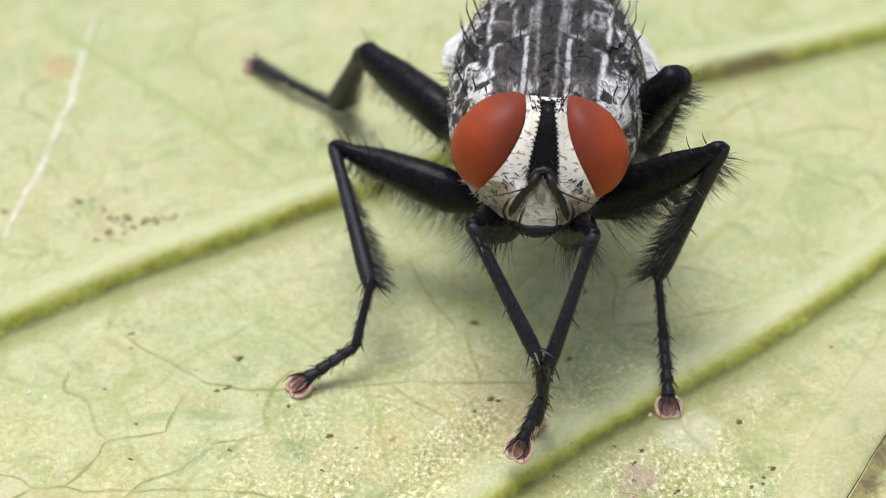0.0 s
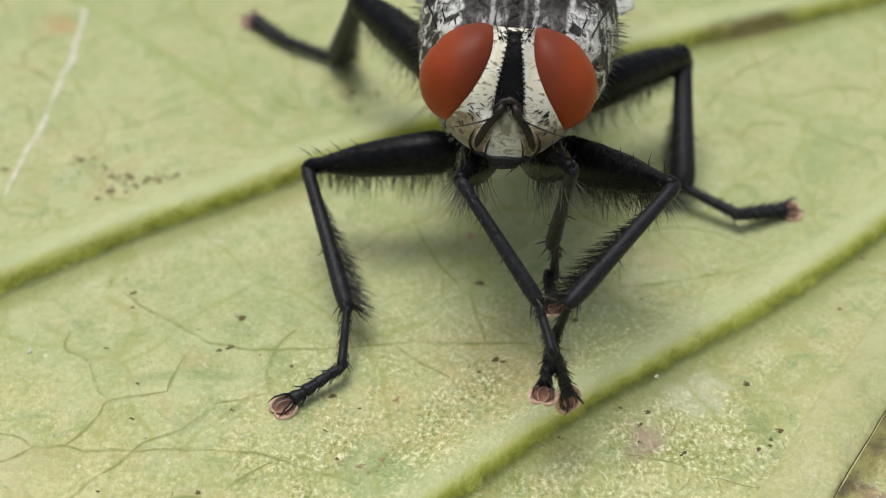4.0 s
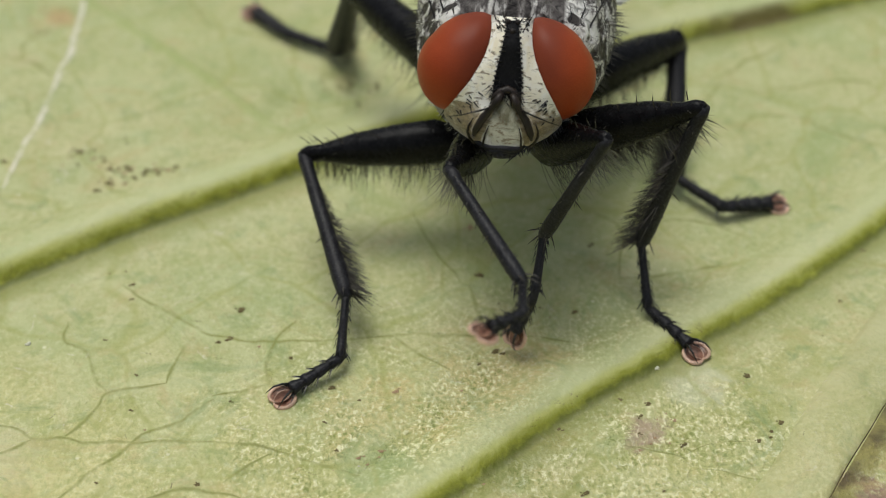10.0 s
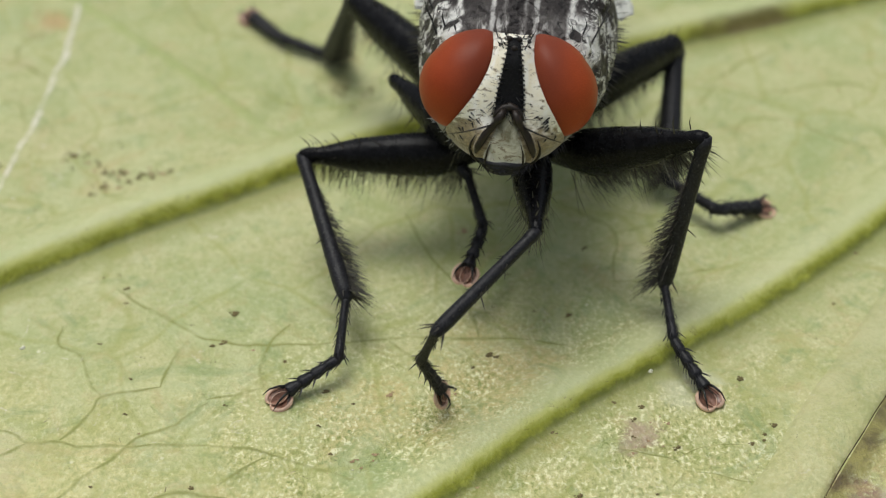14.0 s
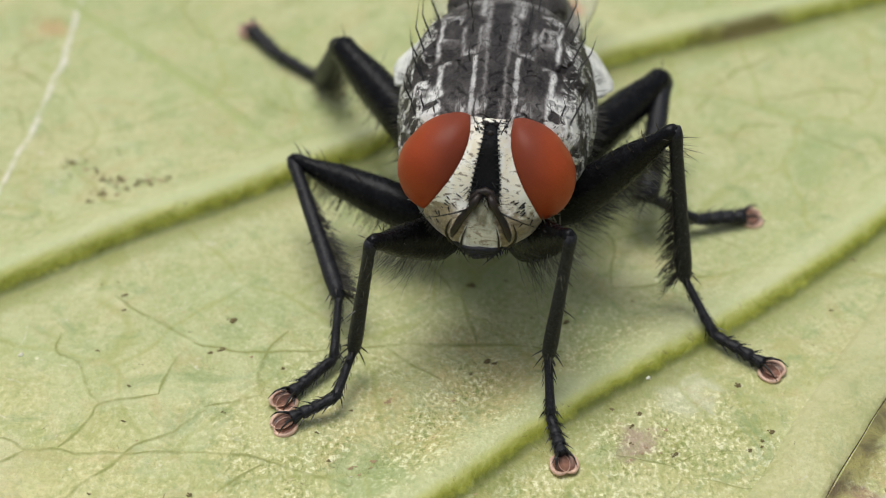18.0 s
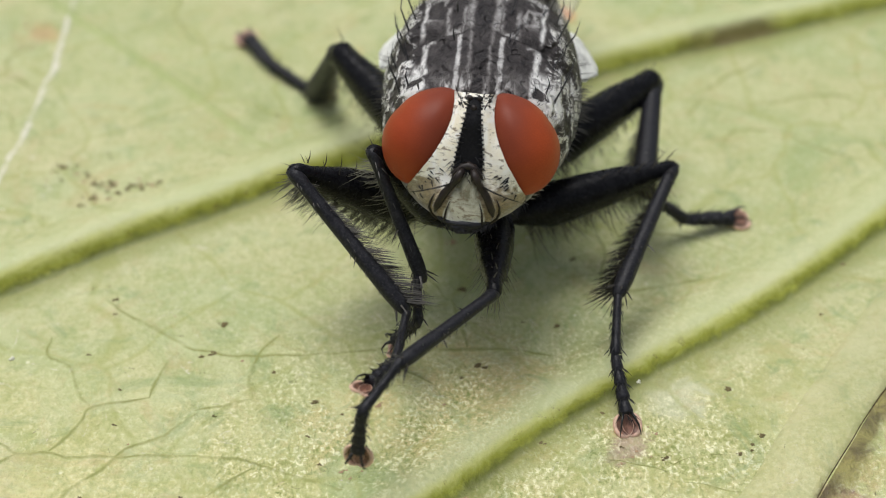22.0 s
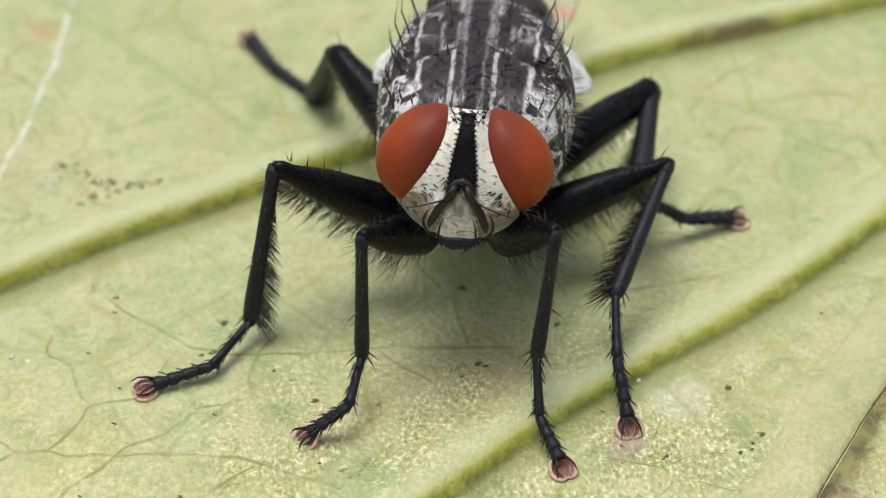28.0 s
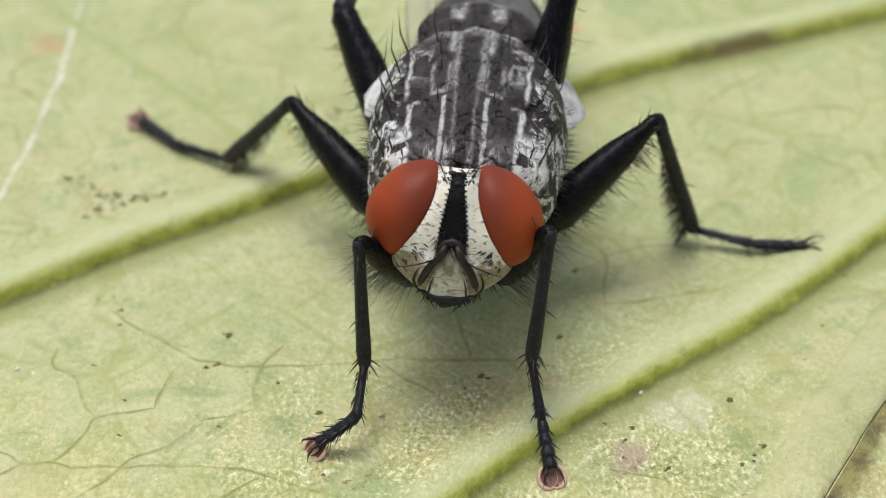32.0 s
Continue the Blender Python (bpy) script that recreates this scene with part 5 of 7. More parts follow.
def motions():
    body(0, 1.686, -1.510, 4.326, 8)
    body(1, 1.397, -1.483, 4.341, 8)
    body(2, 1.211, -0.993, 4.406, 8)
    body(3, 1.109, -0.937, 4.403, 8)
    body(6, 1.012, -0.854, 4.379, 8)
    body(9, 1.054, -0.890, 4.391, 8)
    body(12, 1.044, -0.885, 4.433, 8)
    body(12.5, 1.155, -1.045, 4.292, 8)
    body(13, 1.199, -1.066, 4.257, 8)
    body(14, 1.195, -1.022, 4.241, 8)
    body(14.5, 1.171, -1.081, 4.271, 8)
    body(16.5, 0.973, -1.696, 3.624, 8)
    body(17, 0.997, -1.771, 3.581, 8)
    body(17.5, 1.017, -1.566, 3.702, 8)
    body(18, 0.871, -1.881, 3.341, 8)
    body(18.5, 0.882, -1.898, 3.336, 8)
    body(19, 0.807, -1.916, 3.335, 8)
    body(20, 0.809, -1.940, 3.394, 8)
    body(20.4, 0.824, -1.922, 3.392, 8)
    body(21, 0.751, -1.622, 3.727, 10)
    body(22, 0.763, -1.617, 3.729, 10)
    body(23, 0.766, -1.692, 3.652, 10)
    body(25, 0.765, -1.709, 3.695, 10)
    body(28, 0.657, -1.783, 3.505, 10)
    body(29, 0.661, -1.818, 3.568, 10)
    body(29.3, 0.656, -1.835, 3.601, 10)
    body(29.6, 0.414, -2.205, 3.233, 7)
    body(30, 0.476, -2.321, 3.097, 4)
    body(30.5, 0.422, -2.343, 3.080, 3.2)
    body(31, 0.388, -2.345, 3.076, 3)
    body(32, 0.440, -2.395, 3.114, 3)
    nod(0, 0.9734, -0.2241, 0.0462, 0.0071, 0, 0, 0)
    nod(1, 0.9735, -0.2245, 0.0442, -0.0014, 0, 0, 0)
    nod(2, 0.9734, -0.2249, 0.0422, -0.0099, 0, 0, 0)
    nod(14.5, 0.9734, -0.2249, 0.0422, -0.0099, 0, 0, 0)
    nod(16.58, 0.9733, -0.2252, 0.0403, -0.0184, 0, 0, 0)
    nod(16.7, 0.7640, -0.0170, 0.6350, 0.1160, -0.226, -0.234, -0.823)
    nod(16.8, 0.6910, 0.1480, 0.5730, 0.4150, 0.131, 0.229, -0.552)
    nod(16.9, 0.6430, 0.1900, 0.5430, 0.5060, 0.275, 0.302, -0.443)
    nod(17.12, 0.6450, 0.1740, 0.5360, 0.5160, 0.292, 0.263, -0.484)
    nod(17.2, 0.9731, -0.2256, 0.0383, -0.0269, 0, 0, 0)
    nod(18.4, 0.9728, -0.2259, 0.0363, -0.0354, 0, 0, 0)
    nod(18.6, 0.9850, -0.0600, -0.1480, 0.0000, 0, -0.05, -0.15)
    nod(18.7, 0.9443, -0.2182, -0.2401, 0.0553, 0.02, 0, -0.17)
    nod(18.8, 0.9572, -0.2211, -0.1820, 0.0419, 0.02, 0, -0.1)
    nod(18.9, 0.9727, -0.2260, 0.0354, -0.0396, 0, 0, 0)
    nod(19, 0.9727, -0.2260, 0.0354, -0.0396, 0, 0, 0)
    nod(29.3, 0.9727, -0.2260, 0.0354, -0.0396, 0, 0, 0)
    nod(30, 0.9784, -0.2000, 0.0363, -0.0382, 0, 0, 0)
    nod(32, 0.9801, -0.1920, 0.0374, -0.0338, 0, 0, 0)
    step("middle", -1, 0, -1.85, 1.40, 2.49, -1.15, -1.28, 1.50, -1.42, -1.90, 0.62, -2.55, -2.43, 0.12)
    step("middle", -1, 0.3, -1.95, 1.39, 2.47, -1.20, -1.29, 1.51, -1.54, -1.83, 0.61, -2.68, -2.35, 0.12)
    step("middle", -1, 0.5, -2.05, 0.95, 2.81, -1.84, -1.77, 1.70, -2.35, -2.73, 1.48, -3.62, -3.06, 1.30)
    step("middle", -1, 0.7, -2.04, 1.48, 2.37, -1.85, -1.15, 1.06, -2.42, -1.70, 0.28, -3.73, -1.94, 0.12)
    step("middle", -1, 1, -2.20, 0.64, 1.65, -1.91, -2.14, 0.70, -2.34, -3.13, 0.47, -3.55, -3.58, 0.12)
    step("middle", -1, 1.2, -2.07, 0.84, 1.70, -1.72, -2.00, 0.94, -2.12, -3.02, 0.72, -3.19, -3.70, 0.28)
    step("middle", -1, 1.4, -2.03, 0.73, 1.44, -1.43, -1.99, 0.42, -1.57, -3.09, 0.47, -2.73, -3.68, 0.12)
    step("middle", -1, 1.6, -2.08, 0.46, 1.64, -1.25, -2.21, 0.65, -1.51, -3.27, 0.46, -2.75, -3.78, 0.12)
    step("middle", -1, 2, -2.28, 0.54, 1.69, -1.50, -2.12, 0.69, -1.60, -3.18, 0.38, -2.68, -3.77, 0.12)
    step("middle", -1, 3, -2.36, 0.63, 1.64, -1.56, -2.03, 0.62, -1.63, -3.11, 0.39, -2.63, -3.82, 0.12)
    step("middle", -1, 3.5, -2.40, 0.62, 1.64, -1.61, -2.06, 0.69, -1.68, -3.12, 0.37, -2.69, -3.83, 0.12)
    step("middle", -1, 5.5, -2.41, 0.67, 1.72, -1.61, -2.02, 0.78, -1.69, -3.00, 0.27, -2.69, -3.75, 0.12)
    step("middle", -1, 9, -2.43, 0.63, 1.77, -1.64, -2.05, 0.82, -1.72, -3.03, 0.29, -2.73, -3.76, 0.12)
    step("middle", -1, 12, -2.47, 0.57, 1.75, -1.59, -2.12, 0.89, -1.66, -3.08, 0.36, -2.66, -3.81, 0.12)
    step("middle", -1, 13, -2.37, 0.56, 1.87, -1.56, -2.13, 0.94, -1.67, -3.01, 0.27, -2.69, -3.73, 0.12)
    step("middle", -1, 14, -2.35, 0.50, 1.91, -1.51, -2.17, 0.97, -1.62, -3.15, 0.48, -2.68, -3.75, 0.12)
    step("middle", -1, 16.5, -2.45, 0.82, 1.67, -1.59, -1.85, 0.71, -1.65, -2.89, 0.31, -2.64, -3.67, 0.11)
    step("middle", -1, 17, -2.48, 0.81, 1.65, -1.58, -1.84, 0.65, -1.64, -2.90, 0.33, -2.62, -3.68, 0.12)
    step("middle", -1, 18, -2.52, 0.94, 1.63, -1.62, -1.74, 0.75, -1.69, -2.72, 0.21, -2.53, -3.62, 0.13)
    step("middle", -1, 19, -2.57, 0.80, 1.74, -1.56, -1.78, 0.69, -1.72, -2.78, 0.21, -2.61, -3.65, 0.12)
    step("middle", -1, 20, -2.53, 0.86, 1.67, -1.60, -1.80, 0.75, -1.69, -2.79, 0.21, -2.58, -3.66, 0.12)
    step("middle", -1, 20.2, -2.52, 0.87, 1.67, -1.59, -1.79, 0.74, -1.68, -2.78, 0.21, -2.56, -3.65, 0.12)
    step("middle", -1, 20.4, -2.78, 0.67, 1.49, -2.96, -2.19, 0.80, -3.61, -2.99, 0.39, -4.77, -3.46, 0.12)
    step("middle", -1, 20.6, -2.77, 0.74, 1.45, -2.97, -2.13, 0.75, -3.62, -2.94, 0.36, -4.78, -3.45, 0.12)
    step("middle", -1, 20.7, -2.58, 0.65, 1.78, -1.70, -1.99, 0.75, -1.87, -3.01, 0.31, -2.77, -3.88, 0.29)
    step("middle", -1, 20.8, -2.52, 1.35, 1.12, -1.54, -1.30, 0.21, -1.49, -2.38, 0.41, -1.76, -3.47, 0.95)
    step("middle", -1, 20.9, -2.30, -1.05, 2.53, -0.75, -3.22, 1.42, -0.55, -4.24, 1.16, -1.30, -4.15, 0.13)
    step("middle", -1, 21, -2.12, -1.88, 2.63, -0.89, -4.53, 2.20, -0.77, -5.61, 2.36, -1.59, -5.55, 1.42)
    step("middle", -1, 21.2, -2.03, -1.98, 2.61, -0.79, -4.63, 2.25, -0.83, -5.72, 2.40, -1.75, -5.74, 1.56)
    step("middle", -1, 21.4, -2.06, -1.92, 2.65, -0.83, -4.59, 2.40, -0.59, -5.57, 2.82, -0.97, -5.02, 1.77)
    step("middle", -1, 21.7, -2.27, -1.53, 2.89, -0.62, -3.86, 2.13, -0.60, -4.92, 2.42, -0.99, -4.41, 1.34)
    step("middle", -1, 22, -2.17, -1.38, 3.36, -0.27, -2.97, 1.65, -0.45, -4.06, 1.57, -0.91, -5.11, 2.06)
    step("middle", -1, 22.5, -2.24, -1.34, 3.28, -0.31, -2.91, 1.59, -0.47, -3.99, 1.52, -0.94, -5.04, 2.01)
    step("middle", -1, 22.6, -2.38, -1.10, 3.14, -1.38, -3.74, 2.29, -1.69, -4.79, 2.31, -2.41, -5.75, 2.67)
    step("middle", -1, 22.7, -2.75, 0.80, 1.46, -2.91, -2.00, 0.51, -3.62, -2.82, 0.23, -4.80, -3.27, 0.12)
    step("middle", -1, 23, -2.71, 0.80, 1.56, -3.04, -1.92, 0.42, -3.65, -2.84, 0.23, -4.87, -3.26, 0.12)
    step("middle", -1, 24, -2.72, 0.76, 1.64, -3.04, -1.93, 0.43, -3.65, -2.84, 0.24, -4.86, -3.28, 0.12)
    step("middle", -1, 25, -2.72, 0.81, 1.60, -3.06, -1.90, 0.44, -3.67, -2.81, 0.24, -4.89, -3.25, 0.12)
    step("middle", -1, 27.5, -2.44, -1.14, 3.20, -2.99, -1.95, 0.43, -3.59, -2.87, 0.24, -4.80, -3.30, 0.12)
    step("middle", -1, 28, -2.49, -1.11, 3.18, -3.01, -1.93, 0.41, -3.61, -2.85, 0.23, -4.82, -3.29, 0.12)
    step("middle", -1, 29, -2.48, -1.10, 3.21, -3.04, -1.96, 0.45, -3.64, -2.87, 0.25, -4.84, -3.30, 0.12)
    step("middle", -1, 29.3, -2.48, -1.14, 3.24, -3.05, -1.94, 0.46, -3.65, -2.85, 0.26, -4.85, -3.30, 0.12)
    step("middle", -1, 29.6, -2.34, -1.07, 3.57, -3.95, -0.98, 1.09, -4.88, -1.23, 0.51, -6.07, -1.01, 0.13)
    step("middle", -1, 29.85, -2.30, -1.09, 3.61, -3.91, -0.99, 1.13, -4.84, -1.23, 0.55, -6.03, -1.05, 0.13)
    step("middle", -1, 30, -2.02, -0.75, 4.14, -3.86, 0.29, 2.09, -4.93, 0.42, 1.89, -5.80, 0.89, 2.74)
    step("middle", -1, 30.2, -1.89, -0.63, 4.30, -3.77, 0.35, 2.25, -4.78, 0.76, 2.14, -5.52, 1.32, 3.09)
    step("middle", -1, 30.5, -1.99, 2.51, 2.22, -3.96, 3.38, 0.18, -4.99, 3.88, 0.14, -5.98, 4.83, 0.20)
    step("middle", -1, 31, -2.35, 2.06, 2.24, -3.98, 3.34, 0.14, -4.99, 3.90, 0.13, -5.91, 4.93, 0.22)
    step("middle", -1, 32, -2.47, 2.03, 2.49, -3.90, 3.22, 0.18, -4.93, 3.74, 0.13, -5.94, 4.68, 0.21)
    step("middle", 1, 0, 4.74, -1.15, 4.41, 3.87, -1.18, 1.59, 3.96, -1.91, 0.78, 4.01, -2.97, 0.12)
    step("middle", 1, 0.5, 4.62, -1.17, 4.38, 3.65, -1.25, 1.60, 3.90, -1.91, 0.77, 4.09, -2.97, 0.12)
    step("middle", 1, 1, 4.49, -1.16, 4.34, 3.70, -1.19, 1.50, 3.84, -2.19, 1.07, 4.03, -3.00, 0.12)
    step("middle", 1, 1.2, 4.55, -1.16, 4.20, 3.66, -0.99, 1.40, 3.85, -1.88, 0.76, 3.95, -2.95, 0.12)
    step("middle", 1, 1.4, 4.42, -1.37, 4.05, 2.93, -3.01, 2.06, 2.89, -2.85, 0.97, 2.68, -4.03, 1.32)
    step("middle", 1, 1.6, 4.24, -1.78, 3.64, 2.46, -3.38, 1.77, 2.39, -3.14, 0.70, 2.65, -4.34, 0.91)
    step("middle", 1, 2, 3.90, -1.85, 3.26, 2.09, -4.12, 2.73, 1.97, -4.03, 1.64, 1.73, -5.26, 1.62)
    step("middle", 1, 2.5, 3.82, -1.84, 3.31, 2.09, -4.20, 2.94, 1.97, -4.10, 1.85, 1.82, -5.34, 1.85)
    step("middle", 1, 3, 3.86, -1.77, 3.20, 2.20, -4.20, 3.13, 1.94, -4.18, 2.06, 2.07, -5.39, 1.77)
    step("middle", 1, 3.5, 3.86, -1.74, 3.21, 2.11, -4.12, 3.02, 1.85, -4.04, 1.95, 1.80, -5.28, 1.82)
    step("middle", 1, 5.5, 3.96, -1.59, 3.05, 1.93, -3.30, 1.76, 1.75, -3.13, 0.69, 1.55, -4.34, 0.95)
    step("middle", 1, 5.6, 4.02, -1.40, 3.44, 1.75, -3.19, 2.85, 1.67, -3.02, 1.76, 1.62, -4.24, 2.02)
    step("middle", 1, 5.8, 4.05, -1.13, 3.87, 1.85, -3.03, 3.37, 1.71, -2.91, 2.29, 1.66, -4.16, 2.34)
    step("middle", 1, 5.9, 4.05, -1.02, 4.01, 1.85, -2.83, 3.26, 1.74, -2.59, 2.19, 1.67, -3.84, 2.22)
    step("middle", 1, 6, 3.96, -1.11, 4.20, 1.70, -2.39, 2.57, 1.61, -2.18, 1.49, 1.78, -3.34, 1.93)
    step("middle", 1, 6.2, 3.99, -1.11, 4.22, 1.63, -2.33, 2.64, 1.62, -2.12, 1.56, 1.65, -3.27, 2.05)
    step("middle", 1, 6.35, 4.17, -0.84, 4.05, 2.43, -2.77, 2.65, 2.67, -2.84, 1.58, 3.14, -3.98, 1.79)
    step("middle", 1, 6.5, 4.20, -0.94, 4.06, 3.46, -1.37, 1.26, 3.62, -1.71, 0.25, 4.39, -2.71, 0.11)
    step("middle", 1, 6.7, 4.22, -0.92, 4.05, 3.46, -1.37, 1.25, 3.61, -1.67, 0.23, 4.37, -2.67, 0.12)
    step("middle", 1, 7, 4.35, -0.81, 3.90, 3.52, -0.99, 1.08, 3.59, -1.88, 0.40, 4.46, -2.74, 0.12)
    step("middle", 1, 9, 4.34, -0.80, 3.92, 3.49, -1.02, 1.11, 3.60, -1.79, 0.28, 4.42, -2.73, 0.12)
    step("middle", 1, 12, 4.34, -0.83, 3.92, 3.50, -1.01, 1.11, 3.63, -1.80, 0.30, 4.42, -2.75, 0.12)
    step("middle", 1, 12.25, 4.33, -0.81, 4.04, 4.18, -1.04, 1.11, 4.51, -2.02, 0.75, 5.54, -2.63, 0.39)
    step("middle", 1, 12.5, 4.29, -0.77, 4.10, 4.98, -1.27, 1.26, 5.71, -1.59, 0.47, 6.92, -1.98, 0.13)
    step("middle", 1, 12.75, 4.43, -0.99, 3.91, 4.41, -1.42, 1.00, 4.72, -2.44, 0.72, 5.75, -3.15, 0.30)
    step("middle", 1, 13, 4.50, -1.26, 3.70, 3.98, -1.64, 0.85, 4.03, -2.71, 0.49, 4.69, -3.76, 0.11)
    step("middle", 1, 14, 4.47, -1.25, 3.69, 3.97, -1.67, 0.85, 4.06, -2.75, 0.53, 4.67, -3.81, 0.11)
    step("middle", 1, 14.5, 4.43, -1.28, 3.74, 3.93, -1.68, 0.89, 4.02, -2.75, 0.55, 4.64, -3.80, 0.11)
    step("middle", 1, 16.5, 3.93, -1.26, 3.86, 4.77, -1.56, 1.04, 5.33, -2.29, 0.43, 6.47, -2.84, 0.12)
    step("middle", 1, 17, 4.12, -0.91, 3.83, 4.75, -1.51, 1.01, 5.28, -2.30, 0.48, 6.43, -2.88, 0.12)
    step("middle", 1, 17.3, 4.09, -1.03, 3.89, 4.58, -1.55, 1.03, 5.08, -2.39, 0.50, 6.11, -3.08, 0.29)
    step("middle", 1, 18, 4.05, -0.80, 3.67, 4.40, -1.31, 0.79, 4.88, -2.15, 0.22, 5.84, -2.92, 0.12)
    step("middle", 1, 19, 4.00, -0.86, 3.69, 4.37, -1.32, 0.81, 4.89, -2.16, 0.22, 5.91, -2.88, 0.12)
    step("middle", 1, 20, 3.99, -0.84, 3.75, 4.40, -1.34, 0.88, 4.87, -2.16, 0.22, 5.85, -2.91, 0.12)
    step("middle", 1, 20.2, 4.01, -0.82, 3.74, 4.42, -1.33, 0.87, 4.89, -2.15, 0.22, 5.87, -2.90, 0.12)
    step("middle", 1, 20.4, 4.01, -1.35, 3.74, 3.95, -1.66, 0.84, 4.09, -2.72, 0.44, 4.70, -3.83, 0.11)
    step("middle", 1, 20.6, 4.02, -1.40, 3.76, 3.92, -1.67, 0.86, 4.09, -2.74, 0.46, 4.73, -3.83, 0.10)
    step("middle", 1, 20.7, 4.45, 0.66, 1.86, 3.44, -2.05, 1.18, 3.33, -3.11, 0.82, 3.47, -4.26, 0.24)
    step("middle", 1, 21, 4.48, 0.57, 1.83, 3.33, -2.09, 1.21, 3.23, -3.14, 0.79, 3.42, -4.23, 0.11)
    step("middle", 1, 25, 4.45, 0.55, 1.91, 3.29, -2.11, 1.26, 3.20, -3.15, 0.82, 3.43, -4.23, 0.11)
    step("middle", 1, 27.5, 4.38, 0.39, 2.03, 3.27, -2.26, 1.32, 3.25, -3.28, 0.85, 3.44, -4.33, 0.12)
    step("middle", 1, 29, 4.33, 0.50, 1.99, 3.24, -2.16, 1.23, 3.21, -3.20, 0.81, 3.42, -4.28, 0.11)
    step("middle", 1, 29.3, 4.33, 0.51, 1.99, 3.23, -2.16, 1.26, 3.21, -3.20, 0.83, 3.42, -4.27, 0.11)
    step("middle", 1, 29.6, 3.51, -0.66, 3.91, 3.97, -1.55, 1.15, 4.63, -2.29, 0.54, 5.77, -2.93, 0.12)
    step("middle", 1, 29.85, 3.54, -0.57, 3.97, 3.95, -1.62, 1.24, 4.62, -2.32, 0.59, 5.76, -2.95, 0.13)
    step("middle", 1, 30, 3.62, -0.73, 4.00, 4.82, -1.27, 1.37, 5.74, -1.88, 1.16, 7.04, -2.09, 1.34)
    step("middle", 1, 30.2, 4.01, 1.37, 2.45, 4.77, -1.44, 1.95, 5.71, -2.03, 2.01, 7.04, -2.01, 2.42)
    step("middle", 1, 30.5, 4.04, 0.76, 2.98, 5.13, 1.02, 0.25, 6.20, 0.69, 0.18, 7.57, 0.77, 0.15)
    step("middle", 1, 31, 4.08, 0.73, 2.94, 5.20, 0.88, 0.22, 6.27, 0.61, 0.17, 7.67, 0.72, 0.16)
    step("middle", 1, 32, 4.07, 0.68, 3.12, 4.96, 0.96, 0.32, 6.03, 0.67, 0.20, 7.39, 0.66, 0.14)
    step("hind", -1, 0, -1.37, 4.24, 2.54, -2.06, 5.62, 0.25, -3.13, 6.40, 0.33, -3.98, 7.36, 0.19)
    step("hind", -1, 1, -1.49, 4.30, 2.51, -2.11, 5.70, 0.21, -3.19, 6.45, 0.22, -4.06, 7.40, 0.19)
    step("hind", -1, 2, -1.67, 4.56, 2.54, -2.14, 5.90, 0.20, -3.25, 6.55, 0.21, -4.08, 7.51, 0.18)
    step("hind", -1, 3, -1.54, 4.60, 2.48, -2.15, 5.89, 0.17, -3.25, 6.54, 0.22, -4.09, 7.48, 0.17)
    step("hind", -1, 5.5, -1.65, 4.61, 2.57, -2.14, 5.85, 0.20, -3.20, 6.50, 0.19, -4.06, 7.41, 0.17)
    step("hind", -1, 6, -1.73, 4.65, 2.59, -2.18, 5.89, 0.21, -3.23, 6.55, 0.19, -4.08, 7.48, 0.17)
    step("hind", -1, 9, -1.70, 4.61, 2.59, -2.15, 5.86, 0.21, -3.21, 6.52, 0.19, -4.06, 7.45, 0.17)
    step("hind", -1, 12, -1.62, 4.68, 2.58, -2.12, 5.92, 0.22, -3.18, 6.58, 0.20, -4.00, 7.53, 0.16)
    step("hind", -1, 13, -1.59, 4.45, 2.50, -2.16, 5.80, 0.20, -3.23, 6.46, 0.21, -4.00, 7.46, 0.17)
    step("hind", -1, 14, -1.54, 4.47, 2.49, -2.11, 5.80, 0.19, -3.19, 6.46, 0.21, -3.98, 7.44, 0.17)
    step("hind", -1, 17, -1.60, 3.77, 2.28, -2.18, 5.37, 0.16, -3.15, 6.19, 0.19, -3.89, 7.24, 0.19)
    step("hind", -1, 18, -1.75, 3.62, 2.22, -2.23, 5.29, 0.14, -3.19, 6.16, 0.19, -3.93, 7.23, 0.20)
    step("hind", -1, 20, -1.71, 3.67, 2.23, -2.19, 5.34, 0.14, -3.15, 6.20, 0.20, -3.89, 7.27, 0.20)
    step("hind", -1, 21, -1.63, 3.65, 2.20, -2.18, 5.21, 0.09, -3.11, 6.06, 0.16, -3.82, 7.15, 0.21)
    step("hind", -1, 22, -1.61, 3.60, 2.20, -2.22, 5.11, 0.07, -3.13, 5.99, 0.18, -3.80, 7.11, 0.20)
    step("hind", -1, 25, -1.66, 3.61, 2.22, -2.28, 5.14, 0.09, -3.19, 6.04, 0.18, -3.87, 7.14, 0.20)
    step("hind", -1, 28, -1.66, 3.47, 2.22, -2.21, 4.97, 0.07, -3.11, 5.89, 0.18, -3.73, 7.02, 0.20)
    step("hind", -1, 29.3, -1.70, 3.54, 2.23, -2.27, 5.06, 0.08, -3.16, 5.99, 0.19, -3.80, 7.12, 0.20)
    step("hind", -1, 30, -1.75, 3.35, 2.18, -2.29, 4.85, 0.05, -3.14, 5.77, 0.18, -3.71, 6.93, 0.19)
    step("hind", -1, 30.2, -1.70, 3.51, 2.36, -2.15, 4.98, 0.17, -2.99, 5.82, 0.38, -3.61, 6.80, 0.68)
    step("hind", -1, 30.5, -1.64, 3.56, 3.09, -1.70, 5.90, 1.75, -1.85, 7.05, 2.07, -2.19, 7.80, 2.94)
    step("hind", -1, 31, -1.59, 2.97, 3.97, -1.15, 5.63, 3.81, -1.05, 6.73, 4.28, -1.17, 7.70, 4.97)
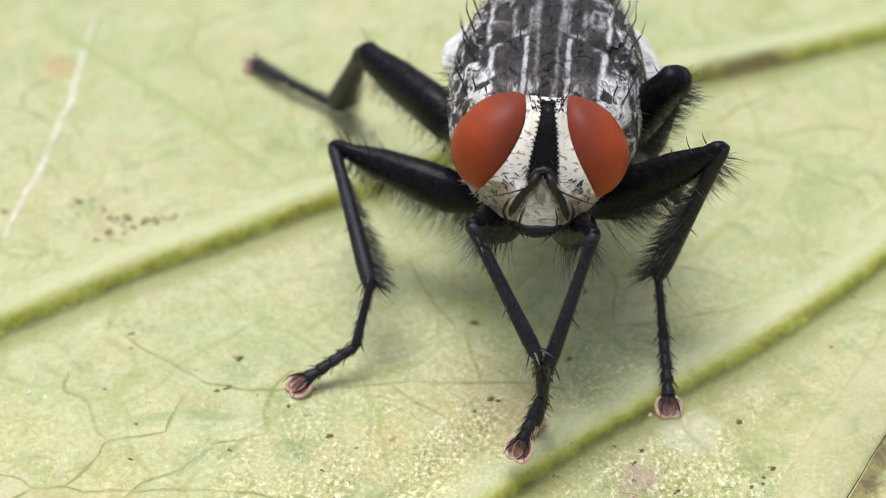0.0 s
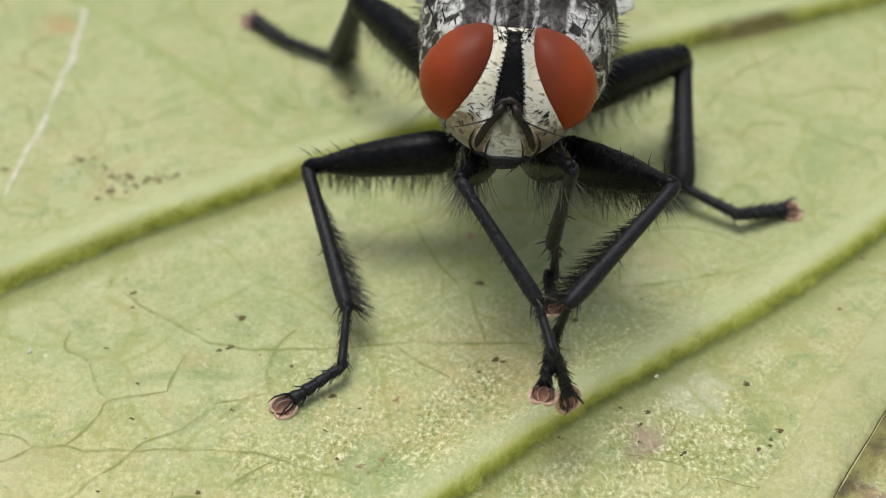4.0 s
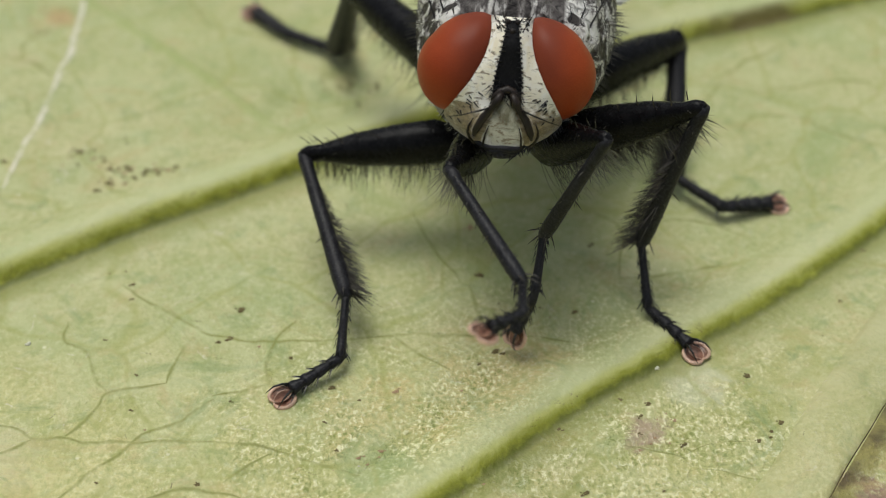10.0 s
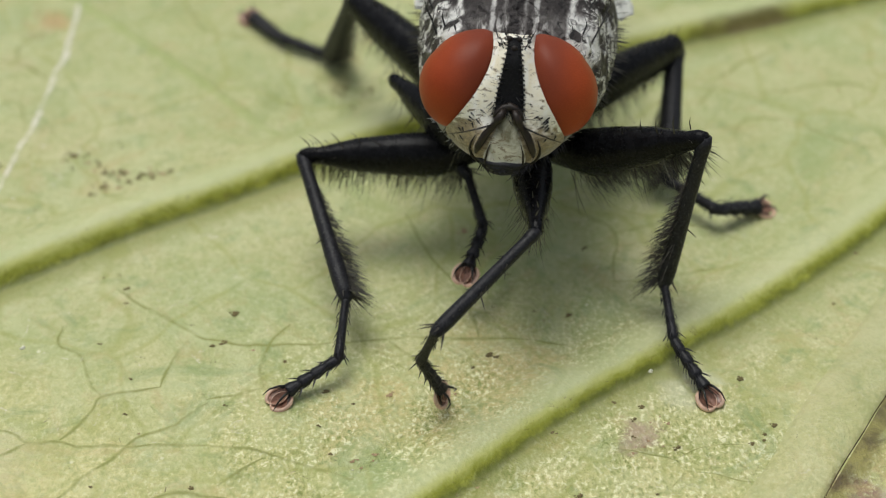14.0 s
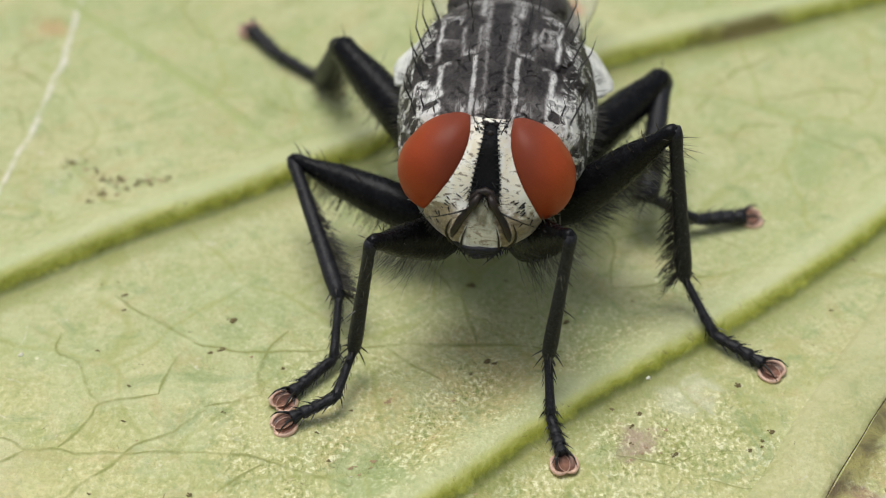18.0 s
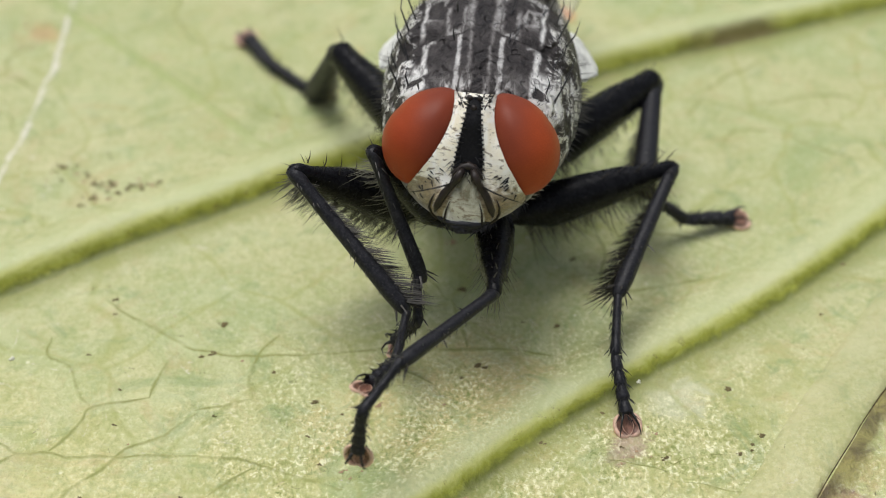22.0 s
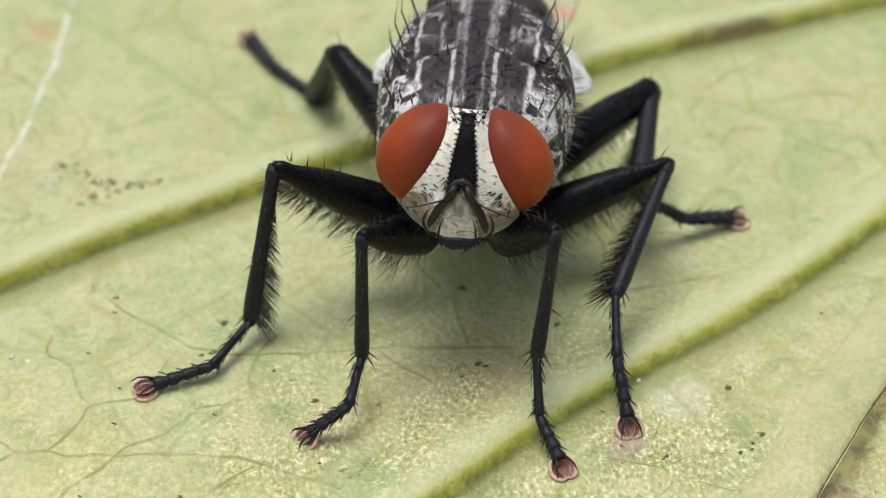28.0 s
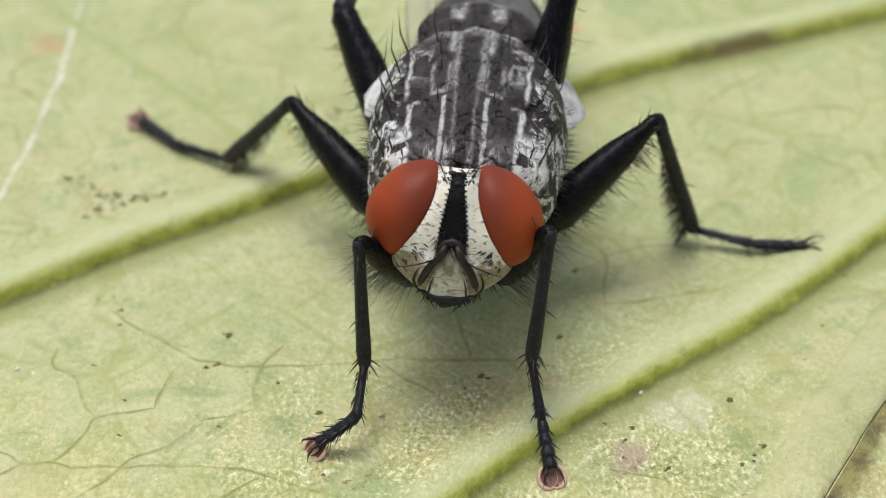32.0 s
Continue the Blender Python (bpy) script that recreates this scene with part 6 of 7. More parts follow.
    step("hind", -1, 32, -1.55, 3.21, 3.67, -1.04, 5.86, 3.58, -0.94, 6.95, 4.06, -1.12, 7.89, 4.78)
    step("hind", 1, 0, 4.15, 0.35, 4.80, 3.92, 1.51, 2.29, 4.21, 2.07, 1.18, 4.78, 2.61, 0.19)
    step("hind", 1, 1, 4.00, 0.43, 4.77, 3.79, 1.60, 2.27, 4.17, 2.04, 1.14, 4.76, 2.62, 0.18)
    step("hind", 1, 1.2, 3.97, -0.51, 4.98, 3.97, 0.42, 2.45, 4.60, 0.98, 1.60, 5.75, 1.23, 1.33)
    step("hind", 1, 1.4, 4.85, 3.66, 1.78, 4.70, 1.15, 0.85, 5.75, 1.29, 0.23, 6.96, 1.52, 0.14)
    step("hind", 1, 2, 4.67, 3.93, 1.69, 4.66, 1.60, 0.36, 5.65, 0.98, 0.26, 6.79, 1.38, 0.13)
    step("hind", 1, 3, 4.65, 3.86, 1.68, 4.59, 1.50, 0.39, 5.61, 0.90, 0.35, 6.72, 1.33, 0.12)
    step("hind", 1, 5.5, 4.61, 3.91, 1.74, 4.42, 1.53, 0.51, 5.35, 0.82, 0.28, 6.48, 1.22, 0.12)
    step("hind", 1, 6, 4.56, 3.96, 1.74, 4.36, 1.60, 0.45, 5.28, 0.87, 0.24, 6.42, 1.25, 0.12)
    step("hind", 1, 9, 4.51, 4.01, 1.74, 4.36, 1.74, 0.30, 5.19, 0.88, 0.28, 6.34, 1.22, 0.12)
    step("hind", 1, 12, 4.58, 4.00, 1.84, 4.42, 1.79, 0.33, 5.24, 0.94, 0.30, 6.39, 1.27, 0.13)
    step("hind", 1, 13, 4.56, 3.91, 1.83, 4.31, 1.62, 0.42, 5.15, 0.75, 0.43, 6.20, 1.23, 0.12)
    step("hind", 1, 14, 4.60, 3.90, 1.82, 4.35, 1.59, 0.43, 5.18, 0.71, 0.45, 6.21, 1.21, 0.12)
    step("hind", 1, 17, 4.47, 3.24, 1.91, 4.01, 0.73, 1.04, 4.97, 0.87, 0.32, 6.12, 1.17, 0.12)
    step("hind", 1, 18, 4.36, 3.19, 1.75, 3.90, 0.65, 1.01, 4.86, 0.82, 0.28, 6.04, 1.12, 0.13)
    step("hind", 1, 20, 4.35, 3.14, 1.81, 3.95, 0.60, 1.08, 4.90, 0.80, 0.33, 6.07, 1.12, 0.13)
    step("hind", 1, 21, 4.38, 3.31, 1.70, 4.00, 0.69, 1.26, 4.86, 0.80, 0.39, 6.00, 1.17, 0.13)
    step("hind", 1, 22, 4.37, 3.29, 1.75, 3.99, 0.69, 1.21, 4.85, 0.85, 0.36, 6.00, 1.20, 0.13)
    step("hind", 1, 23, 4.36, 3.22, 1.65, 3.93, 0.61, 1.15, 4.80, 0.87, 0.35, 5.96, 1.18, 0.13)
    step("hind", 1, 25, 4.34, 3.25, 1.68, 3.92, 0.65, 1.17, 4.79, 0.91, 0.36, 5.96, 1.23, 0.13)
    step("hind", 1, 28, 4.33, 3.17, 1.60, 3.89, 0.57, 1.17, 4.82, 0.78, 0.40, 5.98, 1.14, 0.14)
    step("hind", 1, 29.3, 4.30, 3.23, 1.60, 3.83, 0.63, 1.22, 4.79, 0.81, 0.45, 5.95, 1.18, 0.15)
    step("hind", 1, 30, 4.22, 3.02, 1.46, 3.73, 0.42, 1.10, 4.58, 0.86, 0.34, 5.78, 1.10, 0.14)
    step("hind", 1, 30.25, 4.18, 2.83, 1.69, 3.76, 0.17, 1.49, 4.58, 0.60, 0.72, 5.69, 1.01, 0.51)
    step("hind", 1, 30.5, 4.21, 2.69, 2.29, 3.82, 0.13, 3.09, 4.35, 1.04, 2.50, 4.97, 2.06, 2.37)
    step("hind", 1, 30.8, 4.18, 1.99, 3.40, 3.09, 0.72, 5.52, 3.17, 1.91, 5.65, 3.32, 3.01, 6.10)
    step("hind", 1, 31, 3.97, 2.05, 3.62, 2.78, 0.90, 5.75, 2.93, 2.02, 6.16, 3.14, 3.16, 6.48)
    step("hind", 1, 31.3, 3.85, 1.89, 3.91, 2.66, 0.73, 6.04, 2.81, 1.88, 6.36, 3.06, 3.00, 6.68)
    step("hind", 1, 31.6, 2.60, 2.88, 4.10, 2.46, 1.56, 6.46, 2.66, 2.73, 6.63, 2.90, 3.80, 7.13)
    step("hind", 1, 32, 2.46, 2.45, 4.64, 2.37, 1.11, 6.98, 2.57, 2.29, 7.15, 2.81, 3.37, 7.62)
    step("front", -1, 0, 0.57, -2.70, 4.06, 1.62, -3.92, 2.34, 1.74, -3.89, 1.40, 1.31, -4.55, 0.76)
    step("front", -1, 0.3, 0.56, -2.73, 4.04, 1.37, -3.49, 1.97, 1.49, -3.48, 1.03, 1.27, -4.41, 0.73)
    step("front", -1, 0.5, -0.07, -2.43, 3.97, -0.18, -2.75, 1.63, -0.31, -3.37, 0.82, -0.98, -3.79, 0.13)
    step("front", -1, 0.7, -0.12, -2.52, 3.87, -0.10, -2.87, 1.53, -0.27, -3.45, 0.76, -1.00, -3.79, 0.13)
    step("front", -1, 1, -0.29, -2.53, 3.86, -0.06, -3.02, 1.57, -0.24, -3.74, 0.92, -0.82, -3.80, 0.12)
    step("front", -1, 1.2, 0.21, -2.55, 4.11, 1.17, -4.06, 2.58, 1.34, -4.02, 1.64, 1.46, -4.01, 0.65)
    step("front", -1, 1.4, 0.49, -2.66, 3.94, 1.88, -4.08, 2.58, 2.35, -4.04, 1.75, 2.85, -4.17, 0.90)
    step("front", -1, 1.6, 0.53, -2.62, 3.77, 1.83, -4.39, 2.93, 2.15, -4.14, 2.07, 2.39, -3.88, 1.14)
    step("front", -1, 2, 0.33, -2.37, 3.87, 1.67, -3.77, 2.52, 2.12, -3.64, 1.70, 2.68, -3.53, 0.88)
    step("front", -1, 2.5, 0.36, -2.34, 3.95, 1.60, -3.79, 2.51, 1.84, -3.99, 1.62, 1.93, -4.19, 0.64)
    step("front", -1, 3, 0.39, -2.35, 3.89, 1.93, -3.66, 2.63, 2.39, -3.49, 1.82, 2.89, -3.23, 0.99)
    step("front", -1, 3.5, 0.29, -2.34, 3.81, 1.65, -3.85, 2.63, 2.05, -4.49, 2.03, 2.44, -4.78, 1.16)
    step("front", -1, 5.5, 0.43, -2.30, 3.81, 1.43, -3.40, 2.00, 1.56, -4.34, 2.03, 1.65, -4.31, 1.03)
    step("front", -1, 5.6, 0.33, -2.42, 3.26, 1.58, -2.91, 1.34, 1.88, -3.81, 1.28, 1.80, -4.08, 0.32)
    step("front", -1, 5.9, 0.40, -2.41, 3.38, 1.59, -3.05, 1.46, 2.00, -3.88, 1.25, 1.84, -4.08, 0.29)
    step("front", -1, 6, 0.39, -2.38, 3.53, 1.49, -3.16, 1.60, 1.96, -3.80, 1.01, 1.80, -4.78, 1.04)
    step("front", -1, 6.2, 0.40, -2.39, 3.47, 1.52, -3.09, 1.53, 1.99, -3.71, 0.95, 1.82, -4.70, 0.94)
    step("front", -1, 6.5, 0.30, -2.37, 3.50, 1.22, -2.82, 1.39, 1.55, -3.65, 1.06, 1.77, -4.62, 0.98)
    step("front", -1, 6.7, 0.15, -2.30, 3.68, 0.62, -2.84, 1.44, 0.75, -3.78, 1.31, 0.77, -4.78, 1.36)
    step("front", -1, 7, 0.20, -2.33, 3.68, 1.41, -3.94, 2.43, 1.62, -4.65, 1.74, 1.54, -5.65, 1.75)
    step("front", -1, 7.1, 0.35, -2.37, 3.55, 1.51, -4.26, 2.78, 1.60, -3.97, 1.88, 1.03, -4.64, 2.35)
    step("front", -1, 7.2, 0.38, -2.40, 3.45, 1.35, -4.50, 3.06, 1.63, -4.52, 2.16, 1.25, -5.40, 2.43)
    step("front", -1, 7.4, 0.35, -2.43, 3.28, 1.52, -4.26, 2.39, 1.76, -4.16, 1.48, 1.42, -5.06, 1.76)
    step("front", -1, 7.5, 0.35, -2.43, 3.28, 1.52, -4.26, 2.39, 1.76, -4.16, 1.48, 1.42, -5.06, 1.75)
    step("front", -1, 7.6, 0.26, -2.30, 3.76, 0.91, -4.54, 3.50, 1.29, -4.50, 2.62, 1.45, -5.49, 2.68)
    step("front", -1, 7.8, -0.43, -1.88, 4.19, 0.44, -3.38, 2.56, 0.59, -4.32, 2.56, 0.69, -5.30, 2.71)
    step("front", -1, 8, -0.71, -1.19, 4.67, 0.46, -3.19, 4.27, 0.67, -4.08, 4.00, 0.36, -5.03, 3.94)
    step("front", -1, 8.25, -0.21, -1.97, 4.20, 0.85, -3.97, 3.57, 0.99, -4.91, 3.62, 0.63, -5.80, 3.89)
    step("front", -1, 8.5, 0.28, -2.34, 3.70, 1.23, -4.40, 3.09, 1.20, -5.29, 3.41, 0.71, -6.06, 3.82)
    step("front", -1, 8.75, 0.28, -2.35, 3.66, 1.00, -4.58, 3.44, 1.23, -5.49, 3.60, 1.35, -6.42, 3.94)
    step("front", -1, 9, 0.25, -2.37, 3.59, 0.98, -4.60, 3.75, 1.35, -5.47, 3.63, 1.66, -6.39, 3.85)
    step("front", -1, 9.25, -0.18, -1.97, 4.23, 0.78, -4.10, 3.95, 1.02, -5.02, 3.85, 1.07, -5.99, 4.09)
    step("front", -1, 9.5, -0.59, -1.20, 4.76, 0.55, -3.17, 4.19, 0.75, -4.09, 4.06, 0.58, -5.08, 4.15)
    step("front", -1, 9.75, -0.21, -1.91, 4.31, 0.99, -3.70, 3.38, 1.09, -4.63, 3.52, 0.69, -5.51, 3.77)
    step("front", -1, 10, 0.13, -2.28, 3.81, 1.26, -4.23, 3.16, 1.23, -5.16, 3.38, 0.62, -5.87, 3.72)
    step("front", -1, 10.5, 0.16, -2.29, 3.81, 1.12, -4.10, 2.66, 1.32, -5.02, 2.58, 1.34, -6.02, 2.68)
    step("front", -1, 10.75, -0.26, -1.89, 4.32, 0.71, -3.96, 3.73, 0.95, -4.87, 3.64, 0.84, -5.85, 3.77)
    step("front", -1, 11, -0.76, -1.17, 4.68, 0.45, -3.15, 4.32, 0.71, -3.93, 3.84, 0.44, -4.88, 3.95)
    step("front", -1, 11.25, -0.26, -1.99, 4.18, 0.61, -4.15, 3.93, 0.77, -5.09, 3.86, 0.50, -6.03, 4.06)
    step("front", -1, 11.5, 0.23, -2.38, 3.56, 0.78, -4.64, 3.20, 0.72, -5.54, 3.48, 0.53, -6.47, 3.82)
    step("front", -1, 12, -0.01, -2.28, 3.73, 0.79, -4.25, 2.72, 0.91, -5.11, 2.34, 0.63, -6.07, 2.28)
    step("front", -1, 12.25, 0.03, -2.33, 3.73, 0.20, -4.64, 3.36, 0.20, -5.58, 3.19, 0.03, -6.56, 3.12)
    step("front", -1, 12.5, -0.06, -2.32, 3.80, -0.16, -2.47, 1.46, -0.12, -2.81, 0.58, -0.35, -3.67, 0.12)
    step("front", -1, 13, -0.35, -2.04, 3.98, 0.04, -2.44, 1.69, 0.05, -2.94, 0.87, -0.46, -3.40, 0.12)
    step("front", -1, 13.25, -0.02, -2.46, 3.99, 0.45, -2.82, 1.79, 0.58, -2.85, 0.91, 0.16, -2.81, 0.07)
    step("front", -1, 13.5, 0.31, 1.01, 0.70, 0.82, -1.25, 0.21, 0.78, -2.18, 0.41, 0.53, -3.06, 0.80)
    step("front", -1, 13.75, -0.20, 1.70, 1.42, 0.76, -0.32, 0.71, 0.90, -1.26, 0.62, 0.54, -2.19, 0.68)
    step("front", -1, 14, -0.75, 1.84, 2.60, 0.59, 0.10, 1.77, 0.86, -0.65, 1.26, 0.52, -1.50, 0.86)
    step("front", -1, 14.25, -0.35, 1.49, 1.65, 0.78, -0.43, 0.69, 1.01, -1.34, 0.33, 0.77, -2.34, 0.19)
    step("front", -1, 14.5, 0.03, -2.40, 3.70, 0.86, -3.07, 1.61, 1.02, -4.00, 1.68, 0.96, -4.05, 0.68)
    step("front", -1, 16.5, -0.58, -2.71, 3.33, -0.74, -3.00, 1.01, -0.97, -3.81, 0.55, -1.65, -4.43, 0.12)
    step("front", -1, 16.6, -0.58, -2.71, 3.34, -0.73, -3.00, 1.01, -0.97, -3.81, 0.56, -1.65, -4.43, 0.12)
    step("front", -1, 16.72, -0.66, -1.66, 4.18, 0.22, -1.34, 2.02, 0.31, -2.28, 2.09, -0.21, -1.84, 1.37)
    step("front", -1, 17, -0.65, -1.64, 4.17, 0.23, -1.32, 2.02, 0.32, -2.27, 2.09, -0.21, -1.82, 1.36)
    step("front", -1, 17.1, -0.64, -1.65, 4.18, 0.24, -1.33, 2.03, 0.33, -2.28, 2.10, -0.19, -1.83, 1.37)
    step("front", -1, 17.2, -0.08, -2.75, 3.58, 0.65, -3.97, 1.71, 0.46, -4.90, 1.69, 0.60, -5.02, 0.71)
    step("front", -1, 17.3, -0.10, -2.95, 3.15, 0.78, -3.41, 1.02, 0.71, -4.26, 1.43, 0.49, -3.85, 0.55)
    step("front", -1, 17.4, 0.10, -3.03, 3.09, 0.83, -3.08, 0.86, 0.82, -3.97, 1.20, 0.70, -3.65, 0.27)
    step("front", -1, 17.5, 0.18, -3.07, 3.21, 0.76, -3.33, 0.99, 0.83, -4.30, 1.12, 0.63, -4.33, 0.18)
    step("front", -1, 17.7, -0.23, -3.12, 3.05, 0.29, -3.68, 0.87, 0.34, -4.65, 0.92, -0.21, -4.84, 0.17)
    step("front", -1, 17.85, -0.66, -2.92, 2.93, -0.51, -3.18, 0.60, -0.62, -4.13, 0.56, -1.50, -4.60, 0.29)
    step("front", -1, 18, -1.00, -2.76, 2.91, -1.34, -2.90, 0.59, -1.62, -3.79, 0.38, -2.59, -4.18, 0.12)
    step("front", -1, 18.4, -0.96, -2.79, 2.91, -1.30, -2.92, 0.60, -1.57, -3.81, 0.39, -2.54, -4.20, 0.12)
    step("front", -1, 18.6, -0.27, -3.07, 3.15, 0.59, -2.91, 0.98, 0.83, -3.81, 1.21, 1.06, -3.62, 0.27)
    step("front", -1, 18.7, -0.76, -1.77, 3.92, 0.12, -1.45, 1.77, 0.21, -2.40, 1.84, -0.32, -1.95, 1.11)
    step("front", -1, 18.8, -0.40, -2.85, 3.36, 0.57, -2.76, 1.22, 0.56, -3.68, 1.46, 0.45, -3.40, 0.51)
    step("front", -1, 19, -0.13, -3.20, 3.15, 0.58, -3.30, 0.93, 0.61, -4.26, 1.02, 0.05, -4.16, 0.23)
    step("front", -1, 19.2, -0.45, -2.89, 3.34, 0.29, -3.66, 1.24, 0.23, -4.49, 1.69, 0.08, -4.01, 0.83)
    step("front", -1, 19.4, -0.39, -2.91, 3.36, 0.44, -4.15, 1.54, 0.42, -5.03, 1.91, 0.34, -4.63, 1.00)
    step("front", -1, 19.5, -0.30, -3.17, 2.99, 0.23, -3.32, 0.71, 0.27, -4.25, 0.86, 0.14, -5.20, 1.14)
    step("front", -1, 19.65, -0.83, -2.74, 3.36, -0.87, -3.11, 1.06, -1.00, -3.45, 0.20, -1.61, -4.20, 0.13)
    step("front", -1, 20, -0.84, -2.74, 3.38, -0.87, -3.10, 1.07, -1.00, -3.42, 0.20, -1.61, -4.18, 0.13)
    step("front", -1, 20.5, -0.68, -2.91, 3.38, -0.87, -3.09, 1.08, -0.97, -3.25, 0.18, -1.48, -4.09, 0.13)
    step("front", -1, 20.85, -0.64, -2.90, 3.40, -0.82, -3.07, 1.09, -0.93, -3.22, 0.19, -1.44, -4.06, 0.13)
    step("front", -1, 21, -0.81, -2.04, 4.08, -0.29, -2.31, 1.81, -0.33, -2.90, 1.07, -0.70, -3.83, 1.19)
    step("front", -1, 21.2, -0.66, -2.02, 4.18, -0.15, -2.12, 1.89, -0.20, -2.16, 0.94, -0.81, -2.94, 0.77)
    step("front", -1, 21.4, -0.53, -2.25, 4.08, -0.04, -2.01, 1.79, -0.14, -2.12, 0.85, -0.84, -2.81, 0.65)
    step("front", -1, 21.7, -0.81, -1.45, 3.79, -0.04, -2.30, 2.00, -0.11, -2.44, 1.06, -0.67, -2.10, 0.31)
    step("front", -1, 22, -0.84, -1.39, 3.81, -0.10, -2.23, 2.01, -0.09, -2.80, 1.25, -0.57, -2.50, 0.43)
    step("front", -1, 22.5, -0.87, -1.35, 3.80, -0.13, -2.19, 1.99, -0.11, -2.78, 1.25, -0.60, -2.50, 0.42)
    step("front", -1, 22.7, -0.90, -2.27, 3.81, -0.92, -2.54, 1.48, -1.08, -2.77, 0.57, -1.78, -3.46, 0.40)
    step("front", -1, 23, -0.90, -2.55, 3.60, -0.80, -2.95, 1.30, -0.90, -3.81, 0.85, -1.54, -3.93, 0.11)
    step("front", -1, 24.7, -0.94, -2.55, 3.62, -0.83, -2.96, 1.33, -0.93, -3.81, 0.87, -1.56, -3.91, 0.11)
    step("front", -1, 24.8, -0.93, -2.39, 3.78, -0.62, -2.53, 1.46, -0.61, -3.43, 1.12, -1.10, -3.53, 0.27)
    step("front", -1, 25, -0.90, -2.14, 3.99, -0.03, -1.87, 1.82, 0.14, -2.55, 1.11, -0.37, -3.21, 0.56)
    step("front", -1, 25.25, -0.56, -2.68, 3.67, 0.17, -2.68, 1.43, 0.27, -2.66, 0.49, -0.12, -3.57, 0.32)
    step("front", -1, 25.5, -0.28, -3.06, 3.27, 0.35, -3.30, 1.02, 0.41, -4.22, 1.25, 0.16, -4.16, 0.29)
    step("front", -1, 27.5, -0.18, -3.20, 3.18, 0.37, -3.36, 0.92, 0.40, -4.30, 1.15, 0.07, -4.34, 0.23)
    step("front", -1, 27.8, -0.21, -3.19, 3.23, 0.34, -3.33, 0.98, 0.39, -4.28, 1.14, 0.13, -4.18, 0.20)
    step("front", -1, 28, -0.99, -2.85, 3.16, -1.03, -3.26, 0.86, -1.23, -4.18, 0.65, -2.01, -4.41, 0.11)
    step("front", -1, 29, -1.02, -2.76, 3.22, -1.06, -3.24, 0.91, -1.19, -4.16, 0.73, -1.98, -4.38, 0.13)
    step("front", -1, 30, -1.07, -2.82, 3.26, -1.00, -3.31, 0.95, -1.14, -4.22, 0.78, -1.87, -4.47, 0.13)
    step("front", -1, 31, -1.14, -2.81, 3.35, -1.00, -3.32, 1.05, -1.18, -4.19, 0.72, -1.92, -4.50, 0.12)
    step("front", -1, 32, -1.09, -2.92, 3.37, -1.04, -3.38, 1.07, -1.16, -4.26, 0.73, -1.93, -4.40, 0.12)
    step("front", 1, 0, 2.51, -2.95, 4.06, 1.80, -3.95, 2.10, 1.75, -3.79, 1.18, 1.65, -3.48, 0.25)
    step("front", 1, 0.3, 2.54, -2.94, 4.11, 1.63, -3.60, 2.09, 1.63, -3.44, 1.17, 1.65, -3.63, 0.22)
    step("front", 1, 0.5, 2.72, -2.87, 4.14, 1.98, -3.25, 1.97, 1.98, -3.39, 1.06, 2.15, -3.54, 0.11)
    step("front", 1, 0.7, 2.72, -2.87, 4.10, 1.99, -3.55, 2.00, 1.99, -3.60, 1.08, 2.13, -3.63, 0.11)
    step("front", 1, 1, 2.78, -2.53, 4.39, 2.31, -2.42, 2.08, 2.23, -3.11, 1.43, 2.49, -3.22, 0.48)
    step("front", 1, 1.2, 2.94, -2.14, 4.61, 2.77, -2.56, 2.30, 2.84, -2.39, 1.37, 3.31, -2.08, 0.54)
    step("front", 1, 1.4, 2.76, -2.09, 4.65, 2.41, -2.53, 2.37, 2.36, -2.48, 1.42, 2.60, -2.52, 0.45)
    step("front", 1, 1.6, 2.79, -2.14, 4.48, 2.32, -2.96, 2.34, 2.33, -3.30, 1.45, 2.81, -3.99, 0.84)
    step("front", 1, 2, 2.02, -2.23, 4.40, 1.88, -1.22, 2.28, 1.93, -0.92, 1.38, 2.31, -1.80, 1.65)
    step("front", 1, 2.5, 1.91, -2.26, 4.32, 1.79, -1.50, 2.10, 1.69, -1.11, 1.24, 1.69, -2.07, 1.54)
    step("front", 1, 3, 2.03, -2.28, 4.21, 2.01, -1.68, 1.94, 2.29, -1.76, 1.04, 2.78, -2.57, 1.34)
    step("front", 1, 3.5, 2.07, -2.33, 4.06, 1.96, -1.60, 1.83, 2.01, -1.32, 0.93, 2.20, -2.25, 1.23)
    step("front", 1, 5.5, 2.33, -2.04, 4.30, 1.89, -1.89, 2.00, 1.63, -2.04, 1.10, 1.65, -3.03, 0.99)
    step("front", 1, 5.6, 2.38, -1.67, 4.70, 1.98, -1.34, 2.41, 1.74, -1.07, 1.53, 1.69, -2.04, 1.75)
    step("front", 1, 5.9, 2.53, -1.41, 4.83, 1.92, -1.78, 2.59, 1.85, -1.65, 1.66, 2.01, -2.61, 1.89)
    step("front", 1, 6, 2.51, -1.61, 4.67, 1.89, -1.87, 2.42, 1.76, -2.04, 1.50, 1.71, -3.04, 1.59)
    step("front", 1, 6.2, 2.48, -1.61, 4.70, 1.90, -1.96, 2.45, 1.72, -2.27, 1.57, 1.75, -3.25, 1.76)
    step("front", 1, 6.5, 2.33, -2.10, 4.26, 1.42, -3.60, 2.59, 1.21, -3.37, 1.69, 1.00, -2.94, 0.81)
    step("front", 1, 6.7, 2.05, -2.38, 3.76, 0.92, -3.68, 2.17, 0.71, -3.71, 1.25, 0.42, -3.58, 0.30)
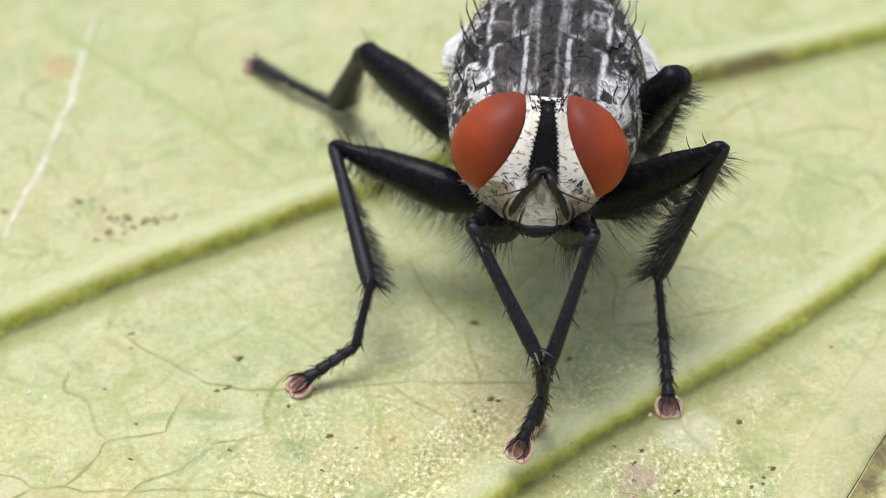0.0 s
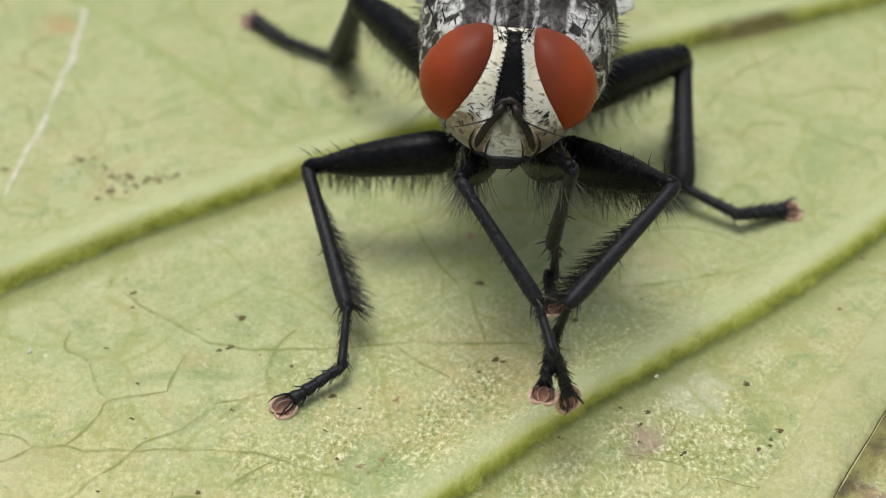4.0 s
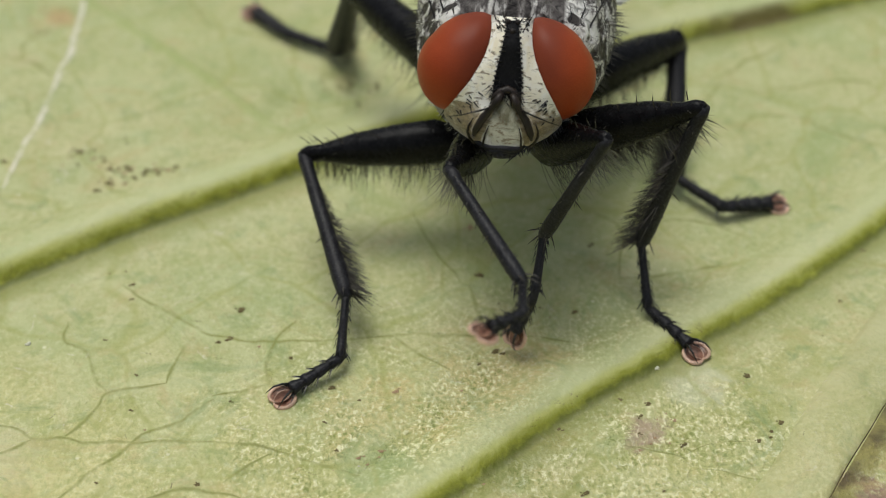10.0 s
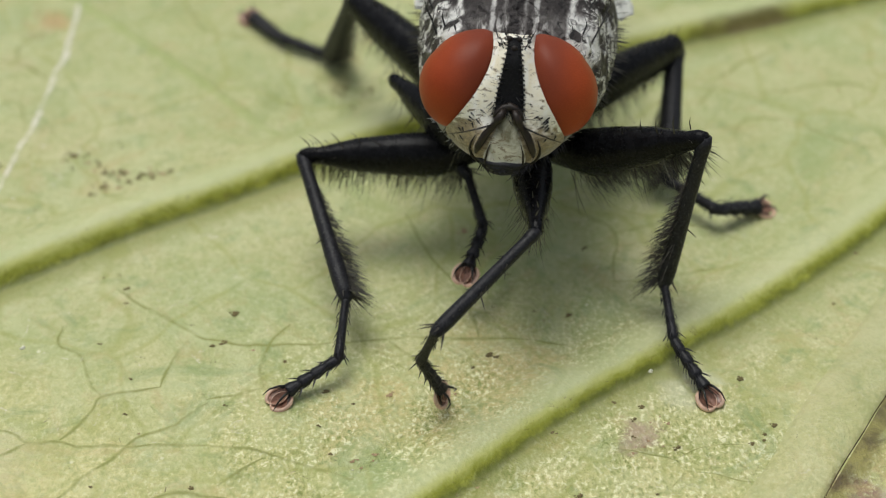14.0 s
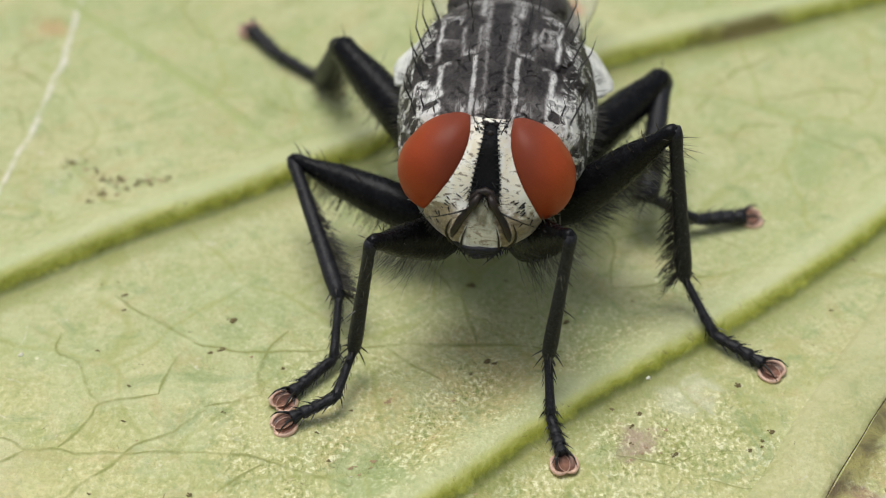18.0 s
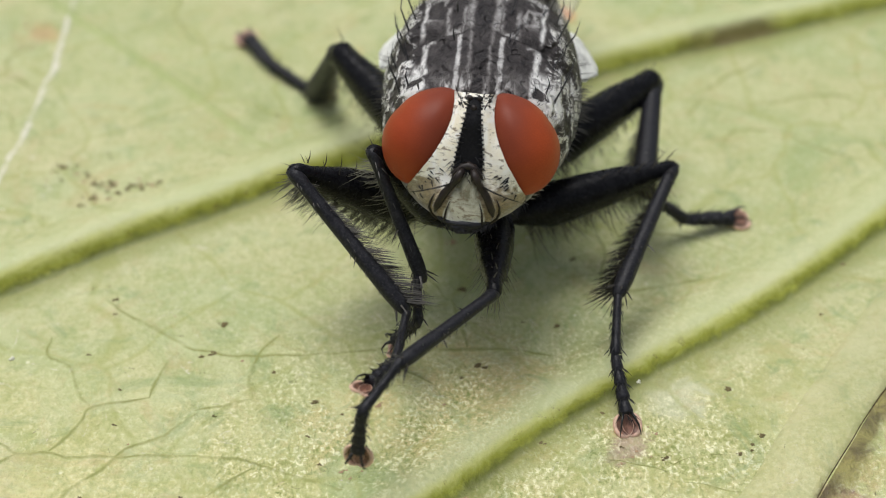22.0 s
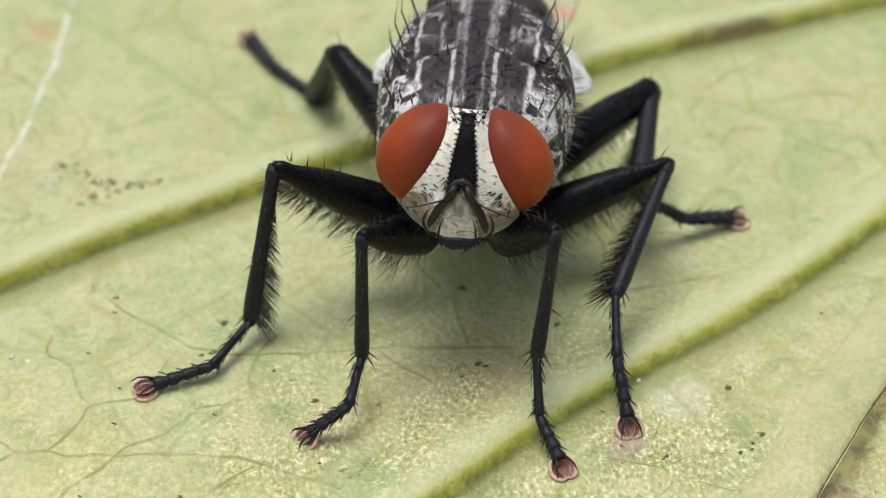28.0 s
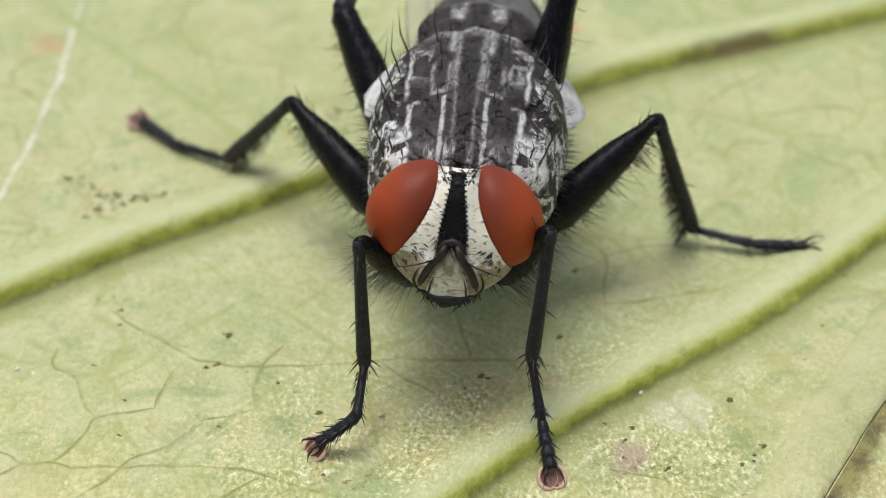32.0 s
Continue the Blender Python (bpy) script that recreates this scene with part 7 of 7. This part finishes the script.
    step("front", 1, 7, 2.47, -2.33, 3.57, 1.66, -4.28, 2.55, 1.66, -3.90, 1.68, 1.42, -3.48, 0.80)
    step("front", 1, 7.1, 2.54, -1.92, 4.35, 1.82, -2.65, 2.24, 1.69, -3.32, 1.53, 1.57, -3.59, 0.58)
    step("front", 1, 7.2, 2.63, -1.65, 4.59, 1.47, -2.83, 2.92, 1.50, -2.68, 1.98, 1.50, -2.39, 1.02)
    step("front", 1, 7.4, 2.03, -1.77, 4.73, 1.71, -0.87, 2.59, 1.34, -0.89, 1.71, 1.54, -0.85, 0.73)
    step("front", 1, 7.5, 2.03, -1.90, 4.60, 1.71, -0.92, 2.49, 1.47, -1.04, 1.58, 1.59, -1.41, 0.66)
    step("front", 1, 7.6, 2.12, -2.21, 4.15, 1.02, -2.66, 2.13, 0.82, -2.39, 1.24, 0.67, -2.00, 0.33)
    step("front", 1, 7.8, 1.84, -2.52, 3.56, 0.66, -3.46, 1.79, 0.77, -3.05, 0.95, 1.27, -2.53, 0.27)
    step("front", 1, 8, 1.77, -2.62, 3.55, 0.43, -3.08, 1.74, 0.28, -3.09, 0.83, 0.96, -2.87, 0.17)
    step("front", 1, 8.25, 1.96, -2.48, 3.99, 1.07, -3.05, 1.97, 1.00, -2.89, 1.07, 1.23, -2.76, 0.14)
    step("front", 1, 8.5, 2.21, -2.25, 4.25, 1.54, -2.74, 2.09, 1.48, -2.71, 1.17, 1.56, -2.62, 0.20)
    step("front", 1, 8.75, 2.31, -2.13, 4.23, 1.26, -2.83, 2.25, 1.15, -2.60, 1.33, 1.13, -2.30, 0.38)
    step("front", 1, 9, 2.30, -2.11, 4.27, 1.11, -2.97, 2.44, 1.00, -2.54, 1.60, 0.93, -2.04, 0.74)
    step("front", 1, 9.25, 2.08, -2.35, 3.97, 0.83, -3.02, 2.12, 0.66, -2.86, 1.20, 0.88, -2.59, 0.27)
    step("front", 1, 9.5, 1.81, -2.55, 3.63, 0.52, -3.14, 1.80, 0.36, -3.06, 0.88, 1.09, -2.90, 0.24)
    step("front", 1, 9.75, 2.18, -2.40, 4.06, 1.13, -2.61, 2.01, 0.96, -2.60, 1.11, 1.19, -2.60, 0.17)
    step("front", 1, 10, 2.66, -2.01, 4.21, 1.72, -1.90, 2.06, 1.57, -2.57, 1.34, 1.20, -2.70, 0.42)
    step("front", 1, 10.5, 1.80, -2.40, 3.90, 0.73, -2.52, 1.82, 0.52, -3.40, 2.12, 0.43, -2.92, 1.25)
    step("front", 1, 10.75, 1.77, -2.43, 3.83, 0.68, -2.44, 1.75, 0.39, -3.34, 1.83, 0.58, -3.15, 0.86)
    step("front", 1, 11, 1.74, -2.49, 3.65, 0.69, -2.23, 1.56, 0.26, -3.02, 1.27, 0.88, -3.19, 0.51)
    step("front", 1, 11.25, 1.87, -2.48, 3.65, 0.76, -2.81, 1.60, 0.47, -3.72, 1.57, 0.76, -3.68, 0.61)
    step("front", 1, 11.5, 1.94, -2.48, 3.64, 0.93, -3.30, 1.68, 0.73, -4.23, 1.69, 0.67, -4.31, 0.70)
    step("front", 1, 12, 2.38, -2.02, 4.39, 1.27, -2.37, 2.35, 1.15, -3.11, 1.77, 1.44, -3.60, 0.95)
    step("front", 1, 12.25, 2.38, -2.23, 4.17, 1.82, -2.41, 1.89, 1.71, -3.29, 1.55, 1.93, -4.01, 0.86)
    step("front", 1, 12.5, 2.42, -2.38, 3.96, 2.19, -2.67, 1.63, 2.16, -3.22, 0.85, 2.44, -3.87, 0.12)
    step("front", 1, 13, 2.58, -2.30, 4.02, 2.12, -2.80, 1.76, 2.08, -3.29, 0.95, 2.44, -3.74, 0.12)
    step("front", 1, 13.25, 2.33, -2.49, 3.98, 1.37, -2.98, 1.93, 1.30, -2.82, 1.02, 1.83, -2.67, 0.21)
    step("front", 1, 13.5, 2.02, -2.61, 3.74, 0.83, -2.94, 1.76, 0.76, -2.56, 0.91, 1.33, -2.11, 0.24)
    step("front", 1, 13.75, 1.84, -2.66, 3.42, 0.36, -3.70, 1.98, 0.19, -3.33, 1.13, 0.67, -3.15, 0.28)
    step("front", 1, 14, 1.65, -2.72, 2.95, 0.01, -4.17, 2.08, -0.22, -3.93, 1.20, 0.20, -3.85, 0.29)
    step("front", 1, 14.25, 1.89, -2.65, 3.51, 0.61, -4.35, 2.52, 0.26, -4.35, 1.63, 0.45, -4.35, 0.65)
    step("front", 1, 14.5, 2.14, -2.56, 3.79, 1.15, -4.51, 2.93, 0.91, -4.60, 2.02, 0.69, -4.87, 1.08)
    step("front", 1, 16.5, 2.15, -2.98, 3.51, 1.92, -3.64, 1.29, 1.89, -4.55, 0.97, 2.09, -4.99, 0.11)
    step("front", 1, 16.6, 2.15, -2.98, 3.52, 1.93, -3.64, 1.29, 1.90, -4.55, 0.97, 2.09, -4.99, 0.11)
    step("front", 1, 16.72, 2.10, -2.95, 3.54, 0.99, -1.78, 1.83, 1.53, -2.39, 2.32, 2.27, -2.14, 1.70)
    step("front", 1, 17, 2.10, -2.97, 3.56, 0.99, -1.79, 1.85, 1.53, -2.41, 2.34, 2.28, -2.15, 1.72)
    step("front", 1, 17.1, 2.12, -2.95, 3.54, 1.01, -1.77, 1.84, 1.54, -2.39, 2.32, 2.29, -2.13, 1.71)
    step("front", 1, 17.2, 1.64, -3.22, 3.09, 0.87, -3.31, 0.87, 0.65, -4.08, 1.38, 0.50, -3.49, 0.59)
    step("front", 1, 17.3, 1.75, -3.35, 3.05, 0.79, -3.76, 1.00, 0.85, -4.74, 1.00, 1.32, -4.76, 0.16)
    step("front", 1, 17.4, 2.16, -3.00, 3.29, 0.91, -4.24, 1.73, 0.92, -5.19, 1.74, 0.79, -5.02, 0.77)
    step("front", 1, 17.5, 1.90, -3.05, 3.23, 1.04, -3.22, 1.05, 0.88, -4.13, 1.29, 0.90, -4.03, 0.30)
    step("front", 1, 17.7, 1.88, -3.14, 3.17, 0.64, -4.08, 1.41, 0.48, -5.00, 1.61, 0.32, -4.83, 0.63)
    step("front", 1, 17.85, 2.04, -3.09, 3.25, 1.36, -3.64, 1.07, 1.24, -4.58, 0.98, 1.21, -5.58, 1.06)
    step("front", 1, 18, 2.21, -3.03, 3.26, 1.92, -3.42, 0.95, 1.96, -4.08, 0.23, 2.15, -5.05, 0.13)
    step("front", 1, 18.4, 2.25, -3.04, 3.25, 1.96, -3.43, 0.94, 2.00, -4.10, 0.23, 2.20, -5.06, 0.12)
    step("front", 1, 18.6, 2.54, -2.69, 3.50, 1.24, -2.30, 1.58, 1.08, -1.50, 1.10, 1.02, -2.05, 1.94)
    step("front", 1, 18.7, 1.99, -3.10, 3.31, 0.88, -1.92, 1.60, 1.42, -2.54, 2.09, 2.17, -2.28, 1.47)
    step("front", 1, 18.8, 2.44, -2.57, 3.66, 0.75, -3.67, 2.42, 0.66, -3.46, 1.50, 0.57, -3.14, 0.56)
    step("front", 1, 19, 2.04, -3.04, 3.35, 0.79, -5.02, 3.14, 0.63, -4.78, 2.23, 0.83, -4.42, 1.32)
    step("front", 1, 19.2, 1.64, -3.46, 2.76, 0.38, -5.43, 2.51, 0.18, -5.38, 1.58, 0.28, -5.15, 0.61)
    step("front", 1, 19.4, 1.70, -3.43, 2.85, 0.45, -5.40, 2.61, 0.24, -5.35, 1.68, 0.18, -5.08, 0.72)
    step("front", 1, 19.5, 1.66, -3.40, 2.94, 0.60, -5.46, 2.61, 0.39, -5.20, 1.72, 0.25, -4.97, 0.75)
    step("front", 1, 19.65, 2.35, -2.69, 3.65, 2.05, -2.86, 1.33, 2.04, -3.77, 1.04, 2.44, -3.77, 0.12)
    step("front", 1, 20, 2.34, -2.68, 3.67, 2.05, -2.85, 1.35, 2.04, -3.75, 1.04, 2.44, -3.74, 0.12)
    step("front", 1, 20.5, 2.19, -2.90, 3.53, 2.06, -3.08, 1.19, 1.97, -4.02, 1.07, 2.21, -3.84, 0.12)
    step("front", 1, 20.85, 2.24, -2.86, 3.52, 2.10, -3.04, 1.18, 2.01, -3.99, 1.07, 2.25, -3.81, 0.12)
    step("front", 1, 21, 2.17, -2.64, 3.82, 0.94, -2.46, 1.82, 0.46, -3.28, 1.82, -0.10, -2.91, 1.08)
    step("front", 1, 21.2, 1.44, -3.17, 3.37, -0.35, -4.37, 2.18, -0.83, -5.14, 1.88, -1.26, -5.13, 0.98)
    step("front", 1, 21.4, 1.30, -3.28, 3.08, -0.60, -4.40, 2.05, -1.31, -4.90, 1.61, -1.36, -5.04, 0.62)
    step("front", 1, 21.7, 1.01, -3.32, 2.61, -0.72, -4.55, 1.61, -1.11, -5.42, 1.55, -1.22, -5.33, 0.56)
    step("front", 1, 22, 1.15, -3.35, 2.41, -0.38, -5.13, 2.57, -0.94, -5.82, 2.23, -1.03, -5.90, 1.24)
    step("front", 1, 22.5, 1.12, -3.38, 2.45, -0.41, -5.16, 2.62, -0.96, -5.85, 2.28, -1.05, -5.93, 1.29)
    step("front", 1, 22.7, 2.14, -3.06, 3.40, 1.97, -3.49, 1.12, 1.92, -3.58, 0.19, 2.15, -4.54, 0.13)
    step("front", 1, 23, 2.24, -2.94, 3.37, 1.95, -3.29, 1.06, 1.91, -3.73, 0.21, 2.16, -4.68, 0.13)
    step("front", 1, 24.7, 2.21, -2.95, 3.40, 1.92, -3.30, 1.09, 1.88, -3.71, 0.22, 2.13, -4.66, 0.13)
    step("front", 1, 24.8, 2.07, -3.07, 3.41, 1.26, -3.29, 1.23, 1.09, -3.45, 0.32, 1.25, -4.42, 0.52)
    step("front", 1, 25, 1.68, -3.26, 3.15, 0.34, -3.02, 1.24, -0.09, -2.97, 0.39, 0.29, -3.78, 0.83)
    step("front", 1, 25.25, 1.65, -3.33, 3.17, 0.54, -3.30, 1.12, 0.16, -3.41, 0.28, 0.16, -4.27, 0.78)
    step("front", 1, 25.5, 1.61, -3.30, 3.06, 0.73, -3.34, 0.88, 0.27, -4.17, 0.93, 0.10, -5.09, 1.27)
    step("front", 1, 27.5, 1.90, -3.19, 3.14, 0.87, -3.38, 1.04, 0.76, -4.32, 1.14, 0.94, -5.27, 1.39)
    step("front", 1, 27.8, 1.91, -3.16, 3.17, 0.90, -3.18, 1.05, 0.80, -4.12, 1.08, 0.78, -5.11, 1.25)
    step("front", 1, 28, 2.13, -2.97, 3.37, 1.87, -3.53, 1.11, 1.91, -4.27, 0.47, 2.30, -5.13, 0.12)
    step("front", 1, 29, 2.15, -2.98, 3.42, 1.92, -3.59, 1.16, 1.94, -4.22, 0.44, 2.28, -5.11, 0.12)
    step("front", 1, 30, 2.07, -2.90, 3.51, 1.86, -3.51, 1.25, 1.94, -4.31, 0.74, 2.11, -5.10, 0.12)
    step("front", 1, 31, 2.03, -2.87, 3.52, 1.79, -3.50, 1.27, 1.89, -4.25, 0.66, 2.11, -5.07, 0.12)
    step("front", 1, 32, 1.99, -2.91, 3.59, 1.73, -3.55, 1.34, 1.90, -4.22, 0.61, 2.06, -5.06, 0.12)
    times = sorted({16.66, 17.15, 18.5, 18.7, 18.9} | {r[0] for r in BODY} | {r[0] for r in HEAD} | {r[0] for k in STEPS for r in STEPS[k]} | {0.0, 32.0})
    walk(fly, [(t, fly_pose(t)) for t in times])
    rows = []
    for t in times:
        dx, dy, dz = between(HEAD, t)[4:]
        own = fly_pose(t).to_3x3().to_4x4().inverted() @ head_turn(t)
        rows.append((t, mm(dx, dy, dz) @ own))
    walk(head, rows)
    hips = {"front": (0.4, 0.85, -1.55), "middle": (0.6, 1.65, -1.98), "hind": (0.8, 2.9, -1.6)}
    for (pair, s), (femur, tibia, meta, foot) in LEGS.items():
        out = ([], [], [], [])
        hip = hips[pair]
        for t in times:
            f = fly_pose(t)
            back = f.inverted()
            j = between(STEPS[pair, s], t)
            h = f @ Vector((s * hip[0] * MM, hip[1] * MM, hip[2] * MM)) / MM
            k, a, m, e = (Vector(j[i:i + 3]) for i in (0, 3, 6, 9))
            inner = Vector((-s, 0.35, -0.25))
            for o, p, q, side in ((out[0], h, k, Vector((0, 0.3, -1))), (out[1], k, a, inner), (out[2], a, m, Vector((0, -0.6, 0.8))), (out[3], m, e, Vector((0, -0.25, 1.0)))):
                if o is out[0]:
                    p = q - (q - p).normalized() * SEG[pair][0]
                o.append((t, back @ along(p, q, side)))
        for ob, o in zip((femur, tibia, meta, foot), out):
            walk(ob, o)


motions()
